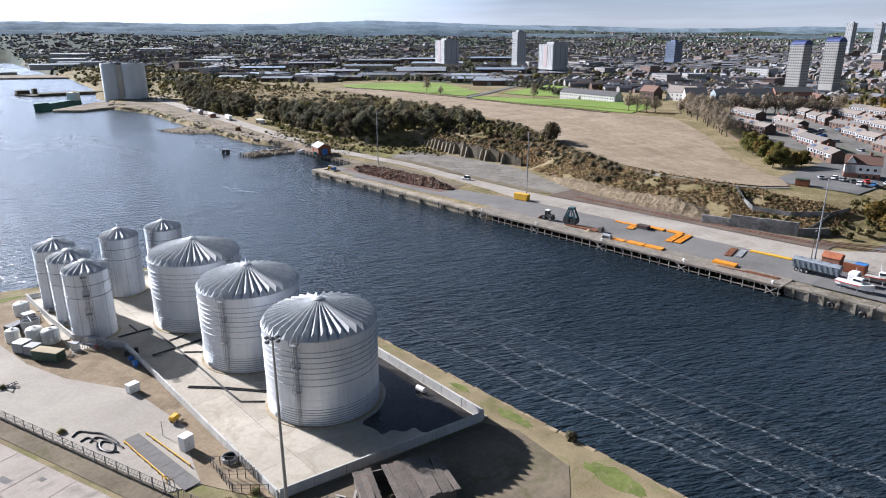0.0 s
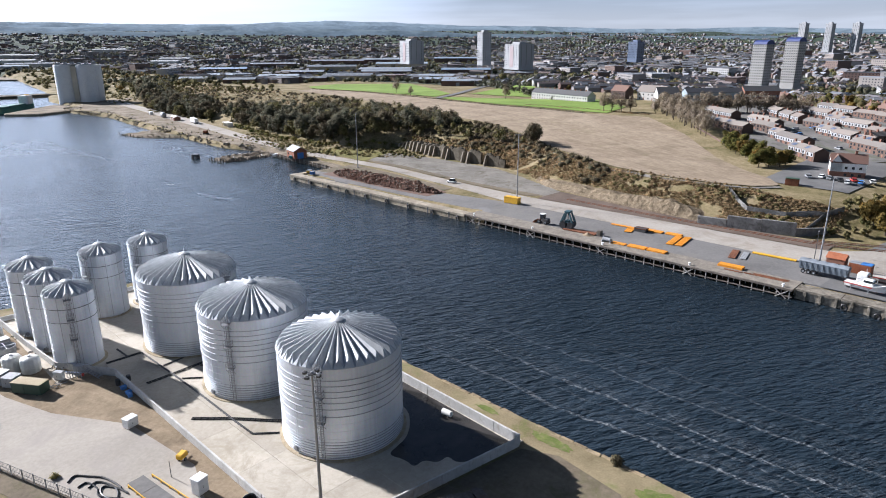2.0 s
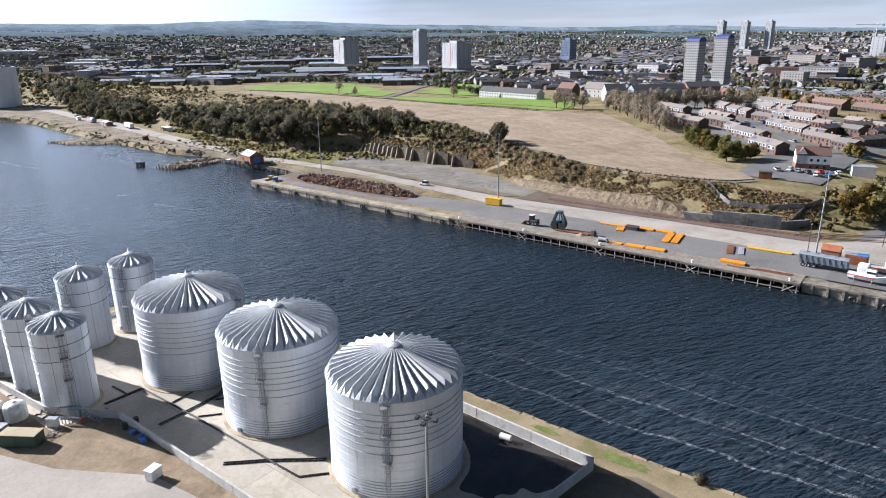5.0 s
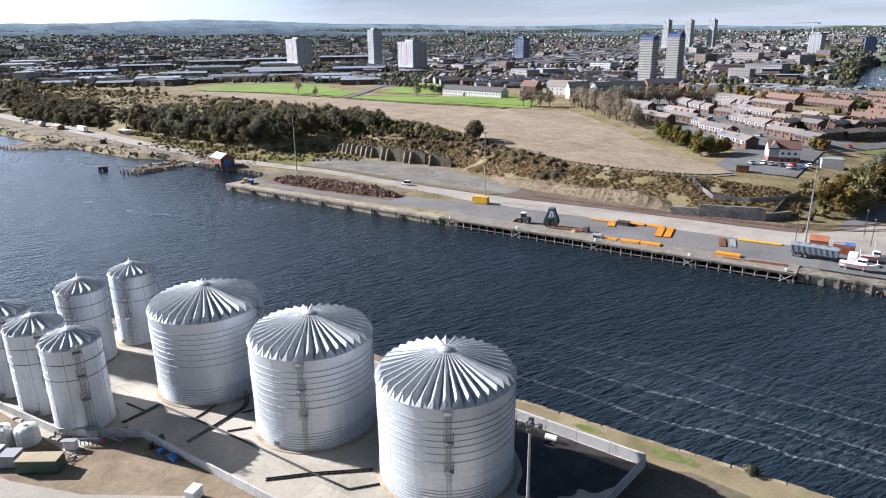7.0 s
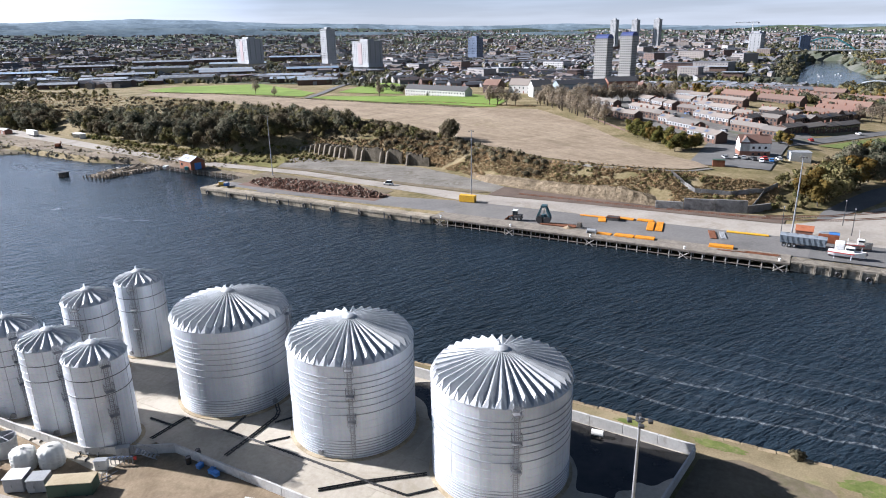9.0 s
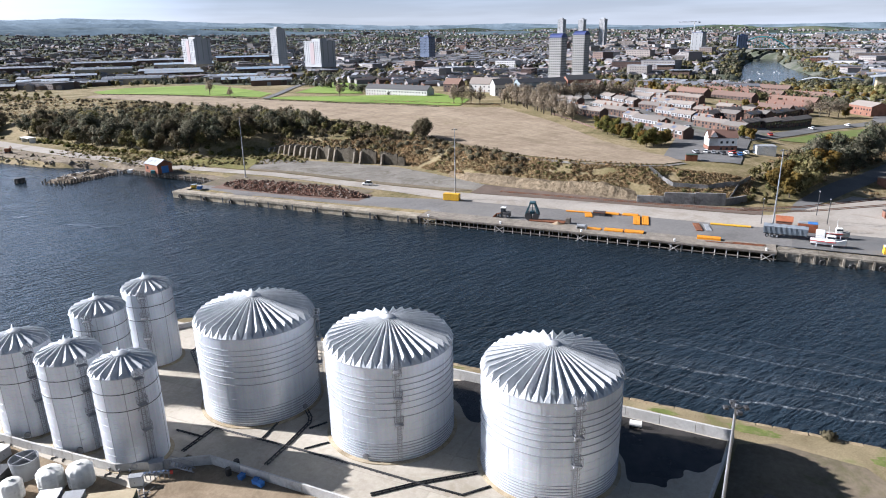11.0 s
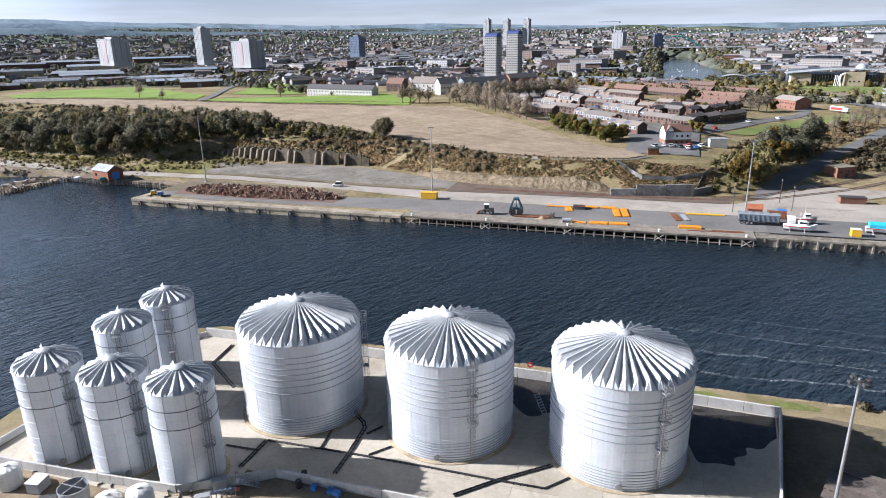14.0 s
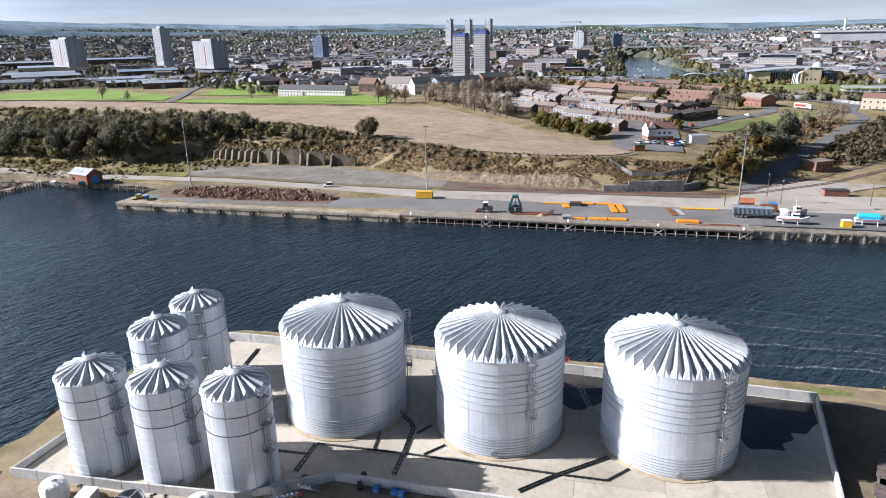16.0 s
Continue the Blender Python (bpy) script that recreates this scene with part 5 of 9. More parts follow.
wood = jitter_grid(220, 405, 290, 890, 6.2, lambda x, y: wood_front(y) < x < wood_back(y) and (x < wood_front(y) + 62 or rng.random() < 0.5) and noise.noise(Vector((x / 45, y / 45, 6))) > (-0.6 if y < 440 else -0.28))
edge = [p for p in wood if p[0] < wood_front(p[1]) + 13]
strew(dark + mixed[:1], edge, "riverside wood", grow=(0.7, 1.25))
inner, dusky, mossy = Geo(), Geo(), Geo()
for px, py in wood:
    if px >= wood_front(py) + 13:
        deep = (px - wood_front(py)) / (wood_back(py) - wood_front(py))
        th, tw = rng.uniform(7.0, 13.5) * (1.1 - 0.42 * deep), rng.uniform(2.8, 4.6)
        pick = noise.noise(Vector((px / 16, py / 16, 21))) + rng.uniform(-0.35, 0.35)
        g = dusky if pick > 0.16 else mossy if pick < -0.34 else inner
        g.tube((px, py, height(px, py) - 0.3), (px, py, height(px, py) + th * 0.7), 0.22, 5, 0.08)
        for _ in range(7):
            clump(g, (px + rng.uniform(-1, 1) * tw * 0.8, py + rng.uniform(-1, 1) * tw * 0.8, height(px, py) + th * rng.uniform(0.35, 0.95)), tw * rng.uniform(0.35, 0.68), 70, 0.48, 0.95, core=0.6)
solid("wood_dusky_trees", dusky, LEAF_BROWN, "half-bare brown trees in the depth of the riverside wood", "trees", "stuff")
solid("wood_green_trees", mossy, LEAF_OLIVE, "olive-green trees in the depth of the riverside wood", "trees", "stuff")
solid("wood_interior", inner, LEAF_DARK, "close-grown dark trees in the depth of the riverside wood", "trees", "stuff")
mass("scrub_wood", jitter_grid(225, 330, 222, 330, 9, lambda x, y: x > along([(220, 262), (260, 262), (300, 262), (330, 236)], y) and x < along([(222, 278), (260, 292), (300, 312), (330, 322)], y) and rng.random() < 0.75), LEAF_OLIVE, "thick olive scrub wood above the ruined walls", (3.5, 7.0))
mass("heath_trees", jitter_grid(290, 440, 470, 960, 15, lambda x, y: wood_back(min(780, y)) - 10 + max(0, y - 780) * 0.05 < x < 0.2 * y + 300 and (y > 690 or x < wood_back(y) + 6) and noise.noise(Vector((x / 50, y / 50, 4))) > 0.0), LEAF_OLIVE, "scattered olive trees on the heath", (3.5, 7.5))
strew(dark[3:], [(273, 214), (277, 219), (268, 211)], "scrub wood", grow=(0.75, 0.95))
strew(greens + autumn[:1], [(335, 137), (327, 133), (313, 129), (306, 122), (299, 119), (304, 113), (294, 105), (287, 103), (318, 126), (296, 99), (331, 138), (322, 133), (309, 125), (302, 118), (297, 112), (290, 108), (291, 100), (311, 119), (325, 128), (284, 106)], "estate trees", grow=(0.75, 1.0))
strew(bare, [(430 + i * 3.3 + rng.uniform(-1.5, 1.5), 226 - i * 5.2 + rng.uniform(-2, 2)) for i in range(17)] + [(424 + i * 3.6 + rng.uniform(-2, 2), 222 - i * 5.4 + rng.uniform(-2, 2)) for i in range(14)] + [(439 + -4.16 * i + rng.uniform(-2, 2), 228 + -3.28 * i + rng.uniform(-2, 2)) for i in range(23)]
      + [(415, 258), (416, 252), (418, 246), (418, 239), (466, 388), (466, 535), (451, 497)], "leafless row", grow=(0.85, 1.25))
strew(mixed + dark[:2] + autumn[:1], [(266, 33), (272, 30), (278, 27), (285, 24), (292, 21), (299, 18), (275, 36), (283, 33), (291, 29), (300, 26), (310, 15), (320, 10), (262, 38), (308, 22), (256, 36), (270, 26), (288, 30), (296, 32)], "road trees", grow=(1.0, 1.45))
strew(mixed + autumn[:1], [(228, 51), (232, 49), (236, 47), (240, 45), (244, 43), (249, 41), (234, 53), (241, 49), (247, 46), (255, 40)], "road trees", grow=(0.95, 1.25))
mass("roadside_scrub", jitter_grid(224, 345, 8, 74, 5.0, lambda x, y: along([(224, 50), (250, 44), (300, 22), (345, 2)], x) + 3 < y < along([(224, 64), (250, 60), (272, 50), (300, 36), (345, 16)], x)), LEAF_OLIVE, "thick olive and russet scrub on the roadside slope", (1.8, 3.6))
strew(autumn + bare[:1], [(394, -20), (424, -44), (423, -32), (386, -16), (404, -26), (374, -10), (412, -34), (482, 27), (485, 14), (494, 3), (478, 20), (490, 8)], "road trees", grow=(0.8, 1.15))
mass("bank_trees", jitter_grid(276, 430, -120, 4, 5.0, lambda x, y: along([(276, 2), (312, -6), (349, -25), (425, -63)], x) > y > along([(276, -8), (300, -34), (349, -64), (425, -112)], x)), LEAF_BROWN, "thick brownish scrub wood on the roadside bank", (2.5, 5.0))
strew(greens[1:] + autumn, [(470, 66), (462, 60), (455, 52), (449, 56), (330, 66), (326, 62), (560, 140), (576, 150), (590, 160), (600, 172), (572, 168), (585, 130), (612, 150), (620, 165), (630, 180)], "estate trees", grow=(0.7, 1.0))


mass("lawn_edge_trees", [(along([(340, 470), (420, 522), (520, 594), (650, 606), (745, 614), (860, 646)], y) + rng.uniform(2, 16), y) for y in [rng.uniform(345, 860) for _ in range(120)]], LEAF_DARK, "dark trees and hedges behind the lawn", (4, 9))
mass("industry_trees", [p for p in [(rng.uniform(600, 1000), rng.uniform(560, 1250)) for _ in range(190)] if noise.noise(Vector((p[0] / 60, p[1] / 60, 3))) > 0], LEAF_DARK, "trees between the industrial sheds", (5, 10))


def scrub(name, spots, leaf, label, r=(0.7, 1.9), tufts=26, size=0.55, zfun=height, flat=0.7):
    g = Geo()
    for x, y in spots:
        k = rng.uniform(*r)
        z = zfun(x, y)
        clump(g, (x, y, z + k * 0.35 * flat / 0.7), k, tufts, size, flat, core=0.6 if flat < 0.65 else 0.9)
    return solid(name, g, leaf, label, "shrubs", "stuff")


def on_slope(x, y):
    toe = along(TOE, y)
    return toe + (9 if 95 < y < 175 else 2) < x < along([(40, 262), (66, 236), (86, 236), (104, 236), (126, 236), (151, 240), (189, 259), (225, 283), (272, 314)], y)


scrub("slope_scrub", jitter_grid(208, 300, 62, 250, 1.15, lambda x, y: on_slope(x, y) and noise.noise(Vector((x / 9, y / 9, 0))) > -0.35), LEAF_BRACKEN, "russet bracken and dry scrub on the embankment", (0.5, 1.6), 30, 0.4, flat=0.26)
scrub("green_scrub", jitter_grid(208, 300, 58, 250, 2.9, lambda x, y: on_slope(x, y) and noise.noise(Vector((x / 14, y / 14, 5))) > (0.3 if y > 95 else 0.0)), LEAF_OLIVE, "green bramble bushes on the embankment", (0.6, 1.5), 46, 0.38)
scrub("dark_scrub", jitter_grid(212, 320, 150, 300, 4.2, lambda x, y: x > along([(150, 226), (190, 246), (210, 256), (300, 262)], y) and x < along([(150, 240), (189, 260), (225, 284), (272, 314), (300, 320)], y) and noise.noise(Vector((x / 16, y / 16, 9))) > -0.3), LEAF_BROWN, "dusky thorn scrub above the ruined walls", (1.0, 2.6), 50, 0.6)
scrub("heath_scrub", jitter_grid(225, 430, 300, 900, 9.0, lambda x, y: x > wood_front(min(620, y)) - 8 + max(0, y - 620) * 0.09 and (y > 690 or x < wood_back(y) + 5) and noise.noise(Vector((x / 40, y / 40, 2))) > -0.1), LEAF_OLIVE, "low olive scrub on the heath", (0.8, 2.4), 26, 0.7)
scrub("heath_bushes", jitter_grid(290, 440, 500, 900, 7.5, lambda x, y: x > wood_back(y) and x < along([(500, 400), (600, 408), (900, 440)], y) and noise.noise(Vector((x / 24, y / 24, 12))) > 0.02), LEAF_BROWN, "dusky thorn bushes scattered over the heath", (0.8, 2.6), 34, 0.6)
scrub("heath_grass", jitter_grid(280, 430, 480, 860, 4.5, lambda x, y: x > wood_back(y) - 4 and x < along([(480, 376), (575, 404), (860, 440)], y) and noise.noise(Vector((x / 15, y / 15, 14))) > -0.2), LEAF_BRACKEN, "tan dead grass and bracken on the heath", (0.5, 1.3), 16, 0.5, flat=0.4)
scrub("dock_heath", [(x, y) for x, y in [(rng.uniform(265, 600), rng.uniform(840, 1540)) for _ in range(900)] if noise.noise(Vector((x / 60, y / 60, 1))) > -0.15 and height(x, y) > 3.2], LEAF_OLIVE, "olive and tan scrub on the heath behind the dock", (2.0, 5.0), 40, 1.1)
scrub("field_top_hedge", [(x + rng.uniform(-0.8, 0.8), y) for x, y in even([(396, 262), (410, 346), (436, 447), (454, 574), (452, 664)], 230)], LEAF_DARK, "thin dark hedge between the field and the lawns", (0.5, 1.1), 14, 0.5)
scrub("field_hedge", [(239 + rng.uniform(-1.5, 1.5), y) for y in range(90, 150, 2)] + [(412 + (y - 222) * 0.11 + rng.uniform(-1, 1), y * 1.0) for y in range(222, 335)], LEAF_BRACKEN, "low dry hedge along the field", (0.4, 1.0), 14, 0.45)
def off_road(x, y):
    """Rough ground between the hill road and the railway, clear of both."""
    road = along([(214, 46), (228, 44), (240, 37), (262, 23), (312, 3), (349, -17), (425, -54), (450, -65)], x)
    track = along([(221, 46), (243, 20), (275, -9), (310, -36)], x)
    return (track + 4 < y < road - 6) or (y > road + 6 and y < along([(225, 62), (280, 54), (350, 30), (430, -24), (470, -56)], x) and not 253 < x < 271)


scrub("hill_scrub", jitter_grid(240, 440, -70, 62, 2.3, lambda x, y: off_road(x, y) and not (250 < x < 273 and 2 < y < 23) and noise.noise(Vector((x / 11, y / 11, 7))) > -0.25), LEAF_BRACKEN, "brown bracken and dry grass beside the hill road", (0.5, 1.3), 24, 0.45, flat=0.6)
scrub("hill_bushes", jitter_grid(240, 440, -70, 62, 4.5, lambda x, y: off_road(x, y) and not (248 < x < 275 and 0 < y < 25) and noise.noise(Vector((x / 17, y / 17, 3))) > 0.05), LEAF_BROWN, "dusky bushes beside the hill road", (1.2, 2.6), 60, 0.5)
scrub("wall_top_scrub", jitter_grid(246, 272, 206, 300, 1.6, lambda x, y: along([(206, 248), (243, 248.5), (272, 253.5), (300, 258)], y) < x < along([(206, 262), (240, 268), (270, 262), (300, 264)], y)), LEAF_BRACKEN, "russet grass and bracken on the ruined walls", (0.5, 1.1), 22, 0.4)
scrub("forecourt_scrub", jitter_grid(206, 262, 262, 420, 3.4, lambda x, y: along([(262, 236), (300, 212), (340, 204), (420, 214)], y) < x < wood_front(y) - 1 and noise.noise(Vector((x / 9, y / 9, 31))) > -0.12), LEAF_OLIVE, "rough olive scrub and brambles before the wood", (0.5, 1.7), 34, 0.4)
scrub("forecourt_grass", jitter_grid(204, 256, 262, 350, 2.2, lambda x, y: along([(262, 234), (300, 211), (350, 204)], y) < x < wood_front(y) - 2 and noise.noise(Vector((x / 12, y / 12, 41))) > -0.1), LEAF_GREEN, "rough yellow-green grass before the wood", (0.3, 0.7), 14, 0.3, flat=0.4)
scrub("forecourt_weeds", jitter_grid(206, 262, 262, 420, 2.6, lambda x, y: along([(262, 236), (300, 211), (340, 203), (420, 213)], y) < x < wood_front(y) - 1 and noise.noise(Vector((x / 7, y / 7, 37))) > 0.0), LEAF_BRACKEN, "dead tan weeds before the wood", (0.3, 0.9), 16, 0.35, flat=0.45)
scrub("wood_edge_bushes", [(wood_front(y) - rng.uniform(1.5, 6), y + rng.uniform(-1, 1)) for y in range(292, 470, 3)], LEAF_GREEN, "bright green bushes along the foot of the wood", (1.0, 2.4), 60, 0.42)
scrub("shore_weeds", [(along(SHORE, y) + rng.uniform(4, 26) * rng.random() ** 0.5 + 3, y) for y in [rng.uniform(296, 760) for _ in range(90)]], LEAF_DRY, "weeds and dry grass on the stony shore", (0.3, 0.9), 14, 0.4)
for cx, cy, rx, ry in ((71.3, 61.0, 1.5, 5.0), (70.0, 41.0, 2.6, 6.5), (71.6, 74.0, 0.9, 3.0), (29.4, 71.0, 2.4, 1.6), (20.0, 178.0, 6.0, 1.6)):
    ring = [(cx + rx * k * math.cos(a), cy + ry * k * math.sin(a)) for a, k in [(2 * math.pi * i / 28, 0.75 + 0.3 * noise.noise(Vector((cx, cy, i * 0.6)))) for i in range(28)]]
    solid("ground_grass_patch", Geo().prism(ring, 3.5, 3.70 if cx < 30 else 3.61), GREENGRASS, "patch of short green grass on the bank", "grass", "structure")
bush = thing("bush", "small round russet bush on the river bank", "bush", 73.2, 50.8, 3.5)
bg = Geo()
clump(bg, (0, 0, 0.7), 0.9, 150, 0.3)
clump(bg, (0.5, 0.6, 0.5), 0.7, 90, 0.3)
part("foliage", bg, LEAF_BROWN, bush)


# ---- buildings ----
ROOF_SLATE = by_object("slate_roof", [(0.18, 0.163, 0.148), (0.24, 0.212, 0.186), (0.30, 0.262, 0.228), (0.25, 0.213, 0.184)], 0.75)
ROOF_TILE = by_object("red_tile_roof", [(0.17, 0.10, 0.078), (0.21, 0.13, 0.10), (0.16, 0.11, 0.09)], 0.85)
ROOF_METAL = by_object("sheet_metal_roof", [(0.208, 0.234, 0.273), (0.468, 0.533, 0.598), (0.312, 0.351, 0.39), (0.234, 0.351, 0.494), (0.39, 0.442, 0.481), (0.156, 0.163, 0.182)], 0.5, 0.45)
DARKSLATE = by_object("dark_slate_roof", [(0.075, 0.078, 0.086), (0.11, 0.11, 0.115), (0.09, 0.088, 0.088)], 0.7)
RENDER_WHITE = by_object("white_render", [(0.50, 0.48, 0.44), (0.60, 0.59, 0.56), (0.44, 0.42, 0.39)], 0.85)
BRICK_BROWN = by_object("brown_brick", [(0.125, 0.085, 0.068), (0.10, 0.072, 0.06), (0.155, 0.10, 0.078)], 0.9)
PALE_BRICK = by_object("pale_brick", [(0.42, 0.36, 0.27), (0.46, 0.40, 0.31)], 0.9)
PANEL_GREY = surface("pale_tower_panels", (0.29, 0.28, 0.262), (0.38, 0.368, 0.345), 0.05, 0.5, 0.8, 0, 0.3, 0.1)
PANEL_WHITE = surface("white_cladding", (0.28, 0.285, 0.29), (0.36, 0.365, 0.37), 0.03, 0.4, 0.65, 0, 0.35, 0.1)
BLUEROOF = paint("dark_blue_cladding", (0.025, 0.045, 0.16), 0.5)
PINK = surface("dull_pink_panels", (0.30, 0.24, 0.24), (0.38, 0.31, 0.31), 0.1, 1.0, 0.8)
BLUEGREY = surface("blue_grey_panels", (0.06, 0.085, 0.14), (0.10, 0.13, 0.19), 0.1, 0.8, 0.4, 0, 0.5, 0.1)
TEALPANEL = surface("teal_panels", (0.20, 0.25, 0.275), (0.28, 0.33, 0.355), 0.1, 1.0, 0.6, 0, 0.4, 0.1)

pane_front = Geo().box(-0.55, 0.55, -0.07, 0.02, 0, 1.1).mesh("window", GLASS)
pane_tall = Geo().box(-0.62, 0.62, -0.1, 0.02, 0, 1.2).mesh("window", GLASS)
door_front = Geo().box(-0.45, 0.45, -0.08, 0.02, 0, 2.05).mesh("door", BRICK)
surround = Geo().box(-2.4, 2.4, -0.05, 0.0, 0, 1.75).mesh("cladding_panel", PANEL_WHITE)


def terrace(x0, y0, x1, y1, depth, eaves, pitch, wall, roof, label, group, unit=6.0, white=True, chimney=False, panels=False):
    """A row of houses whose front runs from one point to the other; the inside lies to the left of that line."""
    d = math.dist((x0, y0), (x1, y1))
    rz = math.degrees(math.atan2(y1 - y0, x1 - x0))
    z = min(height(x0, y0), height(x1, y1), height((x0 + x1) / 2, (y0 + y1) / 2))
    t = thing("house_row", label, "houses", x0, y0, z, rz, group)
    n = max(1, round(d / unit))
    w = d / n
    part("wall", Geo().house(0, d, 0, depth, -1.5, eaves, pitch), wall, t)
    part("roof", Geo().gable(-0.05, d + 0.05, 0, depth, eaves, pitch, 0.3, 0.18), roof, t)
    for i in range(n):
        c = (i + 0.5) * w
        if white:
            part("cladding_panel", surround, None, t, at=pose(c, -0.02, eaves * 0.52))
        for zz, xx in ((eaves * 0.58, -w * 0.22), (eaves * 0.58, w * 0.22), (0.9, -w * 0.22)):
            part("window", pane_front, None, t, at=pose(c + xx, -0.03, zz))
        part("door", door_front, None, t, at=pose(c + w * 0.24, 0, 0.05))
        if chimney:
            part("chimney", Geo().chamfer(i * w - 0.5, i * w + 0.5, depth / 2 - 0.4, depth / 2 + 0.4, eaves + pitch - 0.6, eaves + pitch + 1.3, 0.05), BRICK, t)
        if panels and i % 2 == 0:
            k = math.atan2(pitch, depth / 2)
            part("solar_panel", Geo().box(-1.6, 1.6, 0.6, 2.4, 0.2, 0.28), BLUEGREY, t, at=pose(c, 0, eaves, math.degrees(k), 0, 0))
    return t


EST = "estate terraces"
ROWS_OF_HOUSES = [
    ((436, 196), (414, 168), 1, 0), ((383, 168), (366, 143), 0, 1), ((472, 172), (424, 134), 1, 0), ((484, 153), (456, 118), 1, 0), ((449, 126), (426, 97), 1, 1), ((398, 117), (366, 84), 1, 1),
    ((366, 131), (340, 106), 1, 1), ((327, 109), (311, 92), 1, 1), ((412, 96), (392, 70), 0, 0), ((362, 92), (338, 66), 0, 0), ((440, 84), (418, 54), 0, 0), ((500, 124), (480, 96), 0, 0), ((520, 150), (500, 122), 1, 0),
    ((388, 148), (374, 130), 0, 0), ((420, 130), (404, 110), 0, 0), ((410, 158), (392, 136), 1, 0), ((366, 64), (425, 28), 0, 0), ((405, 62), (486, 26), 0, 1), ((384, 84), (449, 58), 0, 0)]
for (a, b, white, sol) in ROWS_OF_HOUSES:
    d = math.dist(a, b)
    ux, uy = (b[0] - a[0]) / d, (b[1] - a[1]) / d
    at, side = 0.0, 0
    while at < d - 5:
        ln = min(d - at, rng.choice([11.0, 16.5, 16.5, 22.0]))
        if d - at - ln < 6:
            ln = d - at
        off = (0.9, -0.6, 0.2)[side % 3]
        p, q = (a[0] + ux * at - uy * off, a[1] + uy * at + ux * off), (a[0] + ux * (at + ln - 0.1) - uy * off, a[1] + uy * (at + ln - 0.1) + ux * off)
        terrace(*p, *q, 6.6, 4.2 + 0.25 * (side % 2), 1.6, BRICK_BROWN, ROOF_SLATE, "row of brick houses with white-clad upper fronts and shallow dark roofs" if white else "row of brown brick houses with shallow dark roofs", EST, 5.0, bool(white), side % 2 == 0, bool(sol) and side % 2 == 0)
        at += ln
        side += 1
for a, b in (((560, 128), (528, 96)), ((548, 92), (522, 62)), ((585, 100), (560, 66)), ((600, 150), (575, 122)), ((640, 128), (606, 90)), ((610, 70), (585, 40)), ((570, 50), (545, 18)), ((520, 52), (500, 26)), ((660, 90), (630, 56)),
             ((620, 190), (596, 164)), ((655, 175), (628, 145)), ((690, 150), (660, 112)), ((690, 100), (668, 70)), ((478, 60), (462, 40)), ((640, 30), (615, 0)), ((700, 60), (680, 30)), ((735, 120), (708, 86)), ((590, 210), (566, 186))):
    terrace(*a, *b, 7.2, 4.0, 3.0, BRICK_BROWN, ROOF_TILE, "row of newer brick houses with red-brown tiled roofs", "newer terraces", 7.0, False, True)
terrace(483, 372, 468, 305, 9.5, 6.0, 3.6, RENDER_WHITE, DARKSLATE, "long white-rendered terrace with many chimneys on the lawn", "old terrace", 6.5, False, True)
terrace(498, 235, 532, 203, 11, 9.0, 3.0, TEALPANEL, DARKSLATE, "long block of flats with teal panels and a dark roof", "flats", 5.0, False)
terrace(528, 203, 545, 183, 11, 10.0, 3.4, BRICK, DARKSLATE, "red brick and white block of flats with a pitched roof", "flats", 5.0, True)
terrace(480, 250, 490, 238, 12, 8.5, 4.5, RENDER_WHITE, DARKSLATE, "white gabled block at the end of the flats", "flats", 6.0, False)
terrace(517, 312, 513, 296, 10, 7.0, 4.5, BRICK_BROWN, ROOF_TILE, "red brick chapel with steep roofs", "chapel", 8.0, False)
terrace(519, 288, 514, 262, 9, 7.0, 5.0, RENDER_WHITE, ROOF_SLATE, "white gabled building beside the chapel", "chapel", 8.0, False)
terrace(527, -2, 506, -13, 13, 6.5, 2.6, BRICK, ROOF_SLATE, "brick building with a shallow roof at the road bend", "road buildings", 6.0, False)
terrace(500, -78, 492, -92, 12, 8, 3.0, PALE_BRICK, ROOF_TILE, "pale gabled building by the main road", "road buildings", 7.0, False)


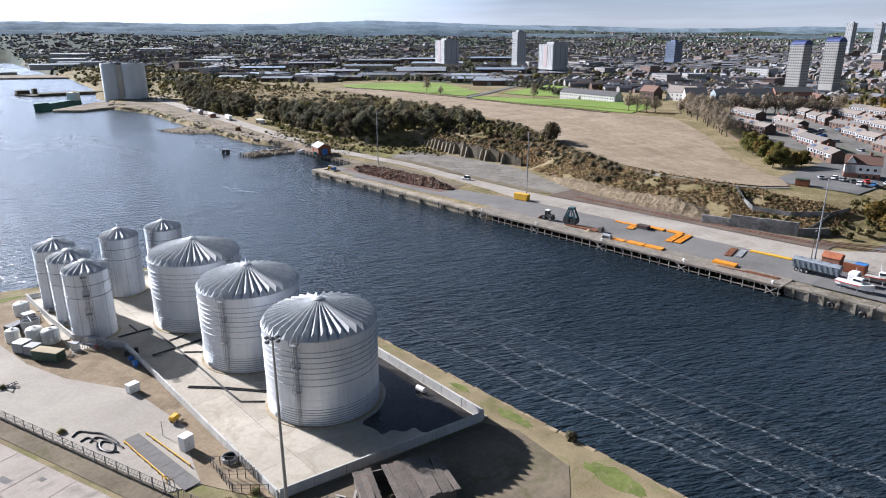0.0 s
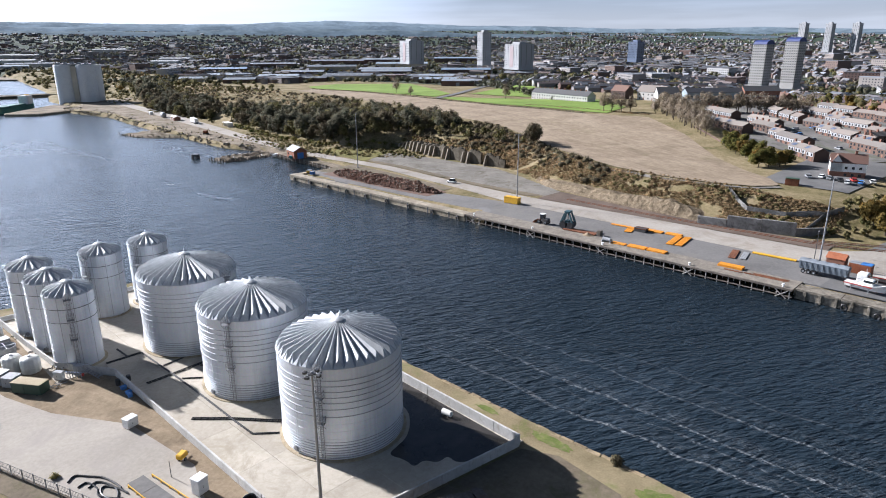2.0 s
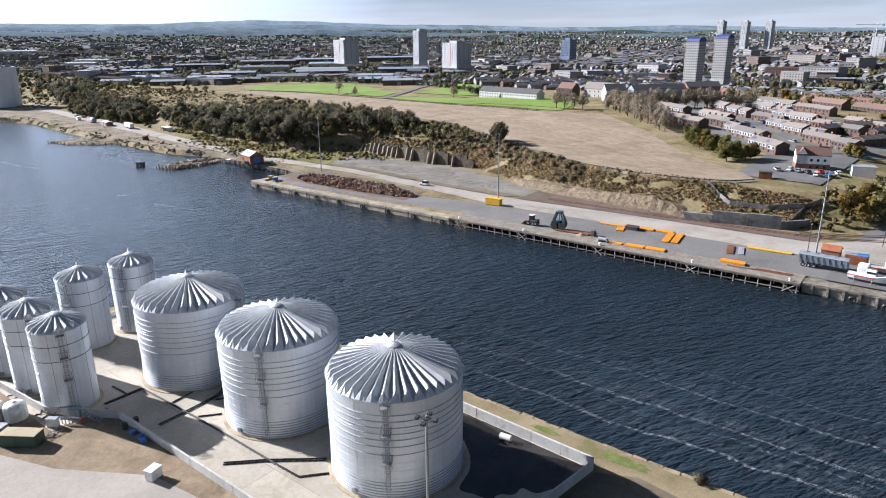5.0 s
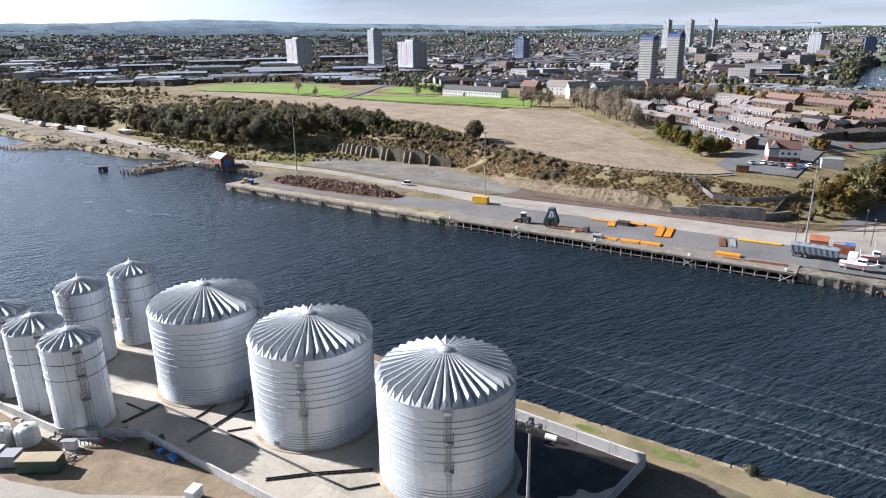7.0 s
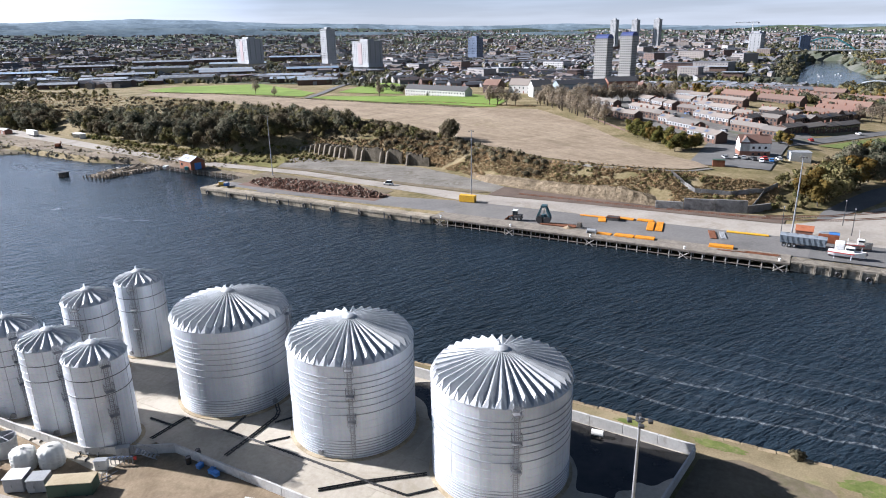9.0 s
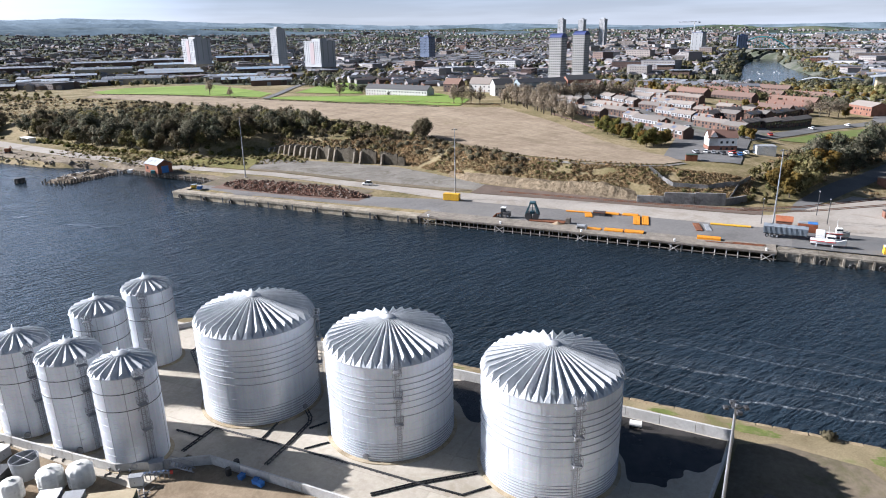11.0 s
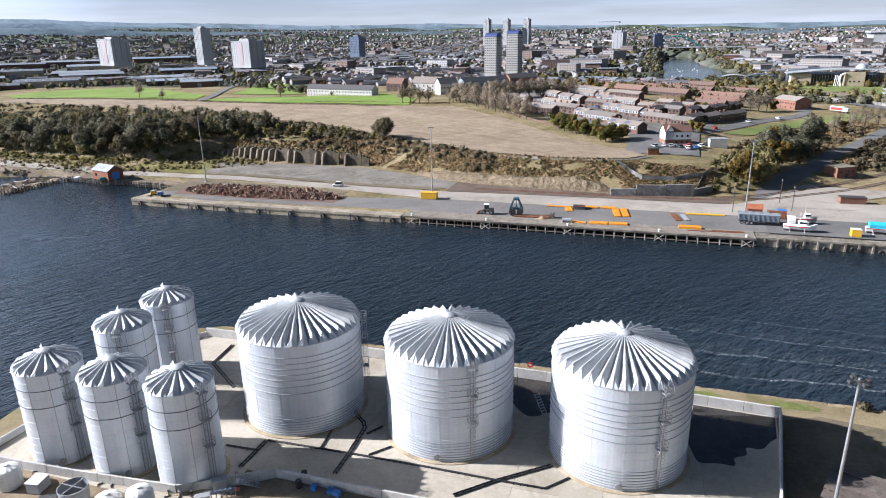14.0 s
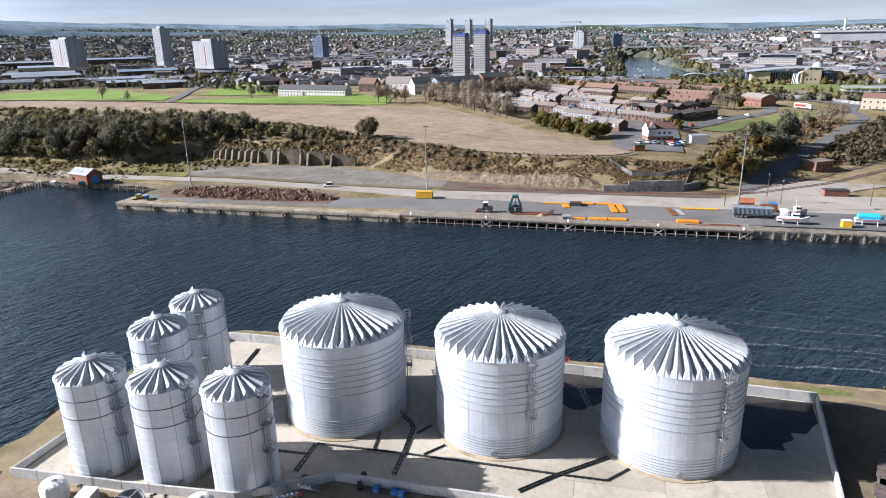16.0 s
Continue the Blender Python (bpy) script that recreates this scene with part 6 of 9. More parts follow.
def public_house():
    t = thing("public_house", "white two-storey house with brick base, gables and a brown roof", "house", 284.5, 79.5, height(288, 73), -72)
    t.matrix_basis = t.matrix_basis @ Matrix.Diagonal((0.86, 0.86, 0.9, 1))
    part("wall", Geo().house(0, 14, 0, 9, -1.5, 6.4, 3.2), WHITEPAINT, t)
    part("brick_base", Geo().box(-0.06, 14.06, -0.06, 9.06, -1.5, 2.4), BRICK, t)
    part("roof", Geo().gable(0, 14, 0, 9, 6.4, 3.2, 0.4, 0.25), ROOF_TILE, t)
    wing = part("front_gable", Geo().house(-1.2, 4.2, 0, 4.4, 0, 6.4, 3.0), WHITEPAINT, t, at=pose(0.2, 4.2, 0, 0, 0, -90))
    part("wing_roof", Geo().gable(-1.2, 4.2, 0, 4.4, 6.4, 3.0, 0.3, 0.2), ROOF_TILE, wing)
    part("chimney", Geo().chamfer(9.2, 10.2, 4.0, 5.0, 8.6, 11.2, 0.06), BRICK, t)
    for x in (6.2, 9.0, 11.8):
        part("window", pane_front, None, t, at=pose(x, -0.05, 3.6))
        part("window", pane_front, None, t, at=pose(x, -0.1, 0.6))
    for y in (1.2, 3.2):
        part("window", pane_front, None, wing, at=pose(-1.22, y, 3.8, 0, 0, -90))
    part("door", door_front, None, t, at=pose(7.6, -0.08, 0.05))
    out = thing("outbuilding", "flat-roofed white store beside the white house", "shed", 287, 60, height(287, 60), -75)
    part("wall", Geo().chamfer(0, 8, 0, 6, -1, 3.4, 0.05), WHITEPAINT, out)
    part("roof", Geo().chamfer(-0.2, 8.2, -0.2, 6.2, 3.4, 3.65, 0.05), GREYPAINT, out)
    box = thing("hut", "small rusty-brown cabin at the corner of the field", "hut", 255, 86.5, height(256, 87), -80)
    part("wall", Geo().chamfer(0, 4.5, 0, 2.4, -0.2, 2.5, 0.05), RUST, box)
    part("roof", Geo().chamfer(-0.1, 4.6, -0.1, 2.5, 2.5, 2.65, 0.04), GREENPAINT, box)


public_house()


def weld(g):
    """Joins corners that coincide, so that a strip of faces is one piece."""
    seen, index, out = {}, [], Geo()
    for p in g.v:
        k = tuple(round(c, 3) for c in p)
        if k not in seen:
            seen[k] = len(out.v)
            out.v.append(p)
        index.append(seen[k])
    out.f = [tuple(index[i] for i in f) for f in g.f]
    out.m = list(g.m)
    return out


def tower(x, y, z, w, dep, storeys, rz, wall, cap, label, cols=6, sides=3, group="", crown=0.0):
    """A block of flats with single windows on the faces that are seen."""
    t = thing("apartment_tower", label, "tower block", x, y, z, rz, group)
    h = storeys * 2.8
    part("wall", Geo().chamfer(-w / 2, w / 2, -dep / 2, dep / 2, -6, h, 0.15), wall, t)
    for s in range(storeys):
        part("floor_band", Geo().box(-w / 2 - 0.12, w / 2 + 0.12, -dep / 2 - 0.12, dep / 2 + 0.12, s * 2.8 - 0.16, s * 2.8 + 0.16), wall, t)
    for s in range(storeys):
        for c in range(cols):
            part("window", pane_tall, None, t, at=pose(-w / 2 + w * (c + 0.5) / cols, -dep / 2, s * 2.8 + 0.8))
        for c in range(sides):
            part("window", pane_tall, None, t, at=pose(-w / 2, -dep / 2 + dep * (c + 0.5) / sides, s * 2.8 + 0.8, 0, 0, -90))
    if wall is PANEL_WHITE and dep > 30:
        part("stair_bay", Geo().chamfer(-w / 2 - 0.5, -w / 2 + 1, -dep * 0.12, dep * 0.12, -2, h - 2.6, 0.1), PINK, t, "dull pink panelled bay")
    roof = part("roof", Geo().chamfer(-w / 2 - 0.3, w / 2 + 0.3, -dep / 2 - 0.3, dep / 2 + 0.3, h, h + 0.7, 0.1), cap, t)
    if crown:
        g = Geo()
        n = 12
        pts = [(-w / 2 + w * i / n, crown * math.sin(math.pi * i / n) ** 0.6) for i in range(n + 1)]
        for (ax, az), (bx, bz) in zip(pts, pts[1:]):
            g.add([(ax, -dep / 2, h + 0.7), (bx, -dep / 2, h + 0.7), (bx, -dep / 2, h + 0.7 + bz), (ax, -dep / 2, h + 0.7 + az), (ax, dep / 2, h + 0.7), (bx, dep / 2, h + 0.7), (bx, dep / 2, h + 0.7 + bz), (ax, dep / 2, h + 0.7 + az)],
                  [(0, 1, 2, 3), (7, 6, 5, 4), (3, 2, 6, 7)])
        part("curved_roof", weld(g), cap, roof)
    else:
        part("plant_room", Geo().chamfer(-w * 0.22, w * 0.22, -dep * 0.25, dep * 0.25, h + 0.7, h + 3.6, 0.1), wall, roof)
    return t


tower(757, 272, 18, 13.5, 16, 15, -15, PANEL_GREY, BLUEROOF, "pale grey tower block with a curved blue roof", 4, 6, "twin tower blocks", 4.0)
tower(815, 258, 18, 13.5, 16, 16, -15, PANEL_GREY, BLUEROOF, "pale grey tower block with a curved blue roof", 4, 6, "twin tower blocks", 4.0)
tower(842, 910, 34, 28, 48, 12, -22, PANEL_WHITE, PANEL_WHITE, "broad pale slab block of flats", 3, 9, "slab blocks")
tower(878, 768, 33, 17, 19, 17, -20, PANEL_WHITE, GREYPAINT, "slim pale tower block", 4, 5, "slab blocks")
tower(830, 656, 30, 26, 44, 11, -22, PANEL_WHITE, PANEL_WHITE, "broad pale slab block of flats with a flat roof", 3, 9, "slab blocks")
for x, y in ((1660, 500), (1735, 466), (1745, 414)):
    tower(x, y, 46, 13, 16, 20, -20, PANEL_WHITE, GREYPAINT, "distant white tower block", 2, 4, "distant tower blocks")
tower(1110, 610, 36, 16, 24, 10, -20, BLUEGREY, BLUEROOF, "dark blue-grey office block", 4, 7, "offices")
tower(1500, 166, 20, 20, 24, 16, -20, PANEL_WHITE, BLUEROOF, "white and dark tower under construction", 5, 3, "offices")
tower(1830, 85, 32, 22, 16, 9, -80, BLUEGREY, BLUEROOF, "small violet-blue block beside the bridge", 4, 3, "offices")
crane = thing("tower_crane", "distant white tower crane over the new tower", "crane", 1512, 178, 60)
part("mast", Geo().box(-0.8, 0.8, -0.8, 0.8, -40, 28), WHITEPAINT, crane)
part("jib", Geo().box(-12, 34, -0.6, 0.6, 26, 27.4), WHITEPAINT, crane, at=pose(0, 0, 0, 0, 0, 100))
part("counterweight", Geo().chamfer(-12, -8, -1.2, 1.2, 24, 26, 0.1), GREYPAINT, crane, at=pose(0, 0, 0, 0, 0, 100))


def shed_block(x, y, w, d, h, rz, wall, roof, label, group, bays=1, pitch=2.2):
    z = height(x, y)
    t = thing("industrial_shed", label, "warehouse", x, y, z, rz, group)
    for b in range(bays):
        y0 = -d / 2 + d * b / bays
        part("wall", Geo().house(-w / 2, w / 2, y0 + 0.02, y0 + d / bays - 0.02, -2, h, pitch), wall, t)
        roof_ob = part("roof", Geo().gable(-w / 2, w / 2, y0, y0 + d / bays, h, pitch, 0.25, 0.2), roof, t)
        for k in range(int(w / 9)):
            a = math.degrees(math.atan2(pitch, d / bays / 2))
            part("rooflight", Geo().box(-0.8, 0.8, 1.0, d / bays / 2 - 1.0, 0.2, 0.28), PANEL_WHITE, roof_ob, at=pose(-w / 2 + 5 + k * 9, y0, h, a, 0, 0))
    part("loading_door", Geo().box(-2.2, 2.2, -d / 2 - 0.1, -d / 2 + 0.05, 0, 4.2), GREYPAINT, t)
    return t


for x, y, w, d, h, rz, b in ((610, 800, 70, 34, 7, -48, 2), (655, 740, 60, 30, 6, -48, 1), (770, 900, 90, 40, 8, -46, 2), (823, 760, 80, 34, 8, -46, 2), (720, 840, 80, 40, 8, -44, 2), (690, 690, 60, 26, 6, -50, 1), (640, 640, 56, 22, 5, -52, 1),
                               (605, 575, 40, 18, 6, -52, 1), (810, 640, 44, 22, 6, -50, 1), (900, 1000, 100, 50, 9, -44, 2), (760, 1040, 90, 44, 8, -40, 2), (640, 960, 70, 36, 7, -40, 1), (560, 905, 60, 30, 6, -42, 1), (520, 990, 60, 30, 6, -40, 1),
                               (1000, 1150, 120, 50, 9, -44, 2), (880, 1180, 110, 50, 9, -40, 2), (740, 1210, 90, 44, 8, -36, 1), (600, 1150, 80, 40, 7, -34, 1), (480, 880, 44, 22, 5, -40, 1), (450, 960, 40, 20, 5, -38, 1), (560, 820, 44, 22, 5, -46, 1), (1150, 1080, 110, 50, 9, -46, 2)):
    shed_block(x, y, w, d, h, rz, BRICK_BROWN if rng.random() < 0.6 else PALE_BRICK, ROOF_METAL, "low industrial shed with a pale blue-grey metal roof", "industrial estate", b)
shed_block(364, 1640, 95, 30, 9, -10, RENDER_WHITE, ROOF_METAL, "long pale dock warehouse across the basin", "dock sheds")
shed_block(270, 1660, 50, 24, 12, -10, PALE_BRICK, ROOF_METAL, "tall pale dock store across the basin", "dock sheds")
shed_block(430, 1700, 90, 30, 8, -10, RENDER_WHITE, ROOF_METAL, "long dock shed with a white roof", "dock sheds")
for x, y, w in ((466, 1925, 90), (560, 2290, 120), (760, 2120, 100), (700, 1560, 70), (640, 1480, 60)):
    shed_block(x, y, w, 34, 9, -44, RENDER_WHITE, PANEL_WHITE, "long low warehouse with a white roof", "dock sheds")

# upstream: campus, offices, stadium, bridge
def campus_block(x, y, w, d, h, rz, wall, label, sweep=3.0):
    t = thing("campus_building", label, "building", x, y, height(x, y), rz, "campus")
    part("wall", Geo().chamfer(-w / 2, w / 2, -d / 2, d / 2, -3, h, 0.15), wall, t)
    g = Geo()
    n = 10
    for i in range(n):
        a, b = i / n, (i + 1) / n
        za, zb = h + sweep * a * a, h + sweep * b * b
        xa, xb = -w / 2 - 2 + (w + 4) * a, -w / 2 - 2 + (w + 4) * b
        y0, y1 = -d / 2 - 2, d / 2 + 2
        g.add([(xa, y0, za), (xb, y0, zb), (xb, y1, zb), (xa, y1, za), (xa, y0, za + 0.6), (xb, y0, zb + 0.6), (xb, y1, zb + 0.6), (xa, y1, za + 0.6)],
              [(3, 2, 1, 0), (4, 5, 6, 7), (0, 1, 5, 4), (2, 3, 7, 6)])
    part("swept_roof", weld(g), ROOF_METAL, t)
    for i in range(0 if wall is PALE_BRICK else int(w / 4)):
        for s in range(max(1, int(h / 4))):
            part("window", pane_tall, None, t, at=pose(-w / 2 + 2 + i * 4, -d / 2, 1.0 + s * 4))
    return t


PALESHEET = surface("pale_metal_roofing", (0.33, 0.35, 0.36), (0.46, 0.48, 0.49), 0.05, 0.6, 0.5, 0.1, 0.4, 0.1)
DARKSHEET = surface("dark_blue_metal_roofing", (0.06, 0.075, 0.10), (0.11, 0.13, 0.16), 0.05, 0.6, 0.45, 0.1, 0.4, 0.1)
WARMSTONE = surface("warm_sandstone_cladding", (0.33, 0.27, 0.185), (0.43, 0.36, 0.255), 0.1, 1.2, 0.9, 0, 0.2, 0.2)


def vault(x0, x1, y0, y1, z, rise, thick=0.5, skew=0.0, n=14):
    """A thin arched roof that bends along x; skew lifts its far end."""
    g = Geo()
    pts = [(x0 + (x1 - x0) * i / n, z + rise * math.sin(math.pi * i / n) + skew * (i / n) ** 2) for i in range(n + 1)]
    for (ax, az), (bx, bz) in zip(pts, pts[1:]):
        g.add([(ax, y0, az), (bx, y0, bz), (bx, y1, bz), (ax, y1, az), (ax, y0, az + thick), (bx, y0, bz + thick), (bx, y1, bz + thick), (ax, y1, az + thick)], [(3, 2, 1, 0), (4, 5, 6, 7), (0, 1, 5, 4), (2, 3, 7, 6)])
    g.add([(x0, y0, pts[0][1]), (x0, y1, pts[0][1]), (x0, y1, pts[0][1] + thick), (x0, y0, pts[0][1] + thick)], [(0, 3, 2, 1)])
    g.add([(x1, y0, pts[-1][1]), (x1, y1, pts[-1][1]), (x1, y1, pts[-1][1] + thick), (x1, y0, pts[-1][1] + thick)], [(0, 1, 2, 3)])
    return weld(g)


def glazed_wall(x0, x1, y, z0, z1, parent, bay=2.6):
    """Dark glass between pale mullions on a front face."""
    k = max(1, round((x1 - x0) / bay))
    for i in range(k):
        a, b = x0 + (x1 - x0) * i / k, x0 + (x1 - x0) * (i + 1) / k
        part("window", Geo().box(a + 0.15, b - 0.15, y - 0.12, y + 0.02, z0, z1), GLASS, parent)
        part("mullion", Geo().box(b - 0.12, b + 0.12, y - 0.3, y, z0, z1), PALESHEET, parent)


def campus():
    """The main campus building: two stone blocks, a glazed link, a round end and one long swept roof."""
    t = thing("campus_building", "sandstone and glass campus building under a long swept pale roof", "building", 764, -93, height(764, -93), -93, "campus")
    part("wall", Geo().chamfer(-41, -22, -9, 9, -3, 12.5, 0.2), WARMSTONE, t, "plain sandstone block")
    part("wall", Geo().chamfer(8, 26, -14, 6, -3, 14.0, 0.2), WARMSTONE, t, "sandstone block with small windows")
    link = part("link", Geo().box(-22, 8, -4, 10, -3, 12.0), BLUEGREY, t)
    glazed_wall(-21.5, 7.5, -4, 0.4, 11.4, link)
    end = part("round_end", Geo().lathe([(13, -3), (13, 12.5)], 28, c=(33, 2)), BLUEGREY, t)
    for k in range(14):
        a = radians(190 + k * 12)
        part("window", Geo().box(13.0, 13.12, -1.1, 1.1, 0.8, 11.6), GLASS, end, at=pose(33, 2, 0, 0, 0, math.degrees(a)))
    for k in range(3):
        part("window", Geo().box(12 + k * 4, 13.6 + k * 4, -14.1, -13.98, 4.0, 5.6), GLASS, t)
    part("portal", Geo().chain([(5, -15, 0), (3.4, -15, 6), (4, -15, 11), (7.5, -15, 13)], 1.0, 8), WHITEPAINT, t, "white curved portal")
    for k in range(4):
        part("portal_rib", Geo().tube((-1 + k * 1.6, -12, 0), (-0.2 + k * 1.4, -12, 11), 0.35, 6), WHITEPAINT, t)
    part("swept_roof", vault(-46, 50, -12, 14, 12.4, 3.4, 0.6, 2.6, 24), PALESHEET, t)
    part("dome", Geo().lathe([(6, 15), (5.6, 18), (4, 20.4), (2, 21.6), (0.01, 22)], 20, c=(26, 8)), PALESHEET, t, "pale roof dome", True)


campus()
for x, y, w, d, h, rise, sheetmat, wall, lab in ((838, -92, 62, 22, 9, 5.0, DARKSHEET, BLUEGREY, "long glazed campus range with a dark arched roof"), (850, -36, 30, 16, 5, 3.0, DARKSHEET, RENDER_WHITE, "low white campus hall with a dark arched roof"), (872, -8, 26, 15, 4.5, 2.6, PALESHEET, RENDER_WHITE, "low campus hall by the river with a pale arched roof"), (1258, -184, 56, 20, 11, 2.0, PALESHEET, BLUEGREY, "pale glazed office building with a curved roof")):
    t = thing("campus_building", lab, "building", x, y, height(x, y), -95, "campus")
    body = part("wall", Geo().chamfer(-w / 2, w / 2, -d / 2, d / 2, -3, h, 0.15), wall, t)
    glazed_wall(-w / 2 + 1, w / 2 - 1, -d / 2, 0.5, h - 0.8, body, 3.6)
    part("arched_roof", vault(-w / 2 - 2, w / 2 + 2, -d / 2 - 2, d / 2 + 1, h, rise, 0.5), sheetmat, t)
flats = thing("apartment_block", "red brick and white apartment block on the river bank", "flats", 1274, -49, height(1274, -49), -95, "campus")
part("wall", Geo().chamfer(-20, 6, -9, 9, -3, 13, 0.2), BRICK, flats)
part("wall", Geo().chamfer(6.1, 22, -7, 9, -3, 21, 0.2), RENDER_WHITE, flats, "white rendered stair wing")
part("roof", Geo().chamfer(-20.5, 6.5, -9.5, 9.5, 13, 14.2, 0.2), PANEL_WHITE, flats)
part("roof", Geo().chamfer(5.8, 22.4, -7.4, 9.4, 21, 21.8, 0.2), PANEL_WHITE, flats)
for s in range(4):
    for k in range(7):
        part("window", pane_tall, None, flats, at=pose(-18 + k * 3.6, -9, 1.2 + s * 3.0))
track_wall = thing("cutting_wall", "dark stone wall along the railway cutting", "wall", kind="structure")
for (ax, ay), (bx, by) in (((735, 8), (680, -30)), ((680, -30), (640, -62)), ((640, -62), (600, -92)), ((600, -92), (560, -120))):
    d = math.dist((ax, ay), (bx, by))
    part("wall_panel", Geo().chamfer(0, d - 0.05, -0.4, 0.4, -2, 3.4, 0.1), RUIN, track_wall, at=pose(ax, ay, min(height(ax, ay), height(bx, by)), 0, 0, math.degrees(math.atan2(by - ay, bx - ax))))
park = thing("car_park", "open-sided car park with white decks", "car park", 590, -118, height(590, -118), -100)
for s in range(3):
    part("deck", Geo().chamfer(-26, 26, -9, 9, 3.0 * s + 2.6, 3.0 * s + 3.1, 0.08), PANEL_WHITE, park)
    for k in range(9):
        part("column", Geo().box(-25.6 + k * 6.4 - 0.25, -25.6 + k * 6.4 + 0.25, -8.8, -8.3, 3.0 * s, 3.0 * s + 2.6), PANEL_WHITE, park)
stad = thing("stadium", "distant white stadium with a latticed roof", "stadium", 2165, -600, 24, -100)
part("stand", Geo().chamfer(-115, 115, -80, 80, -10, 26, 3.0), PANEL_WHITE, stad)
part("roof", Geo().chamfer(-122, 122, -84, 84, 26, 33, 2.0), PANEL_WHITE, stad)
for k in range(16):
    x = -116 + k * 15.5
    part("truss", Geo().tube((x, -84, 33), (x + 7.7, -84, 42), 0.7, 4).tube((x + 7.7, -84, 42), (x + 15.5, -84, 33), 0.7, 4), WHITEPAINT, stad)
part("light_column", Geo().tube((-40, 60, 20), (-40, 60, 66), 3.0, 8), WHITEPAINT, stad)
brg = thing("bridge", "distant flat road bridge over the river", "bridge", 1830, 40, 0, 88, kind="structure")
part("deck", Geo().chamfer(-160, 160, -6, 6, 24, 27, 0.3), GREYPAINT, brg)
for side in (-5.5, 5.5):
    rib = [(-62 + 124 * i / 20, side, 25 + 29 * math.sin(math.pi * i / 20)) for i in range(21)]
    part("arch_rib", Geo().chain(rib, 1.3, 6), TEALPAINT, brg, "green steel arch")
    for i in range(2, 19):
        part("hanger", Geo().tube((rib[i][0], side, 26), rib[i], 0.35, 4), TEALPAINT, brg)
for k in (-62, 62):
    part("pier", Geo().chamfer(k - 3, k + 3, -5, 5, -4, 24, 0.3), QUAYWALL, brg)

# downstream: white silos, ship, sheds
CREAM = surface("cream_render", (0.52, 0.47, 0.38), (0.64, 0.59, 0.50), 0.1, 1.0, 0.85)
ws = thing("grain_silo", "tall cluster of white concrete silos beside the dock", "silo", 243, 800, 3.6, -34)
for k, (cx, cy) in enumerate(((-12.5, 0), (-7.5, 13), (9.5, 0), (12.5, 13))):
    part("silo_cell", Geo().lathe([(9.1, -2), (9.2, 38), (8.6, 39), (0, 39.2)], 40), WHITEPAINT, ws, "", True, at=pose(cx, cy, 0))
part("stair_tower", Geo().chamfer(-4.0, 1.2, -5.0, 3.0, -1, 37.5, 0.2), CREAM, ws)
part("roof_deck", Geo().chamfer(-19, 17, -5, 17, 39.2, 40.0, 0.2), PANEL_WHITE, ws)
for k in range(6):
    part("roof_plant", Geo().chamfer(-19 + k * 7, -15.5 + k * 7, 0, 3.5, 40.0, 41.4 + (k % 3) * 0.4, 0.1), GREYPAINT, ws)
SHIPGREEN = paint("sea_green_paint", (0.04, 0.17, 0.13), 0.55)
ship = thing("ship", "green-hulled coaster moored at the old quay", "ship", 166, 757, 0, -132)
ship.matrix_basis = ship.matrix_basis @ Matrix.Diagonal((1.12, 1.1, 1.0, 1))
hull = [(-32, 0), (-30, 4.4), (-20, 5.4), (22, 5.4), (32, 3.0), (38, 0), (32, -3.0), (22, -5.4), (-20, -5.4), (-30, -4.4)]
part("hull", Geo().prism(hull, -1, 6.4), SHIPGREEN, ship)
part("bow_bulwark", Geo().prism([(24, 5.2), (32, 3.0), (38.6, 0), (32, -3.0), (24, -5.2)], 6.4, 9.0), SHIPGREEN, ship)
part("hatch_cover", Geo().chamfer(-18, 22, -4, 4, 6.4, 7.6, 0.2), SHIPGREEN, ship)
part("wheelhouse", Geo().chamfer(-30, -21, -4.2, 4.2, 6.4, 14.5, 0.3), WHITEPAINT, ship)
part("funnel", Geo().chamfer(-30, -27.5, -1.4, 1.4, 12.5, 15.5, 0.2), YELLOW, ship)
quayspit = thing("dock_quay", "low stone quay with rubble edges beside the moored ship", "quay", kind="structure")
part("quay_body", Geo().prism([(151, 717), (149, 708), (171, 689), (205, 706), (224, 742), (212, 784), (204, 777)], -4, 3.3), QUAYWALL, quayspit)
part("quay_top", Geo().prism([(152.5, 716.5), (150.6, 709), (171, 691), (204, 707.5), (222, 742), (211.5, 781), (204.6, 775)], 3.3, 3.5), SHOREDIRT, quayspit)
spit = thing("old_pier", "low ruined stone pier off the dock entrance", "pier", kind="structure")
part("pier_body", Geo().prism([(171, 972), (178, 944), (258, 935), (290, 945), (290, 985), (182, 998)], -4, 3.0), RUIN, spit)
part("roundhead", Geo().lathe([(9, -4), (9, 3.4), (0, 3.6)], 20), RUIN, spit, at=pose(177, 985, 0))
part("pier_ruin", Geo().chamfer(170, 184, 978, 992, 3.0, 7.5, 0.5).chamfer(186, 191, 970, 980, 3.0, 9.5, 0.3), RUIN, spit)
part("parapet", Geo().chamfer(186, 286, 941, 944, 3.0, 4.6, 0.2), RUIN, spit)
basin = thing("dock_quay", "long dark dock quay across the basin", "quay", kind="structure")
part("quay_body", Geo().prism([(140, 1520), (234, 1472), (358, 1402), (420, 1470), (330, 1600), (150, 1640)], -4, 3.6), RUIN, basin)
part("quay_top", Geo().prism([(143, 1522), (235, 1476), (357, 1407), (416, 1471), (328, 1597), (152, 1636)], 3.6, 3.8), SHOREDIRT, basin)


# ---- things on the far quay ----
GROUND_Q = 3.93


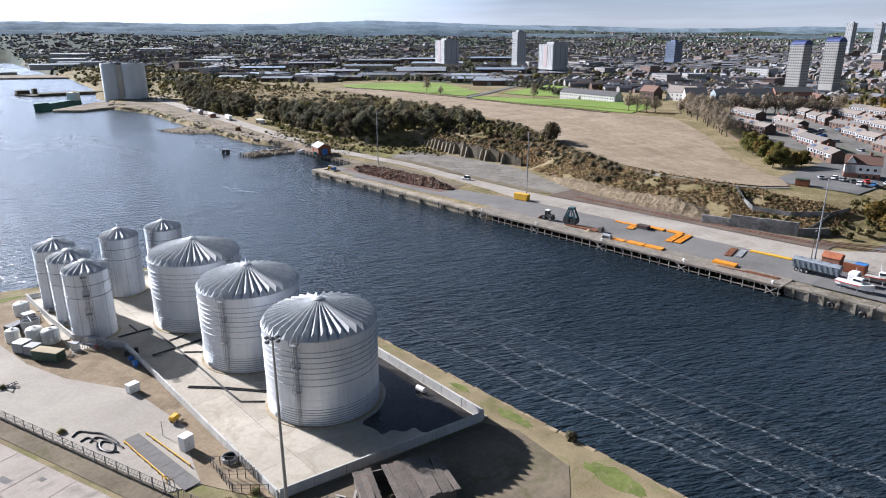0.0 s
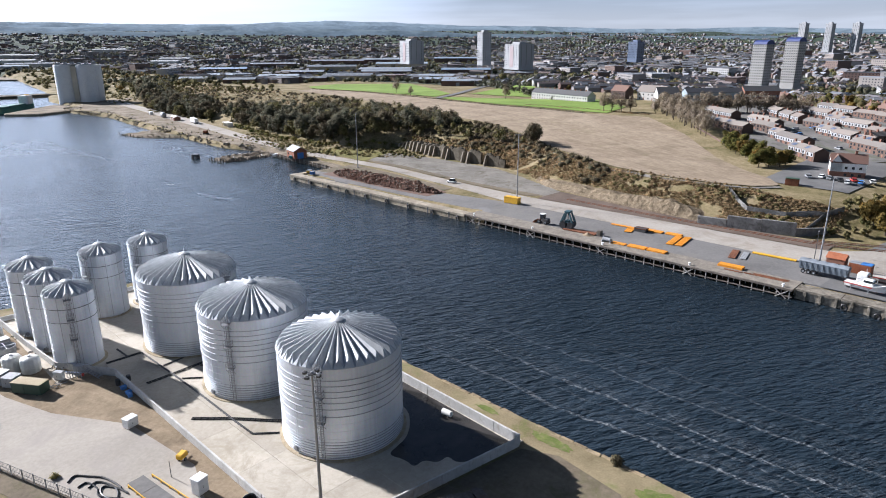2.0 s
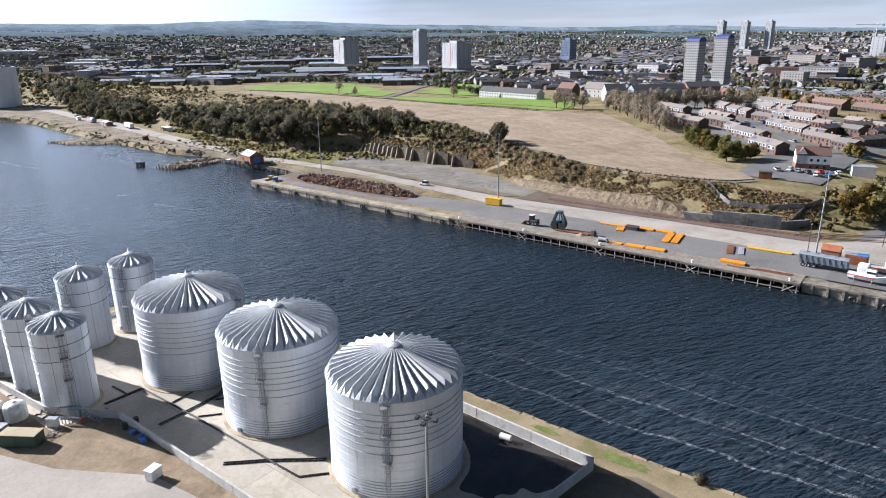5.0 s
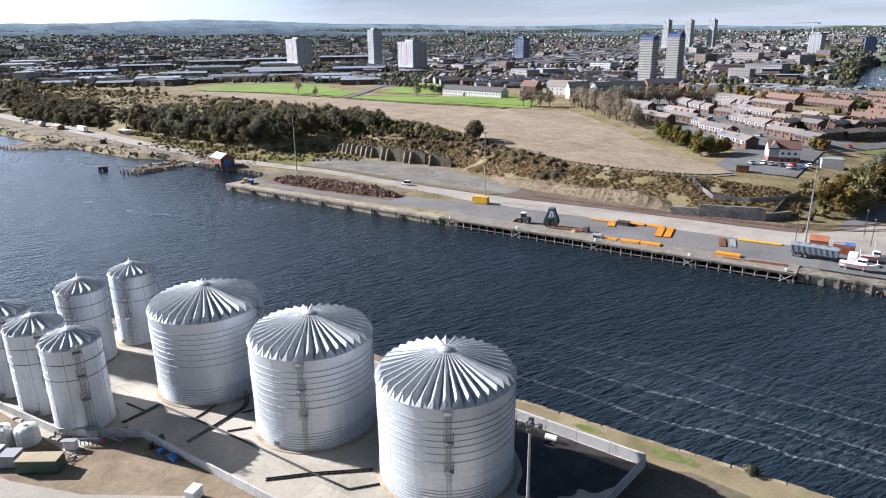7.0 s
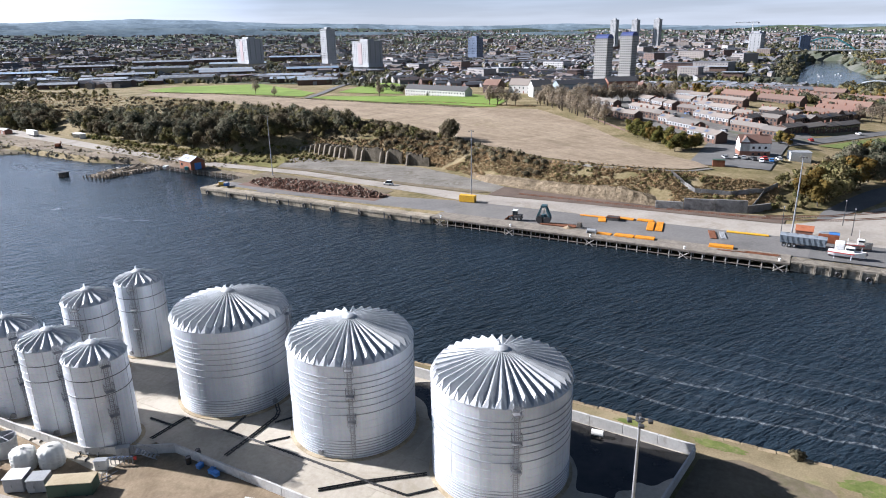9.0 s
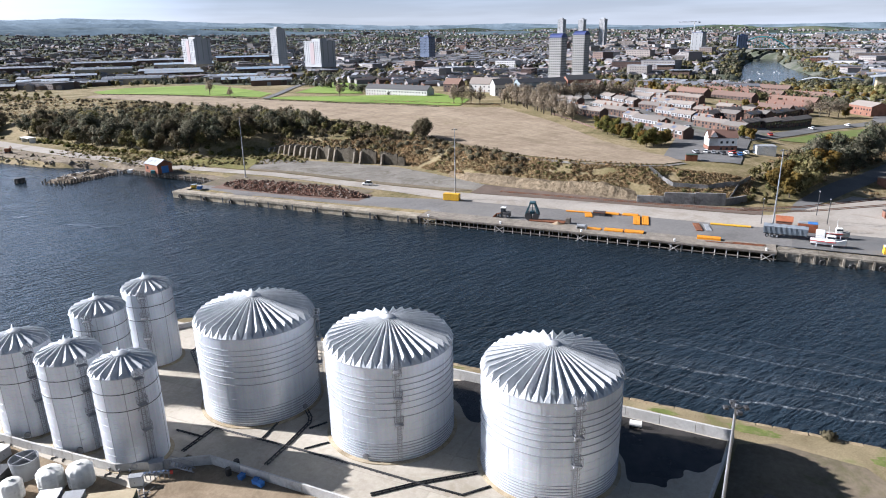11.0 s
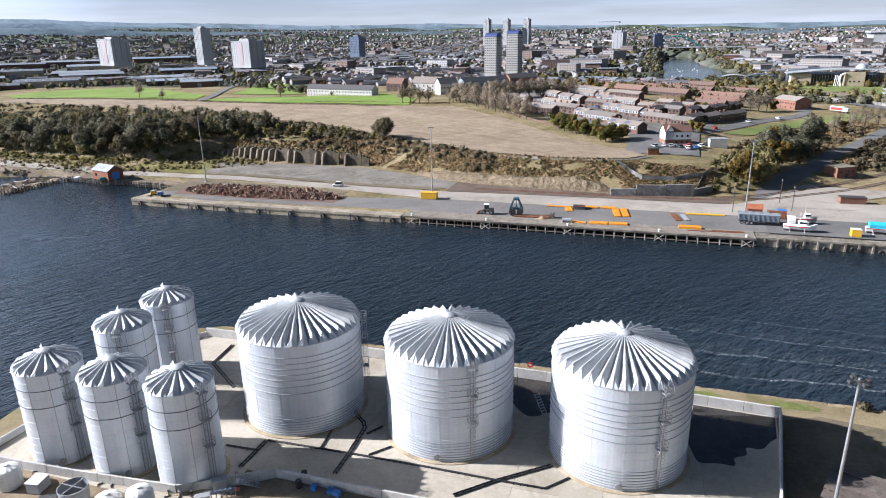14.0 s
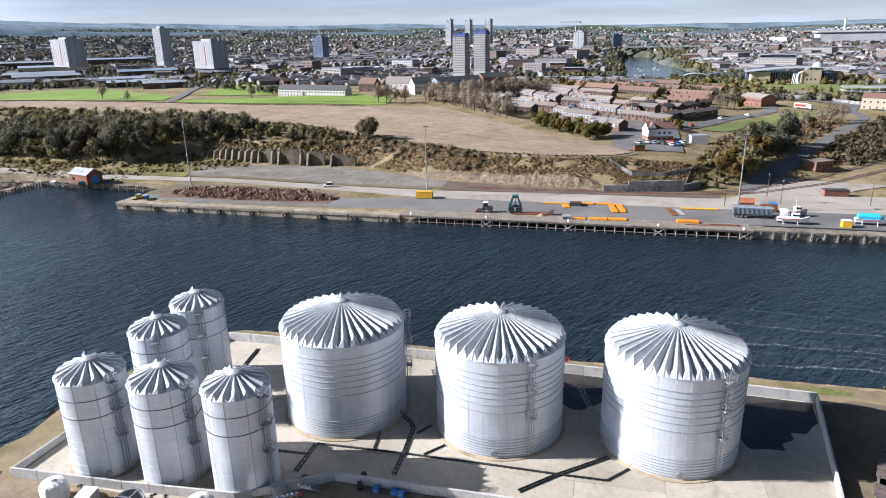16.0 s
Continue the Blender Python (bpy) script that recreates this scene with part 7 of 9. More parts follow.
def beam_mat(x, y, l, w, h, rz, mat, label, name="steel_mat"):
    t = thing(name, label, "steel plate", x, y, GROUND_Q, rz, "steel plates on the quay")
    n = max(1, round(w / 0.6))
    for i in range(n):
        part("beam", Geo().chamfer(-l / 2, l / 2, -w / 2 + w * i / n + 0.02, -w / 2 + w * (i + 1) / n - 0.02, 0.06, h, 0.03), mat, t)
    for s in (-0.35, 0.35):
        part("batten", Geo().box(l * s - 0.12, l * s + 0.12, -w / 2, w / 2, 0, 0.07), TIMBER, t)
    return t


for x, y, l, w, h, rz, m in ((188.6, 114.6, 8.5, 1.2, 0.3, 92, ORANGE), (185.4, 110.6, 4.6, 2.4, 0.25, 15, ORANGE), (189.8, 104.0, 5.4, 2.2, 0.4, 92, ORANGE), (190.4, 97.8, 5.0, 2.2, 0.4, 92, ORANGE), (184.6, 94.9, 10.4, 2.1, 0.3, 8, ORANGE), (185.2, 92.3, 10.6, 2.1, 0.3, 8, ORANGE),
                             (169.9, 105.6, 4.4, 2.0, 0.3, 92, ORANGE), (170.2, 99.6, 5.6, 2.4, 0.5, 92, ORANGE), (170.6, 93.6, 5.6, 2.4, 0.5, 92, ORANGE), (171.3, 72.6, 6.4, 2.3, 0.7, 92, ORANGE), (188.6, 67.2, 11.6, 1.3, 0.35, 92, YELLOW), (183.2, 76.4, 8.4, 2.0, 0.25, 12, RUST), (183.8, 73.6, 7.4, 1.6, 0.2, 12, GREYPAINT)):
    beam_mat(x, y, l, w, h, rz, m, "rusty steel plates laid on the quay" if m is RUST else "grey steel plates laid on the quay" if m is GREYPAINT else "stack of orange-painted steel beams on the quay" if h > 0.45 else "orange-painted steel beams laid on the quay")
dk = thing("steel_bin", "dark low steel bin among the orange beams", "bin", 187.2, 107.4, GROUND_Q, 92)
part("body", Geo().prism([(-1.9, -1.1), (1.9, -1.1), (1.9, 1.1), (-1.9, 1.1)], 0, 1.1), DARKMETAL, dk)
part("rim", Geo().box(-2.0, 2.0, -1.2, -1.0, 1.0, 1.2).box(-2.0, 2.0, 1.0, 1.2, 1.0, 1.2).box(-2.0, -1.8, -1.0, 1.0, 1.0, 1.2).box(1.8, 2.0, -1.0, 1.0, 1.0, 1.2), RUST, dk)

grab = thing("clamshell_grab", "dull blue-green clamshell crane grab standing on the quay", "crane grab", 173.6, 126.4, GROUND_Q, 100)
for s in (-1, 1):
    g = Geo()
    prof = [(0.1, 0.3), (1.0, 0.0), (2.0, 0.6), (2.4, 1.8), (1.8, 2.6), (0.4, 2.2)]
    n = len(prof)
    vs = [(s * x, y, z) for y in (-1.5, 1.5) for x, z in prof]
    g.add(vs, [tuple(range(n - 1, -1, -1)), tuple(range(n, 2 * n))] + [(i, (i + 1) % n, n + (i + 1) % n, n + i) for i in range(n)])
    part("jaw", g, DARKMETAL, grab)
    for y in (-1.2, 1.2):
        part("arm", Geo().tube((s * 2.0, y, 2.2), (s * 0.7, y * 0.7, 5.6), 0.42, 4, 0.28), GRABPAINT, grab)
part("lower_sheave", Geo().chamfer(-0.7, 0.7, -1.0, 1.0, 2.2, 3.0, 0.1), GRABPAINT, grab)
part("head_block", Geo().chamfer(-1.0, 1.0, -1.1, 1.1, 5.4, 6.1, 0.12), GRABPAINT, grab)
part("rope", Geo().tube((0, 0, 2.9), (0, 0, 5.5), 0.14, 5), DARKMETAL, grab)


def wheel(r, w, parent, at, name="wheel"):
    wh = part(name, Geo().lathe([(r * 0.55, -w / 2), (r, -w / 2 * 0.8), (r, w / 2 * 0.8), (r * 0.55, w / 2)], 18), BLACK, parent, "", True, at=at)
    part("rim", Geo().lathe([(0, -w * 0.3), (r * 0.55, -w * 0.4), (r * 0.55, w * 0.4), (0, w * 0.3)], 14), GREYPAINT, wh)
    return wh


ld = thing("wheel_loader", "small dark wheel loader parked on the quay", "loader", 173.6, 136.2, GROUND_Q, 96)
part("rear_body", Geo().chamfer(-2.2, 0.2, -0.9, 0.9, 0.8, 1.9, 0.12), DARKMETAL, ld)
cab = part("cab", Geo().chamfer(-0.6, 0.9, -0.8, 0.8, 1.6, 3.2, 0.15), GLASS, ld)
part("cab_roof", Geo().chamfer(-0.7, 1.0, -0.9, 0.9, 3.2, 3.4, 0.06), WHITEPAINT, cab)
part("lift_arm", Geo().tube((0.9, 0.5, 1.4), (2.8, 0.5, 0.7), 0.14, 5).tube((0.9, -0.5, 1.4), (2.8, -0.5, 0.7), 0.14, 5), RUST, ld)
part("bucket", Geo().add([(2.6, -1.2, 0.1), (3.6, -1.2, 0.1), (2.5, -1.2, 1.1), (2.6, 1.2, 0.1), (3.6, 1.2, 0.1), (2.5, 1.2, 1.1)], [(0, 1, 2), (5, 4, 3), (0, 3, 4, 1), (2, 5, 3, 0)]), RUST, ld)
for wx in (-1.5, 1.1):
    for wy in (-0.9, 0.9):
        wheel(0.7, 0.5, ld, pose(wx, wy, 0.7, 90))
bt = thing("barge_plate", "long rusty steel pontoon section beside the grab", "pontoon", 172.9, 122.4, GROUND_Q, 94)
part("plate", Geo().chamfer(-7, 4.5, -1.2, 1.2, 0.1, 0.5, 0.08), RUST, bt)
part("upstand", Geo().chamfer(-8.6, -7.2, -1.0, 0.6, 0, 1.7, 0.1), TIMBER, bt)
wn2 = thing("winch", "grey quayside winch frame", "winch", 169.2, 109.2, GROUND_Q, 90)
part("drum", Geo().tube((-1.2, 0, 0.9), (1.2, 0, 0.9), 0.55, 12), GREYPAINT, wn2)
for s in (-1.4, 1.4):
    part("side_frame", Geo().add([(s - 0.1, -1.0, 0), (s - 0.1, 1.0, 0), (s - 0.1, 0, 1.6), (s + 0.1, -1.0, 0), (s + 0.1, 1.0, 0), (s + 0.1, 0, 1.6)], [(0, 1, 2), (5, 4, 3), (0, 3, 4, 1), (1, 4, 5, 2), (2, 5, 3, 0)]), GREYPAINT, wn2)

yb = thing("skip_container", "yellow steel container at the foot of a light mast", "container", 189.6, 162.0, GROUND_Q, 96)
part("body", Geo().chamfer(-3, 3, -1.2, 1.2, 0.1, 2.4, 0.06), YELLOW, yb)
for i in range(14):
    part("rib", Geo().box(-2.8 + i * 0.42, -2.66 + i * 0.42, -1.26, -1.2, 0.3, 2.2), YELLOW, yb)
part("lid", Geo().chamfer(-3.05, 3.05, -1.25, 1.25, 2.4, 2.5, 0.03), YELLOW, yb)

# tipper lorry
TRAILERSHEET = paint("grey_tarpaulin", (0.22, 0.25, 0.28), 0.6)
TRAILER = paint("blue_grey_trailer", (0.15, 0.18, 0.21), 0.5)
lorry = thing("tipper_lorry", "articulated tipper lorry with a grey sheeted trailer and white cab", "lorry", 180.4, 50.2, 4.0, -93)
part("chassis", Geo().box(-8.0, 7.6, -0.5, 0.5, 0.9, 1.2), DARKMETAL, lorry)
body = part("tipper_body", Geo().add([(-8, -1.05, 1.25), (3.2, -1.05, 1.25), (3.2, 1.05, 1.25), (-8, 1.05, 1.25), (-8.2, -1.28, 3.3), (3.4, -1.28, 3.3), (3.4, 1.28, 3.3), (-8.2, 1.28, 3.3)],
                                          [(3, 2, 1, 0), (4, 5, 6, 7), (0, 1, 5, 4), (1, 2, 6, 5), (2, 3, 7, 6), (3, 0, 4, 7)]), TRAILER, lorry)
for i in range(9):
    x = -7.9 + i * 1.35
    for s in (-1, 1):
        part("rib", Geo().box(x - 0.1, x + 0.1, s * 1.30 - 0.06, s * 1.30 + 0.06, 1.3, 3.3), TRAILER, body)
g = Geo()
for i in range(10):
    x0, x1 = -8.2 + i * 1.16, -8.2 + (i + 1) * 1.16
    for (ya, za), (yb2, zb) in zip(((-1.3, 3.3), (-0.8, 3.75), (0, 3.9), (0.8, 3.75)), ((-0.8, 3.75), (0, 3.9), (0.8, 3.75), (1.3, 3.3))):
        g.add([(x0, ya, za), (x1, ya, za), (x1, yb2, zb - 0.1 * (i % 2)), (x0, yb2, zb)], [(0, 1, 2, 3)])
part("sheet", g, TRAILERSHEET, body, "taut grey tarpaulin")
cab = part("cab", Geo().chamfer(5.4, 7.7, -1.25, 1.25, 0.8, 3.2, 0.2), WHITEPAINT, lorry)
part("windscreen", Geo().box(7.66, 7.74, -1.1, 1.1, 1.9, 2.9), GLASS, cab)
part("bumper", Geo().chamfer(7.5, 7.9, -1.25, 1.25, 0.4, 1.0, 0.06), YELLOW, cab)
for wx in (-7.0, -5.7, -4.4, 4.4, 6.6):
    for wy in (-1.0, 1.0):
        wheel(0.52, 0.35, lorry, pose(wx, wy, 0.52, 90))


ANTIFOUL = paint("dark_red_antifouling", (0.22, 0.03, 0.025), 0.7)


def boat(x, y, rz, l, hullmat, cabinmat, label, cover=False):
    t = thing("boat", label, "boat", x, y, 3.25, rz, "boats on the quay")
    st = [(-0.5, 0.75), (-0.3, 1.0), (0.0, 1.05), (0.25, 0.9), (0.42, 0.45), (0.52, 0.02)]
    b = l * 0.16
    g = Geo()
    prev = None
    for fx, fw in st:
        x0, w = fx * l, fw * b
        sheer = 2.5 + 0.7 * max(0, fx) ** 2 * 4
        ring = [(x0 * 0.96, 0, 1.0 + 0.5 * max(0, fx)), (x0 * 0.98, w * 0.6, 1.4), (x0, w, sheer), (x0, -w, sheer), (x0 * 0.98, -w * 0.6, 1.4)]
        if prev:
            k = len(g.v)
            g.add(prev + ring, [(i, (i + 1) % 5, 5 + (i + 1) % 5, 5 + i) for i in range(5)])
        else:
            g.add(ring, [(4, 3, 2, 1, 0)])
        prev = ring
    g.m = [0] + [1, 0, 0, 0, 1] * (len(st) - 1)
    part("hull", g, [hullmat, ANTIFOUL], t)
    part("rubbing_strake", Geo().box(-l * 0.5, l * 0.22, -b * 1.07, -b * 1.0, 2.25, 2.45).box(-l * 0.5, l * 0.22, b * 1.0, b * 1.07, 2.25, 2.45), REDPAINT, t)
    part("keel", Geo().chamfer(-l * 0.46, l * 0.36, -b * 0.22, b * 0.22, 0.7, 1.5, 0.08), DARKMETAL, t)
    if cover:
        part("cover", Geo().house(-l * 0.42, l * 0.2, -b * 0.95, b * 0.95, 2.5, 3.5, 0.7), TURQ, t)
    else:
        cabn = part("cabin", Geo().chamfer(-l * 0.05, l * 0.22, -b * 0.6, b * 0.6, 2.5, 4.0, 0.2), cabinmat, t)
        part("cabin_window", Geo().box(l * 0.215, l * 0.225, -b * 0.5, b * 0.5, 3.2, 3.8).box(-l * 0.03, l * 0.2, -b * 0.62, -b * 0.59, 3.2, 3.75), GLASS, cabn)
        part("mast", Geo().tube((0, 0, 4.0), (-0.2, 0, 6.4), 0.06, 5), WHITEPAINT, t)
        part("rail", Geo().chain([(-l * 0.48, -b * 0.7, 3.2), (-l * 0.1, -b, 3.2)], 0.05, 4).chain([(-l * 0.48, b * 0.7, 3.2), (-l * 0.1, b, 3.2)], 0.05, 4), GALV, t)
    for fx in (-0.3, 0.15):
        for s in (-1, 1):
            part("stand", Geo().tube((fx * l, s * b * 1.2, 0.7), (fx * l, s * b * 0.75, 2.0), 0.09, 5), GALV, t)
    return t


boat(175.4, 42.2, -97, 8.6, WHITEPAINT, WHITEPAINT, "white fishing boat with a red stripe propped on stands")
boat(184.5, 39.2, -85, 6.5, PALETIMBER, WHITEPAINT, "small boat with an orange cover on trailer stands")
boat(178.0, 20.0, -95, 9.0, WHITEPAINT, WHITEPAINT, "white boat under a turquoise tarpaulin on stands", True)
yc = thing("yellow_bin", "bright yellow steel box on the quay", "container", 173.8, 28.0, 3.95, -90)
yc.matrix_basis = yc.matrix_basis @ Matrix.Diagonal((0.8, 0.8, 0.8, 1))
part("body", Geo().chamfer(-1.6, 1.6, -1.3, 1.3, 0.05, 2.6, 0.08), YELLOW, yc)
part("lid", Geo().chamfer(-1.65, 1.65, -1.35, 1.35, 2.6, 2.75, 0.04), WHITEPAINT, yc)
TERRACOTTA = surface("orange_tiles", (0.26, 0.085, 0.04), (0.38, 0.14, 0.07), 0.6, 4, 0.85)
sh = thing("quay_shed", "brick hut with an orange tiled roof under a light mast", "hut", 192.0, 52.6, 3.93, -92)
part("wall", Geo().house(-2.0, 2.4, -1.8, 1.8, 0, 2.5, 1.1), BRICK, sh)
part("roof", Geo().gable(-2.0, 2.4, -1.8, 1.8, 2.5, 1.1, 0.2, 0.12), TERRACOTTA, sh)
ctn = thing("shipping_container", "rusty orange shipping container with a blue and white roof", "container", 189.6, 46.2, 3.93, -92)
part("body", Geo().chamfer(-2.6, 2.6, -1.3, 1.3, 0.1, 2.7, 0.06), TERRACOTTA, ctn)
part("roof_sheet", Geo().chamfer(-2.65, 0, -1.35, 1.35, 2.7, 2.82, 0.04), GREYPAINT, ctn)
part("tarpaulin", Geo().chamfer(0, 2.65, -1.35, 1.35, 2.7, 2.86, 0.04), BLUEPAINT, ctn)
for k in range(10):
    part("corrugation", Geo().box(-2.45 + k * 0.5, -2.25 + k * 0.5, -1.36, -1.3, 0.3, 2.5), TERRACOTTA, ctn)
for x, y in ((194.5, 58.5), (200, 40), (211, 42), (203, 12)):
    st = thing("lamp_post", "short grey lamp post beside the quay road", "lamp post", x, y, 3.9)
    part("pole", Geo().lathe([(0.12, 0), (0.07, 8.0)], 8), DARKMETAL, st)
    part("lantern", Geo().chamfer(-0.2, 0.8, -0.15, 0.15, 7.9, 8.1, 0.04), GREYPAINT, st)

# rubble heap of broken brick and iron
SCRAP = by_island("scrap_rubble", [(0.12, 0.066, 0.046), (0.19, 0.105, 0.072), (0.27, 0.16, 0.115), (0.17, 0.125, 0.095), (0.07, 0.05, 0.042), (0.24, 0.125, 0.082), (0.30, 0.25, 0.20)], 0.9)
def heap_top(y, u):
    crest = along([(194, 0.1), (200, 1.4), (206, 2.6), (218, 2.3), (232, 2.8), (244, 2.4), (254, 2.2), (260, 1.0), (263, 0.1)], y)
    return (1 - abs(u) ** 1.6) * crest * (1 + 0.35 * noise.noise(Vector((u * 2.2, y / 4.5, 2))))


def heap_half(y):
    return along([(194, 1.0), (200, 3.4), (210, 5.0), (230, 6.0), (252, 5.4), (263, 1.5)], y) * (1 + 0.2 * noise.noise(Vector((0, y / 6, 8))))


heap = Geo()
for _ in range(6500):
    y, u = rng.uniform(194, 262), rng.uniform(-1.08, 1.08)
    x = 182.2 + u * heap_half(y)
    z = GROUND_Q + max(0.0, heap_top(y, min(1.0, abs(u)) * (1 if u > 0 else -1))) + rng.uniform(-0.05, 0.15)
    s = rng.uniform(0.14, 0.42) * (2.2 if rng.random() < 0.08 else 1)
    m = pose(x, y, z, rng.uniform(0, 180), rng.uniform(0, 180), rng.uniform(0, 180))
    heap.box(-s, s, -s * rng.uniform(0.35, 0.8), s * 0.5, -s * 0.35, s * 0.35, at=m)
solid("rubble_heap", heap, SCRAP, "long heap of broken red brick rubble on the quay", "rubble", "stuff")
mound = Geo()
ny, nx = 90, 14
for j in range(ny + 1):
    for i in range(nx + 1):
        y, u = 194 + 69 * j / ny, -1 + 2 * i / nx
        mound.v.append((182.2 + u * heap_half(y), y, GROUND_Q + 0.12 + heap_top(y, u)))
mound.f = [(j * (nx + 1) + i, j * (nx + 1) + i + 1, (j + 1) * (nx + 1) + i + 1, (j + 1) * (nx + 1) + i) for j in range(ny) for i in range(nx)]
mound.m = [0] * len(mound.f)
solid("rubble_base", mound, surface("packed_brick_rubble", (0.12, 0.06, 0.042), (0.24, 0.125, 0.088), 0.3, 2.5, 0.95, 0, 0.15, 1.0, 0.3), "packed brick dust under the rubble heap", "rubble", "stuff")
ribbon("ground_red_soil", [(175.5, 194), (174.5, 215), (175, 264)], [(187, 194), (189, 215), (188, 264)], surface("red_brick_dust", (0.13, 0.08, 0.06), (0.20, 0.13, 0.10), 0.1, 1.6, 0.95), "reddish brick dust round the rubble heap", 30, 4, 0.14)
for x, y, m, lab in ((171.5, 266.5, BLUEPAINT, "blue plastic drum rack at the end of the quay"), (172.5, 270.5, YELLOW, "yellow crate at the end of the quay")):
    b = thing("crate", lab, "crate", x, y, GROUND_Q, 20)
    part("body", Geo().chamfer(-1.1, 1.1, -0.8, 0.8, 0, 1.3, 0.08), m, b)
    part("lid", Geo().chamfer(-1.2, 1.2, -0.9, 0.9, 1.3, 1.42, 0.03), GREYPAINT, b)

# brick hut by the shore
HUTROOF = surface("weathered_grey_sheet_roof", (0.24, 0.26, 0.27), (0.36, 0.385, 0.40), 0.2, 2.0, 0.6, 0.2, 0.4, 0.2)
HUTBRICK = surface("orange_red_brick", (0.25, 0.105, 0.062), (0.36, 0.16, 0.10), 0.5, 5, 0.9, 0, 0.2, 0.3, 0.03, vary=0.25)
hut = thing("brick_hut", "small red brick hut with a grey roof and skylights", "hut", 194.4, 313.4, 3.9, -104)
part("wall", Geo().house(-5.6, 5.6, -3.6, 3.6, 0, 4.0, 2.0), HUTBRICK, hut)
hr = part("roof", Geo().gable(-5.6, 5.6, -3.6, 3.6, 4.0, 2.0, 0.35, 0.18), HUTROOF, hut)
for s in (-2.5, 0.2):
    part("skylight", Geo().box(-0.6, 0.6, 1.2, 2.6, 0.2, 0.3), PANEL_WHITE, hr, at=pose(s, -3.6, 4.0, 29))
part("door", Geo().box(5.58, 5.68, -1.7, 1.7, 0, 3.2), BLUEPAINT, hut)
part("window", Geo().box(-4.0, -2.6, -3.66, -3.58, 1.4, 2.6), GLASS, hut)
for x, y, m, lab in ((190.6, 312.5, TEALPAINT, "teal waste skip beside the brick hut"), (187.5, 324.0, WHITEPAINT, "small white trailer beside the brick hut")):
    b = thing("skip", lab, "skip", x, y, 3.9, 25)
    part("body", Geo().add([(-1.2, -0.8, 0), (1.2, -0.8, 0), (1.2, 0.8, 0), (-1.2, 0.8, 0), (-1.7, -0.95, 1.4), (1.7, -0.95, 1.4), (1.7, 0.95, 1.4), (-1.7, 0.95, 1.4)], [(3, 2, 1, 0), (4, 5, 6, 7), (0, 1, 5, 4), (1, 2, 6, 5), (2, 3, 7, 6), (3, 0, 4, 7)]), m, b)

# old timber works along the shore
def rough_slab(outline, top, amp):
    """A heap of earth and stone held in an outline, with an uneven top."""
    cx, cy = sum(p[0] for p in outline) / len(outline), sum(p[1] for p in outline) / len(outline)
    pts = even(outline + outline[:1], 48)[:-1]
    g, rings = Geo(), 7
    for k in range(rings + 1):
        f = 1 - k / rings
        for x, y in pts:
            px, py = cx + (x - cx) * f, cy + (y - cy) * f
            g.v.append((px, py, top - (0.7 if k == 0 else 0.0) + amp * noise.noise(Vector((px / 3.2, py / 3.2, 5))) + 0.4 * noise.noise(Vector((px, py, 9)))))
    base = len(g.v)
    g.v += [(x, y, -4) for x, y in pts]
    n = len(pts)
    for k in range(rings):
        g.f += [(k * n + i, k * n + (i + 1) % n, (k + 1) * n + (i + 1) % n, (k + 1) * n + i) for i in range(n)]
    g.f += [(base + i, base + (i + 1) % n, (i + 1) % n, i) for i in range(n)]
    g.m = [0] * len(g.f)
    return g


opier = thing("timber_pier", "decayed timber and stone pier jutting from the shore", "pier", kind="structure")
part("core", rough_slab([(165, 352.5), (167, 340), (192, 338), (200, 350), (196, 356), (178, 358)], 2.2, 1.1), SHOREDIRT, opier)
for i in range(22):
    f = i / 21
    part("pile", Geo().tube((163.6 + 30 * f, 339.6 - 3 * f, -3), (163.6 + 30 * f, 339.6 - 3 * f, 3.2 + rng.uniform(-0.5, 0.6)), 0.28, 7), TIMBER, opier)
for i in range(9):
    part("pile", Geo().tube((163.8 + 0.5 * (i % 2), 340 + i * 1.6, -3), (163.8 + 0.5 * (i % 2), 340 + i * 1.6, 3.0 + rng.uniform(-0.6, 0.5)), 0.3, 7), TIMBER, opier)
bank_line = [(189.4, 274.5), (191.6, 289), (192.6, 305), (193.4, 322), (194.6, 337)]
for i, (x, y) in enumerate(even(bank_line, 44)):
    part("pile", Geo().tube((x, y, -3), (x + rng.uniform(-0.15, 0.15), y, 3.5 + rng.uniform(-0.5, 0.4)), 0.3, 7), PALETIMBER if i % 3 == 0 else TIMBER, opier)
part("bank_fill", Geo().prism([(x + 0.25, y) for x, y in bank_line] + [(203, 340), (206, 300), (200, 272)], -4, 3.55), SHOREDIRT, opier, "stony earth behind the timber piles")
for k in range(5):
    a = even(bank_line, 5)
    (ax, ay), (bx, by) = a[k], a[k + 1]
    part("waling", Geo().tube((ax - 0.35, ay, 2.6), (bx - 0.35, by, 2.6), 0.16, 5), TIMBER, opier)
for k in range(26):
    x, y = rng.uniform(168, 196), rng.uniform(339, 355)
    part("loose_beam", Geo().box(-rng.uniform(1, 2.6), rng.uniform(1, 2.6), -0.16, 0.16, 0, 0.3), PALETIMBER if k % 2 else TIMBER, opier, at=pose(x, y, 2.6, rng.uniform(-10, 10), rng.uniform(-12, 12), rng.uniform(0, 180)))
opl = thing("stone_jetty", "low broken stone jetty off the shore road", "pier", kind="structure")
part("core", rough_slab([(172, 500), (174, 480), (180, 466), (194, 452), (204, 470), (201, 508)], 2.3, 1.0), SHOREDIRT, opl)
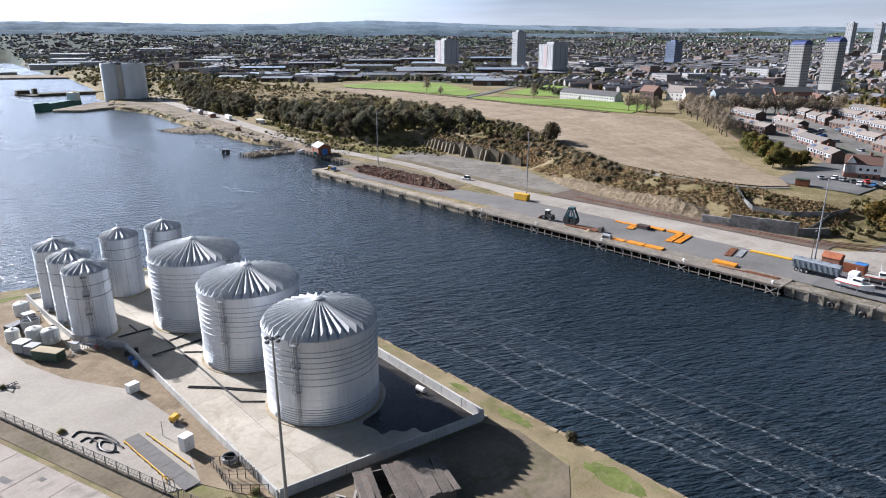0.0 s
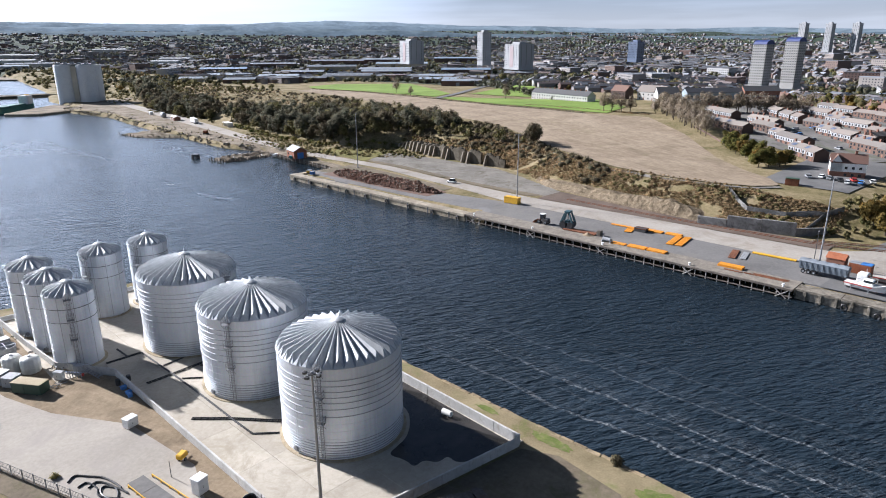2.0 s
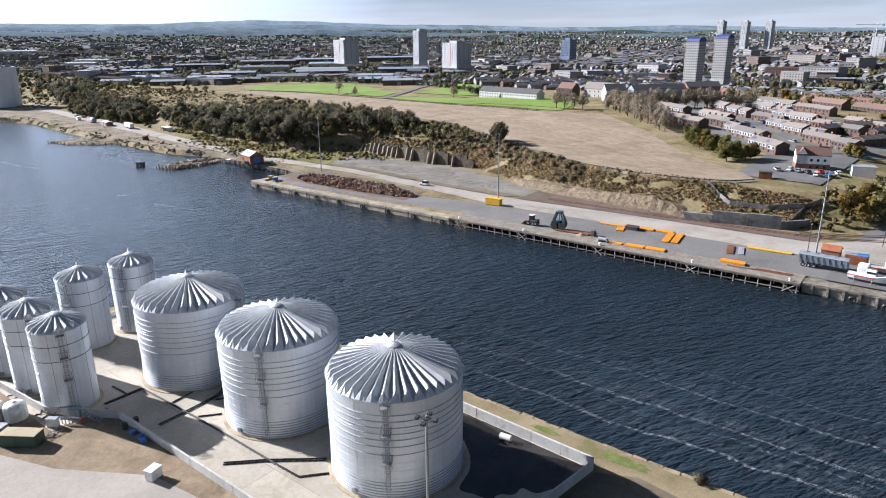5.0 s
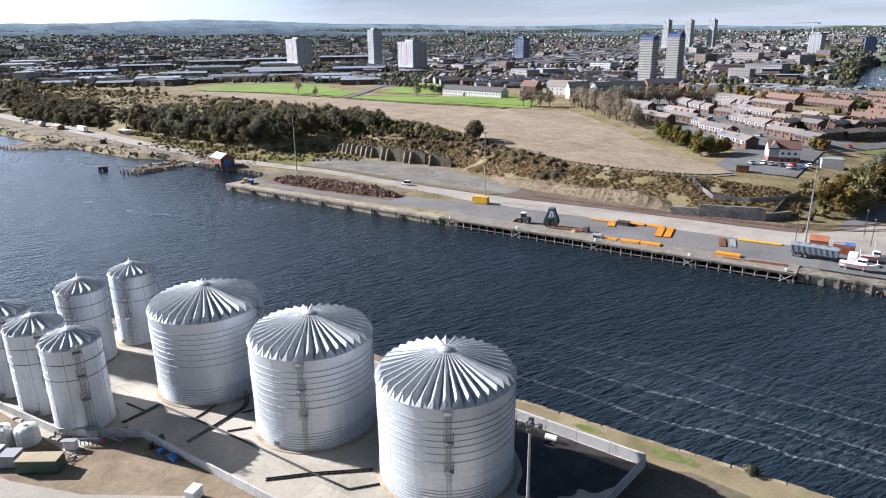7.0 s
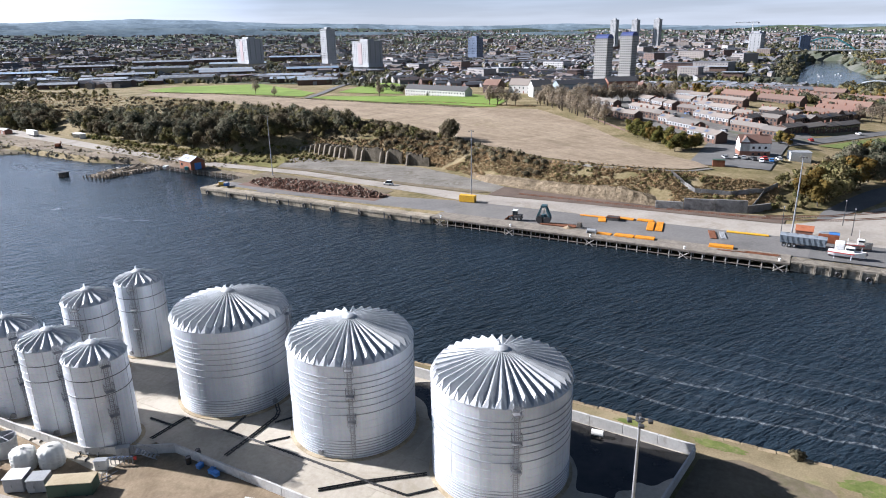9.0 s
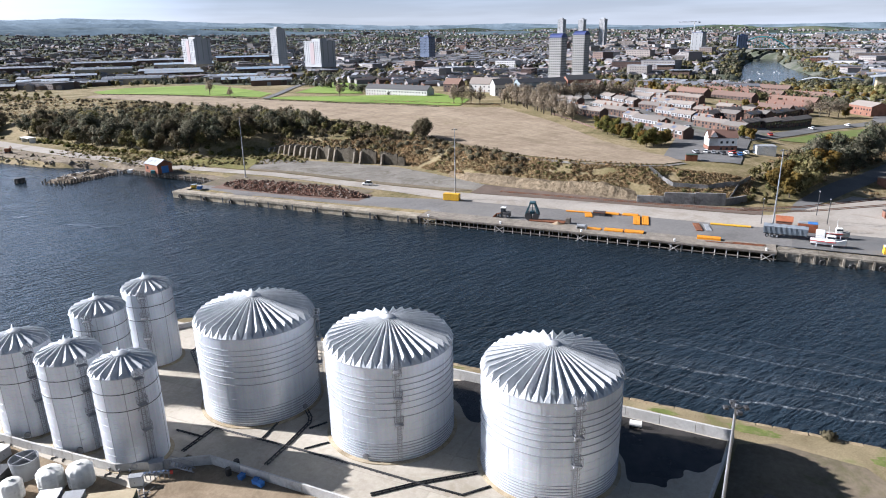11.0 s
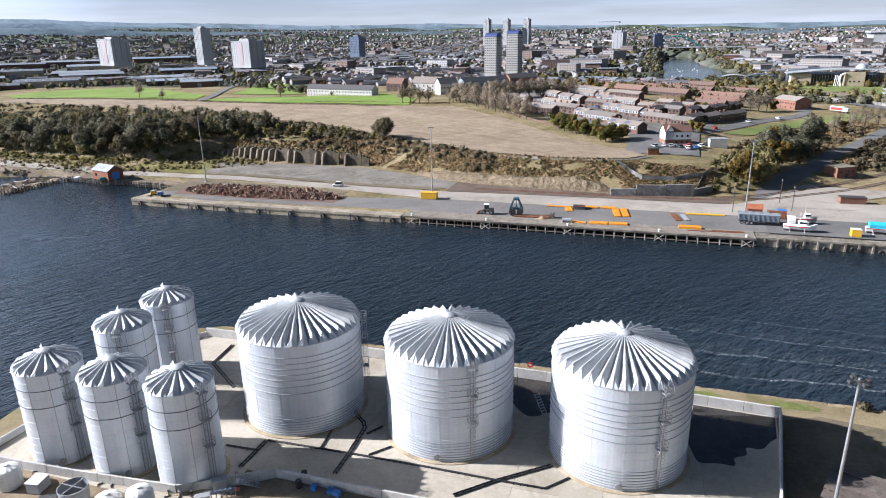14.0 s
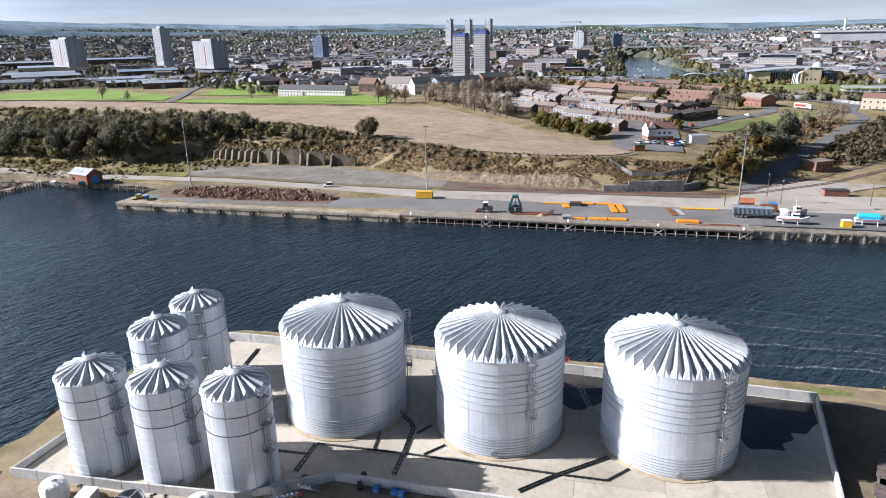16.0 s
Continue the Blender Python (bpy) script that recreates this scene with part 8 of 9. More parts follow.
for i in range(15):
    f = i / 14
    x, y = along([(0, 171.6), (0.4, 173.6), (1, 193)], f), along([(0, 501), (0.4, 479), (1, 451.5)], f)
    part("pile", Geo().tube((x, y, -3), (x, y, 2.9 + rng.uniform(-0.5, 0.4)), 0.3, 7), TIMBER, opl)
dol = thing("mooring_dolphin", "isolated dark timber dolphin standing in the river", "dolphin", 161.8, 365, 0)
dol.matrix_basis = dol.matrix_basis @ Matrix.Diagonal((1.4, 1.4, 1.15, 1))
for k in range(7):
    a = 2 * math.pi * k / 7
    part("pile", Geo().tube((1.5 * math.cos(a), 1.5 * math.sin(a), -3), (1.2 * math.cos(a), 1.2 * math.sin(a), 3.0), 0.42, 8), TIMBER, dol)
part("cap", Geo().lathe([(1.6, 2.6), (1.6, 3.2), (0, 3.3)], 14), DARKMETAL, dol)
rocks = Geo()
for _ in range(2400):
    y = rng.uniform(296, 800)
    if noise.noise(Vector((0, y / 14, 6))) < -0.02:
        continue
    x = along(SHORE, y) + rng.uniform(0.5, 7) + (rng.uniform(0, 16) if rng.random() < 0.3 else 0)
    s = rng.uniform(0.15, 0.6) * (2 if rng.random() < 0.05 else 1)
    rocks.box(-s, s, -s * 0.7, s * 0.7, -s * 0.5, s * 0.5, at=pose(x, y, height(x, y) + 0.1, rng.uniform(-40, 40), rng.uniform(-40, 40), rng.uniform(0, 180)))
for _ in range(260):
    f = rng.random()
    x, y = 74 - 54 * f + rng.uniform(-1, 1), along([(20, 186.3), (33, 182.6), (41, 183.6), (62, 179), (70.5, 175), (74, 170)], 74 - 54 * f) + rng.uniform(-0.8, 2.2)
    s = rng.uniform(0.2, 0.8)
    rocks.box(-s, s, -s * 0.7, s * 0.7, -s * 0.5, s * 0.5, at=pose(x, y, rng.uniform(0, 1.6), rng.uniform(-40, 40), rng.uniform(-40, 40), rng.uniform(0, 180)))
solid("shore_rocks", rocks, by_island("shore_stone", [(0.10, 0.085, 0.065), (0.17, 0.145, 0.11), (0.25, 0.215, 0.165), (0.13, 0.115, 0.09), (0.31, 0.275, 0.22)], 0.95), "tumbled stones along the water's edge", "rocks", "stuff")

# ruined retaining walls with raking buttresses
ruin = thing("ruined_wall", "ruined stone retaining wall with raking buttresses", "wall", kind="structure")
line = even([(255, 303), (249.5, 272), (245, 243), (244, 210)], 24)


def broken_wall(d, thick, tall, off):
    """A wall bay with an uneven, crumbled top."""
    g, n = Geo(), 7
    tops = [max(1.0, tall + rng.uniform(-0.7, 0.5)) for _ in range(n + 1)]
    for i in range(n):
        x0, x1 = d * i / n, d * (i + 1) / n
        g.add([(x0, off, -0.5), (x1, off, -0.5), (x1, off + thick, -0.5), (x0, off + thick, -0.5), (x0, off + 0.25, tops[i]), (x1, off + 0.25, tops[i + 1]), (x1, off + thick, tops[i + 1] + 0.2), (x0, off + thick, tops[i] + 0.2)],
              [(3, 2, 1, 0), (4, 5, 6, 7), (0, 1, 5, 4), (2, 3, 7, 6)] + ([(3, 0, 4, 7)] if i == 0 else []) + ([(1, 2, 6, 5)] if i == n - 1 else []))
    seen, out, index = {}, Geo(), []
    for p in g.v:
        k = tuple(round(c, 3) for c in p)
        if k not in seen:
            seen[k] = len(out.v)
            out.v.append(p)
        index.append(seen[k])
    out.f, out.m = [tuple(index[i] for i in f) for f in g.f], list(g.m)
    return out


for i in range(24):
    (ax, ay), (bx, by) = line[i], line[i + 1]
    rz = math.degrees(math.atan2(by - ay, bx - ax))
    hgt = along([(0, 2.8), (3, 4.4), (6, 5.8), (10, 6.4), (16, 6.6), (20, 5.8), (24, 3.8)], i) + rng.uniform(-0.5, 0.5)
    d = math.dist(line[i], line[i + 1])
    back = 2.0 if i < 11 else 3.4 if i in (13, 17, 20) else 0.0
    part("wall_bay", broken_wall(d - 0.05, 1.3, hgt * (0.9 if back else 1.0), 0.2 + back), RUIN, ruin, at=pose(ax, ay, 3.7, 0, 0, rz))
    if i < 12 or i in (13, 14, 17, 18, 21):
        deep, w = rng.uniform(2.3, 2.9), rng.uniform(0.38, 0.55)
        top = hgt * rng.uniform(0.86, 1.0)
        g = Geo().add([(-w, -deep, -0.5), (w, -deep, -0.5), (w, 2.4, -0.5), (-w, 2.4, -0.5), (-w, -deep * 0.3, top * 0.94), (w, -deep * 0.3, top * 0.97), (w, 2.4, top + 0.2), (-w, 2.4, top)],
                      [(3, 2, 1, 0), (4, 5, 6, 7), (0, 1, 5, 4), (1, 2, 6, 5), (2, 3, 7, 6), (3, 0, 4, 7)])
        part("buttress", g, RUINPALE, ruin, at=pose(ax, ay, 3.7, 0, 0, rz))
retw = thing("retaining_wall", "grey concrete retaining wall beside the railway", "wall", kind="structure")
for (ax, ay), (bx, by), z1 in (((209.0, 98.5), (210.5, 89.5), 6.6), ((210.6, 89.4), (212.5, 79.5), 8.0), ((212.5, 79.4), (214.6, 69.6), 8.2), ((214.7, 69.5), (222.5, 62.6), 6.4)):
    d = math.dist((ax, ay), (bx, by))
    part("wall_panel", Geo().chamfer(0, d, 0, 0.9, 0, z1 - 3.4, 0.06), GREYWALL, retw, at=pose(ax, ay, 3.4, 0, 0, math.degrees(math.atan2(by - ay, bx - ax))))
cliff = Geo()
NR, NC = 240, 15
for j in range(NR + 1):
    y = 97 + 85 * j / NR
    toe = along(TOE, y) + 0.6
    rise = along([(97, 0.6), (102, 2.2), (108, 4.4), (122, 4.4), (136, 3.4), (150, 2.6), (165, 2.2), (182, 1.0)], y) * (1 + 0.28 * noise.noise(Vector((y / 5, 1, 3))))
    for i in range(NC):
        f = i / (NC - 1)
        ledge = 0.9 * noise.noise(Vector((f * 2.5, y / 2.6, 4))) + 0.4 * noise.noise(Vector((f * 7, y / 0.9, 6)))
        if i < NC - 2:
            k = f / ((NC - 3) / (NC - 1))
            x, z = toe + 3.2 * k ** 1.5 + ledge * (0.25 + 0.75 * k), 3.5 + (rise + 0.4) * k + 0.25 * ledge
        else:
            x = toe + (5.2 if i == NC - 2 else 9.5)
            z = min(max(height(x, y), 3.5 + rise * 1.05), 99) if i == NC - 2 else height(x, y) - 0.6
        cliff.v.append((x, y, z))
cliff.f = [(j * NC + i, j * NC + i + 1, (j + 1) * NC + i + 1, (j + 1) * NC + i) for j in range(NR) for i in range(NC - 1)]
cliff.m = [0] * len(cliff.f)
solid("ground_rock_face", cliff, ROCK, "broken tan rock face below the field", "rock face", "structure")


def palisade(name, pts, h, mat, label, gap=0.9):
    """A fence on the land: posts, rails and upright boards."""
    t = thing(name, label, "fence", kind="structure")
    for (ax, ay), (bx, by) in zip(pts, pts[1:]):
        d = math.dist((ax, ay), (bx, by))
        k = max(1, round(d / 3.0))
        for i in range(k):
            p, q = i / k, (i + 1) / k
            x0, y0, x1, y1 = ax + (bx - ax) * p, ay + (by - ay) * p, ax + (bx - ax) * q, ay + (by - ay) * q
            part("panel", Geo().add([(x0, y0, height(x0, y0) - 0.2), (x1, y1, height(x1, y1) - 0.2), (x1, y1, height(x1, y1) + h), (x0, y0, height(x0, y0) + h),
                                     (x0 + 0.08, y0 + 0.08, height(x0, y0) - 0.2), (x1 + 0.08, y1 + 0.08, height(x1, y1) - 0.2), (x1 + 0.08, y1 + 0.08, height(x1, y1) + h), (x0 + 0.08, y0 + 0.08, height(x0, y0) + h)],
                                    [(0, 1, 2, 3), (7, 6, 5, 4), (3, 2, 6, 7), (0, 4, 5, 1), (0, 3, 7, 4), (1, 5, 6, 2)]), mat, t)
    return t


palisade("slope_fence", [(232, 98), (226, 92), (223.5, 88), (225, 76), (230, 66), (236, 62)], 1.9, GREYWALL, "grey palisade fence on the embankment")
palisade("slope_fence_low", [(230, 66), (222, 68), (214.8, 70)], 1.5, GREYWALL, "grey fence running down to the retaining wall")
palisade("cutting_wall", [(640, -26), (594, -52), (555, -76), (520, -92)], 2.4, GREYWALL, "long grey wall beside the main road")
palisade("estate_wall", [(322, 131), (334, 142), (351, 155), (376, 175)], 0.9, BRICK_BROWN, "low brown brick boundary wall between the estate and the field")


def rails(pts, z, label):
    t = thing("railway_track", label, "railway", kind="structure")
    line = even(pts, max(4, int(sum(math.dist(a, b) for a, b in zip(pts, pts[1:])) / 4)))
    for off in (-0.72, 0.72):
        seg = []
        for i, p in enumerate(line):
            a, b = line[max(0, i - 1)], line[min(len(line) - 1, i + 1)]
            d = math.dist(a, b)
            seg.append((p[0] - (b[1] - a[1]) / d * off, p[1] + (b[0] - a[0]) / d * off, height(*p) + z))
        part("rail", Geo().chain(seg, 0.11, 4), RUST, t)
    g = Geo()
    for p, q in zip(line, line[1:]):
        m = math.degrees(math.atan2(q[1] - p[1], q[0] - p[0]))
        for k in range(5):
            f = k / 5
            x, y = p[0] + (q[0] - p[0]) * f, p[1] + (q[1] - p[1]) * f
            g.box(-0.13, 0.13, -1.25, 1.25, -0.1, 0.03, at=pose(x, y, height(x, y) + z - 0.1, 0, 0, m))
    tagged(part("sleepers", g, TIMBER, t), kind="stuff")


rails([(209, 150), (208.5, 110), (210, 64), (216, 44), (236, 16), (268, -15), (300, -40)], 0.3, "rusty railway track curving behind the quay")
rails([(213, 64), (221, 46), (243, 20), (275, -9), (310, -36)], 0.3, "second rusty railway track behind the quay")
bh = thing("brick_hut", "derelict flat-roofed red brick building by the railway", "hut", 262, 12.5, 3.9, -55)
bh.matrix_basis = bh.matrix_basis @ Matrix.Diagonal((0.9, 0.9, 0.85, 1))
part("wall", Geo().chamfer(-5.5, 5.5, -3.6, 3.6, -0.5, 5.2, 0.06), BRICK, bh)
part("roof", Geo().chamfer(-5.7, 5.7, -3.8, 3.8, 5.2, 5.5, 0.06), RUINPALE, bh)
part("broken_door", Geo().box(-1.2, 1.0, -3.7, -3.58, 0, 2.4), DARKMETAL, bh)
for k in range(4):
    part("window", Geo().box(-4.4 + k * 2.4, -3.2 + k * 2.4, -3.68, -3.58, 2.6, 4.0), GLASS, bh)
lowb = thing("low_shed", "low brick shed with a flat roof beside the pale road", "shed", 216, 19, 3.9, -84)
part("wall", Geo().chamfer(-4, 4, -1.5, 1.5, 0, 2.2, 0.05), BRICK, lowb)
part("roof", Geo().chamfer(-4.15, 4.15, -1.65, 1.65, 2.2, 2.36, 0.05), DARKMETAL, lowb)


def car(x, y, z, rz, mat, label, van=False, group="parked cars"):
    t = thing("car", label, "car", x, y, z, rz, group)
    h = 1.9 if van else 1.45
    part("body", Geo().chamfer(-2.1, 2.1, -0.88, 0.88, 0.3, 0.95, 0.15), mat, t)
    part("cabin", Geo().add([(-1.7, -0.82, 0.95), (1.0, -0.82, 0.95), (1.0, 0.82, 0.95), (-1.7, 0.82, 0.95), (-1.4, -0.68, h), (0.4, -0.68, h), (0.4, 0.68, h), (-1.4, 0.68, h)],
                            [(4, 5, 6, 7), (0, 1, 5, 4), (1, 2, 6, 5), (2, 3, 7, 6), (3, 0, 4, 7)]), GLASS, t)
    part("roof_panel", Geo().chamfer(-1.42, 0.42, -0.7, 0.7, h - 0.04, h + 0.04, 0.03), mat, t)
    for wx in (-1.3, 1.3):
        for wy in (-0.8, 0.8):
            wheel(0.32, 0.2, t, pose(wx, wy, 0.32, 90))
    return t


PAINTS = [WHITEPAINT, GREYPAINT, DARKMETAL, REDPAINT, BLUEPAINT, WHITEPAINT]
NAMES = ["white", "grey", "black", "red", "blue", "white"]
car(201.4, 205, height(201, 205) + 0.15, 100, WHITEPAINT, "white van driving along the quay road", True, "")
for i, (x, y) in enumerate(((277, 80), (276, 77), (275, 73.5), (278, 69.5), (276, 66.5), (282, 64), (272, 70), (274, 84), (330, 66), (352, 53), (336, 62), (404, 30), (440, 8))):
    car(x, y, height(x, y) + 0.35, rng.uniform(-20, 20) + 15, PAINTS[i % 6], NAMES[i % 6] + " car parked beside the white house" if i < 8 else NAMES[i % 6] + " car on the estate road")
for i in range(34):
    x, y = rng.choice([(430, 160), (404, 145), (455, 150), (380, 120), (412, 120), (350, 100), (470, 125), (395, 158), (440, 185)])
    x, y = x + rng.uniform(-14, 14), y + rng.uniform(-10, 10)
    k = rng.randrange(6)
    car(x, y, height(x, y) + 0.1, 52 + rng.choice([0, 90]), PAINTS[k], NAMES[k] + " car parked between the house rows")
coach = thing("tanker_lorry", "white lorry with a red side panel at the roundabout", "lorry", 493, -39, height(493, -39) + 0.3, -141)
part("body", Geo().chamfer(-7, 4, -1.3, 1.3, 1.0, 4.0, 0.15), WHITEPAINT, coach)
part("side_panel", Geo().box(-6.4, 3.0, -1.36, -1.3, 1.5, 3.4), REDPAINT, coach)
part("cab", Geo().chamfer(4.4, 6.8, -1.25, 1.25, 0.8, 3.4, 0.2), WHITEPAINT, coach)
for wx in (-5.5, -4.2, 3.0, 5.6):
    for wy in (-1.0, 1.0):
        wheel(0.5, 0.35, coach, pose(wx, wy, 0.5, 90))
tr = thing("box_trailer", "long white box trailer parked beside the shore road", "trailer", 231.5, 510, height(231.5, 510), 78)
part("body", Geo().chamfer(-7, 7, -1.4, 1.4, 1.1, 4.0, 0.08), WHITEPAINT, tr)
part("chassis", Geo().box(-6.6, 6.6, -0.9, 0.9, 0.8, 1.1), DARKMETAL, tr)
part("landing_leg", Geo().box(4.4, 4.7, -1.0, 1.0, 0, 0.8), DARKMETAL, tr)
for wx in (-5.4, -4.1):
    for wy in (-1.1, 1.1):
        wheel(0.5, 0.35, tr, pose(wx, wy, 0.5, 90))
sh = thing("open_shed", "low open-fronted shed with a white sheet roof", "shed", 238.5, 470, height(238.5, 470), 78)
part("back_wall", Geo().box(-5.4, 5.4, -2.0, -1.85, 0, 2.9), DARKMETAL, sh)
for wx in (-5.4, 5.25):
    part("side_wall", Geo().box(wx, wx + 0.15, -1.85, 1.9, 0, 2.9), WHITEPAINT, sh)
part("roof", Geo().chamfer(-5.8, 5.8, -2.3, 2.4, 2.9, 3.15, 0.05), WHITEPAINT, sh)
rt = thing("storage_tank", "round grey storage tank lying on saddles by the shore road", "tank", 233.5, 570, height(233.5, 570), 78)
part("drum", Geo().lathe([(0, -4.4), (1.3, -4.2), (1.9, -3.5), (1.9, 3.5), (1.3, 4.2), (0, 4.4)], 20), GREYPAINT, rt, smooth=True, at=pose(0, 0, 2.3, 0, 90))
for wx in (-2.6, 2.2):
    part("saddle", Geo().box(wx, wx + 0.4, -1.5, 1.5, 0, 1.3), DARKMETAL, rt)
bs = thing("brick_shed", "low brown brick shed with a pale sheet roof", "shed", 231, 541, height(231, 541), 78)
part("wall", Geo().house(-5.4, 5.4, -2.4, 2.4, 0, 2.9, 0.7), BRICK, bs)
part("roof", Geo().gable(-5.4, 5.4, -2.4, 2.4, 2.9, 0.7, 0.3, 0.12), WHITEPAINT, bs)
part("door", Geo().box(-1.2, 1.2, 2.4, 2.46, 0, 2.2), GREYPAINT, bs)
cb = thing("site_cabin", "small white and blue cabin beside the shore road", "cabin", 235.5, 600, height(235.5, 600), 78)
part("body", Geo().chamfer(-3, 3, -1.3, 1.3, 0.3, 3.0, 0.08), WHITEPAINT, cb)
part("door", Geo().box(0.6, 2.4, 1.3, 1.36, 0.4, 2.6), BLUEROOF, cb)
part("skid", Geo().box(-2.4, 2.4, -1.1, -0.8, 0, 0.3).box(-2.4, 2.4, 0.8, 1.1, 0, 0.3), DARKMETAL, cb)
ex = thing("excavator", "small rusty-red excavator on the shore road", "excavator", 206, 440, 3.9, 30)
part("tracks", Geo().chamfer(-1.8, 1.8, -1.4, -0.8, 0, 0.9, 0.2).chamfer(-1.8, 1.8, 0.8, 1.4, 0, 0.9, 0.2), DARKMETAL, ex)
part("house", Geo().chamfer(-1.8, 1.2, -1.2, 1.2, 0.9, 2.6, 0.2), RUST, ex)
part("boom", Geo().tube((1.0, 0, 1.6), (3.4, 0, 3.4), 0.22, 6).tube((3.4, 0, 3.4), (4.8, 0, 1.0), 0.16, 6), RUST, ex)

# loose steel and heaps on the jetty
for x, y, l in ((169.2, 63.0, 11.0), (170.2, 62.0, 9.0), (168.6, 71.0, 5.0)):
    rl = thing("rail_bundle", "bundle of rusty steel rails lying on the jetty", "rails", x, y, 3.98, 92, "rail bundles")
    for k in range(4):
        part("rail", Geo().chamfer(-l / 2 + 0.3 * k, l / 2 - 0.2 * k, -0.3 + 0.17 * k, -0.18 + 0.17 * k, 0.0, 0.16 + 0.03 * (k % 2), 0.02), RUST, rl)
gh = Geo()
n = 20
for k in range(7):
    f = k / 6
    for i in range(n):
        a = 2 * math.pi * i / n
        r = 1.5 * (1 - f) * (1 + 0.25 * noise.noise(Vector((math.cos(a), math.sin(a), 3))))
        gh.v.append((171.4 + r * math.cos(a), 117.4 + 1.3 * r * math.sin(a), GROUND_Q + 0.05 + 1.0 * f ** 1.3 + 0.08 * noise.noise(Vector((i, k, 1)))))
gh.f = [(k * n + i, k * n + (i + 1) % n, (k + 1) * n + (i + 1) % n, (k + 1) * n + i) for k in range(6) for i in range(n)]
gh.m = [0] * len(gh.f)
solid("sand_heap", gh, SAND, "small heap of tan sand on the jetty", "heap", smooth=True)


# ---- things in the near yard ----
Y0 = 3.70


def poly_tank(x, y, r, h, label, mat=WHITEPLASTIC, z=3.66):
    t = thing("plastic_tank", label, "tank", x, y, z, rng.uniform(0, 90), "plastic tanks")
    g = Geo().lathe([(r * 0.97, 0), (r, 0.15), (r, h * 0.45), (r, h * 0.8), (r * 0.86, h * 0.9), (r * 0.4, h * 0.97), (0.25, h)], 60)
    g.v = [(x * k, y * k, zz) for x, y, zz in g.v for k in (1 + 0.03 * math.cos(12 * math.atan2(y, x)) * (math.hypot(x, y) > 0.5 * r),)]
    part("body", g, mat, t, "", True)
    for k in range(4):
        part("rib", Geo().lathe([(r, h * (0.16 + 0.17 * k)), (r + 0.05, h * (0.175 + 0.17 * k)), (r, h * (0.19 + 0.17 * k))], 28), mat, t, "", True)
    part("lid", Geo().lathe([(0.3, h - 0.03), (0.3, h + 0.12), (0, h + 0.16)], 14), mat, t)
    return t


poly_tank(20.4, 147.4, 1.65, 3.2, "large white plastic liquid tank on the bare soil")
poly_tank(22.7, 144.6, 1.65, 3.1, "large white plastic liquid tank beside the bund wall")
poly_tank(17.0, 150.4, 1.35, 2.8, "white plastic liquid tank at the yard's edge")
poly_tank(21.4, 165.2, 1.6, 3.1, "white plastic liquid tank near the grass bank")
op = thing("steel_vat", "open-topped grey steel vat with a cross brace", "tank", 20.8, 153.2, 3.66)
part("shell", Geo().lathe([(1.6, 0), (1.85, 2.9), (1.77, 2.9), (1.52, 0.3), (0, 0.3)], 28), GREYPAINT, op, "", True)
part("brace", Geo().box(-1.8, 1.8, -0.06, 0.06, 2.8, 2.92).box(-0.06, 0.06, -1.8, -0.07, 2.8, 2.92).box(-0.06, 0.06, 0.07, 1.8, 2.8, 2.92), GALV, op)


def cabinet(name, x, y, l, w, h, rz, mat, lidmat, label, z=3.68):
    t = thing(name, label, "container", x, y, z, rz)
    part("body", Geo().chamfer(-l / 2, l / 2, -w / 2, w / 2, 0.08, h, 0.05), mat, t)
    part("roof", Geo().chamfer(-l / 2 - 0.06, l / 2 + 0.06, -w / 2 - 0.06, w / 2 + 0.06, h, h + 0.1, 0.03), lidmat, t)
    d = part("door", Geo().box(-l * 0.4, -l * 0.05, -w / 2 - 0.04, -w / 2 + 0.01, 0.25, h - 0.15), mat, t)
    part("handle", Geo().box(-l * 0.09, -l * 0.07, -w / 2 - 0.09, -w / 2 - 0.03, h * 0.45, h * 0.6), DARKMETAL, d)
    for s in (-0.35, 0.35):
        part("skid", Geo().box(l * s - 0.12, l * s + 0.12, -w / 2, w / 2, 0, 0.09), DARKMETAL, t)
    return t


cabinet("storage_container", 20.4, 136.0, 5.8, 2.3, 2.0, -56, GREENPAINT, surface("faded_tan_roof", (0.33, 0.27, 0.17), (0.44, 0.37, 0.25), 0.4, 3), "dark green storage container with a faded tan roof")
cabinet("pump_housing", 18.7, 140.8, 2.4, 2.2, 1.9, -56, GREYPAINT, GREYPAINT, "grey steel pump housing beside the green container")
cabinet("pump_cabinet", 17.4, 143.6, 2.6, 2.4, 2.1, -56, GREYPAINT, WHITEPAINT, "pale grey equipment cabinet beside the white tanks")
cabinet("generator", 28.2, 112.0, 1.9, 1.4, 1.6, 15, WHITEPAINT, WHITEPAINT, "small white generator box on the bare soil")
cabinet("kiosk", 28.4, 88.6, 1.7, 1.5, 2.4, 15, WHITEPAINT, WHITEPAINT, "white weighbridge kiosk on the soil strip")
cabinet("skip_bin", 18.2, 155.4, 3.2, 2.2, 1.7, 25, DARKMETAL, DARKMETAL, "dark green lidded bin beside the steel vat")
cabinet("equipment_box", 21.8, 160.6, 2.2, 1.9, 1.6, 10, GREYPAINT, WHITEPAINT, "grey equipment box beside the bund wall")
cabinet("junction_box", 28.8, 137.2, 1.8, 1.1, 1.5, -50, GREYPAINT, GREYPAINT, "grey junction box at the bund corner")

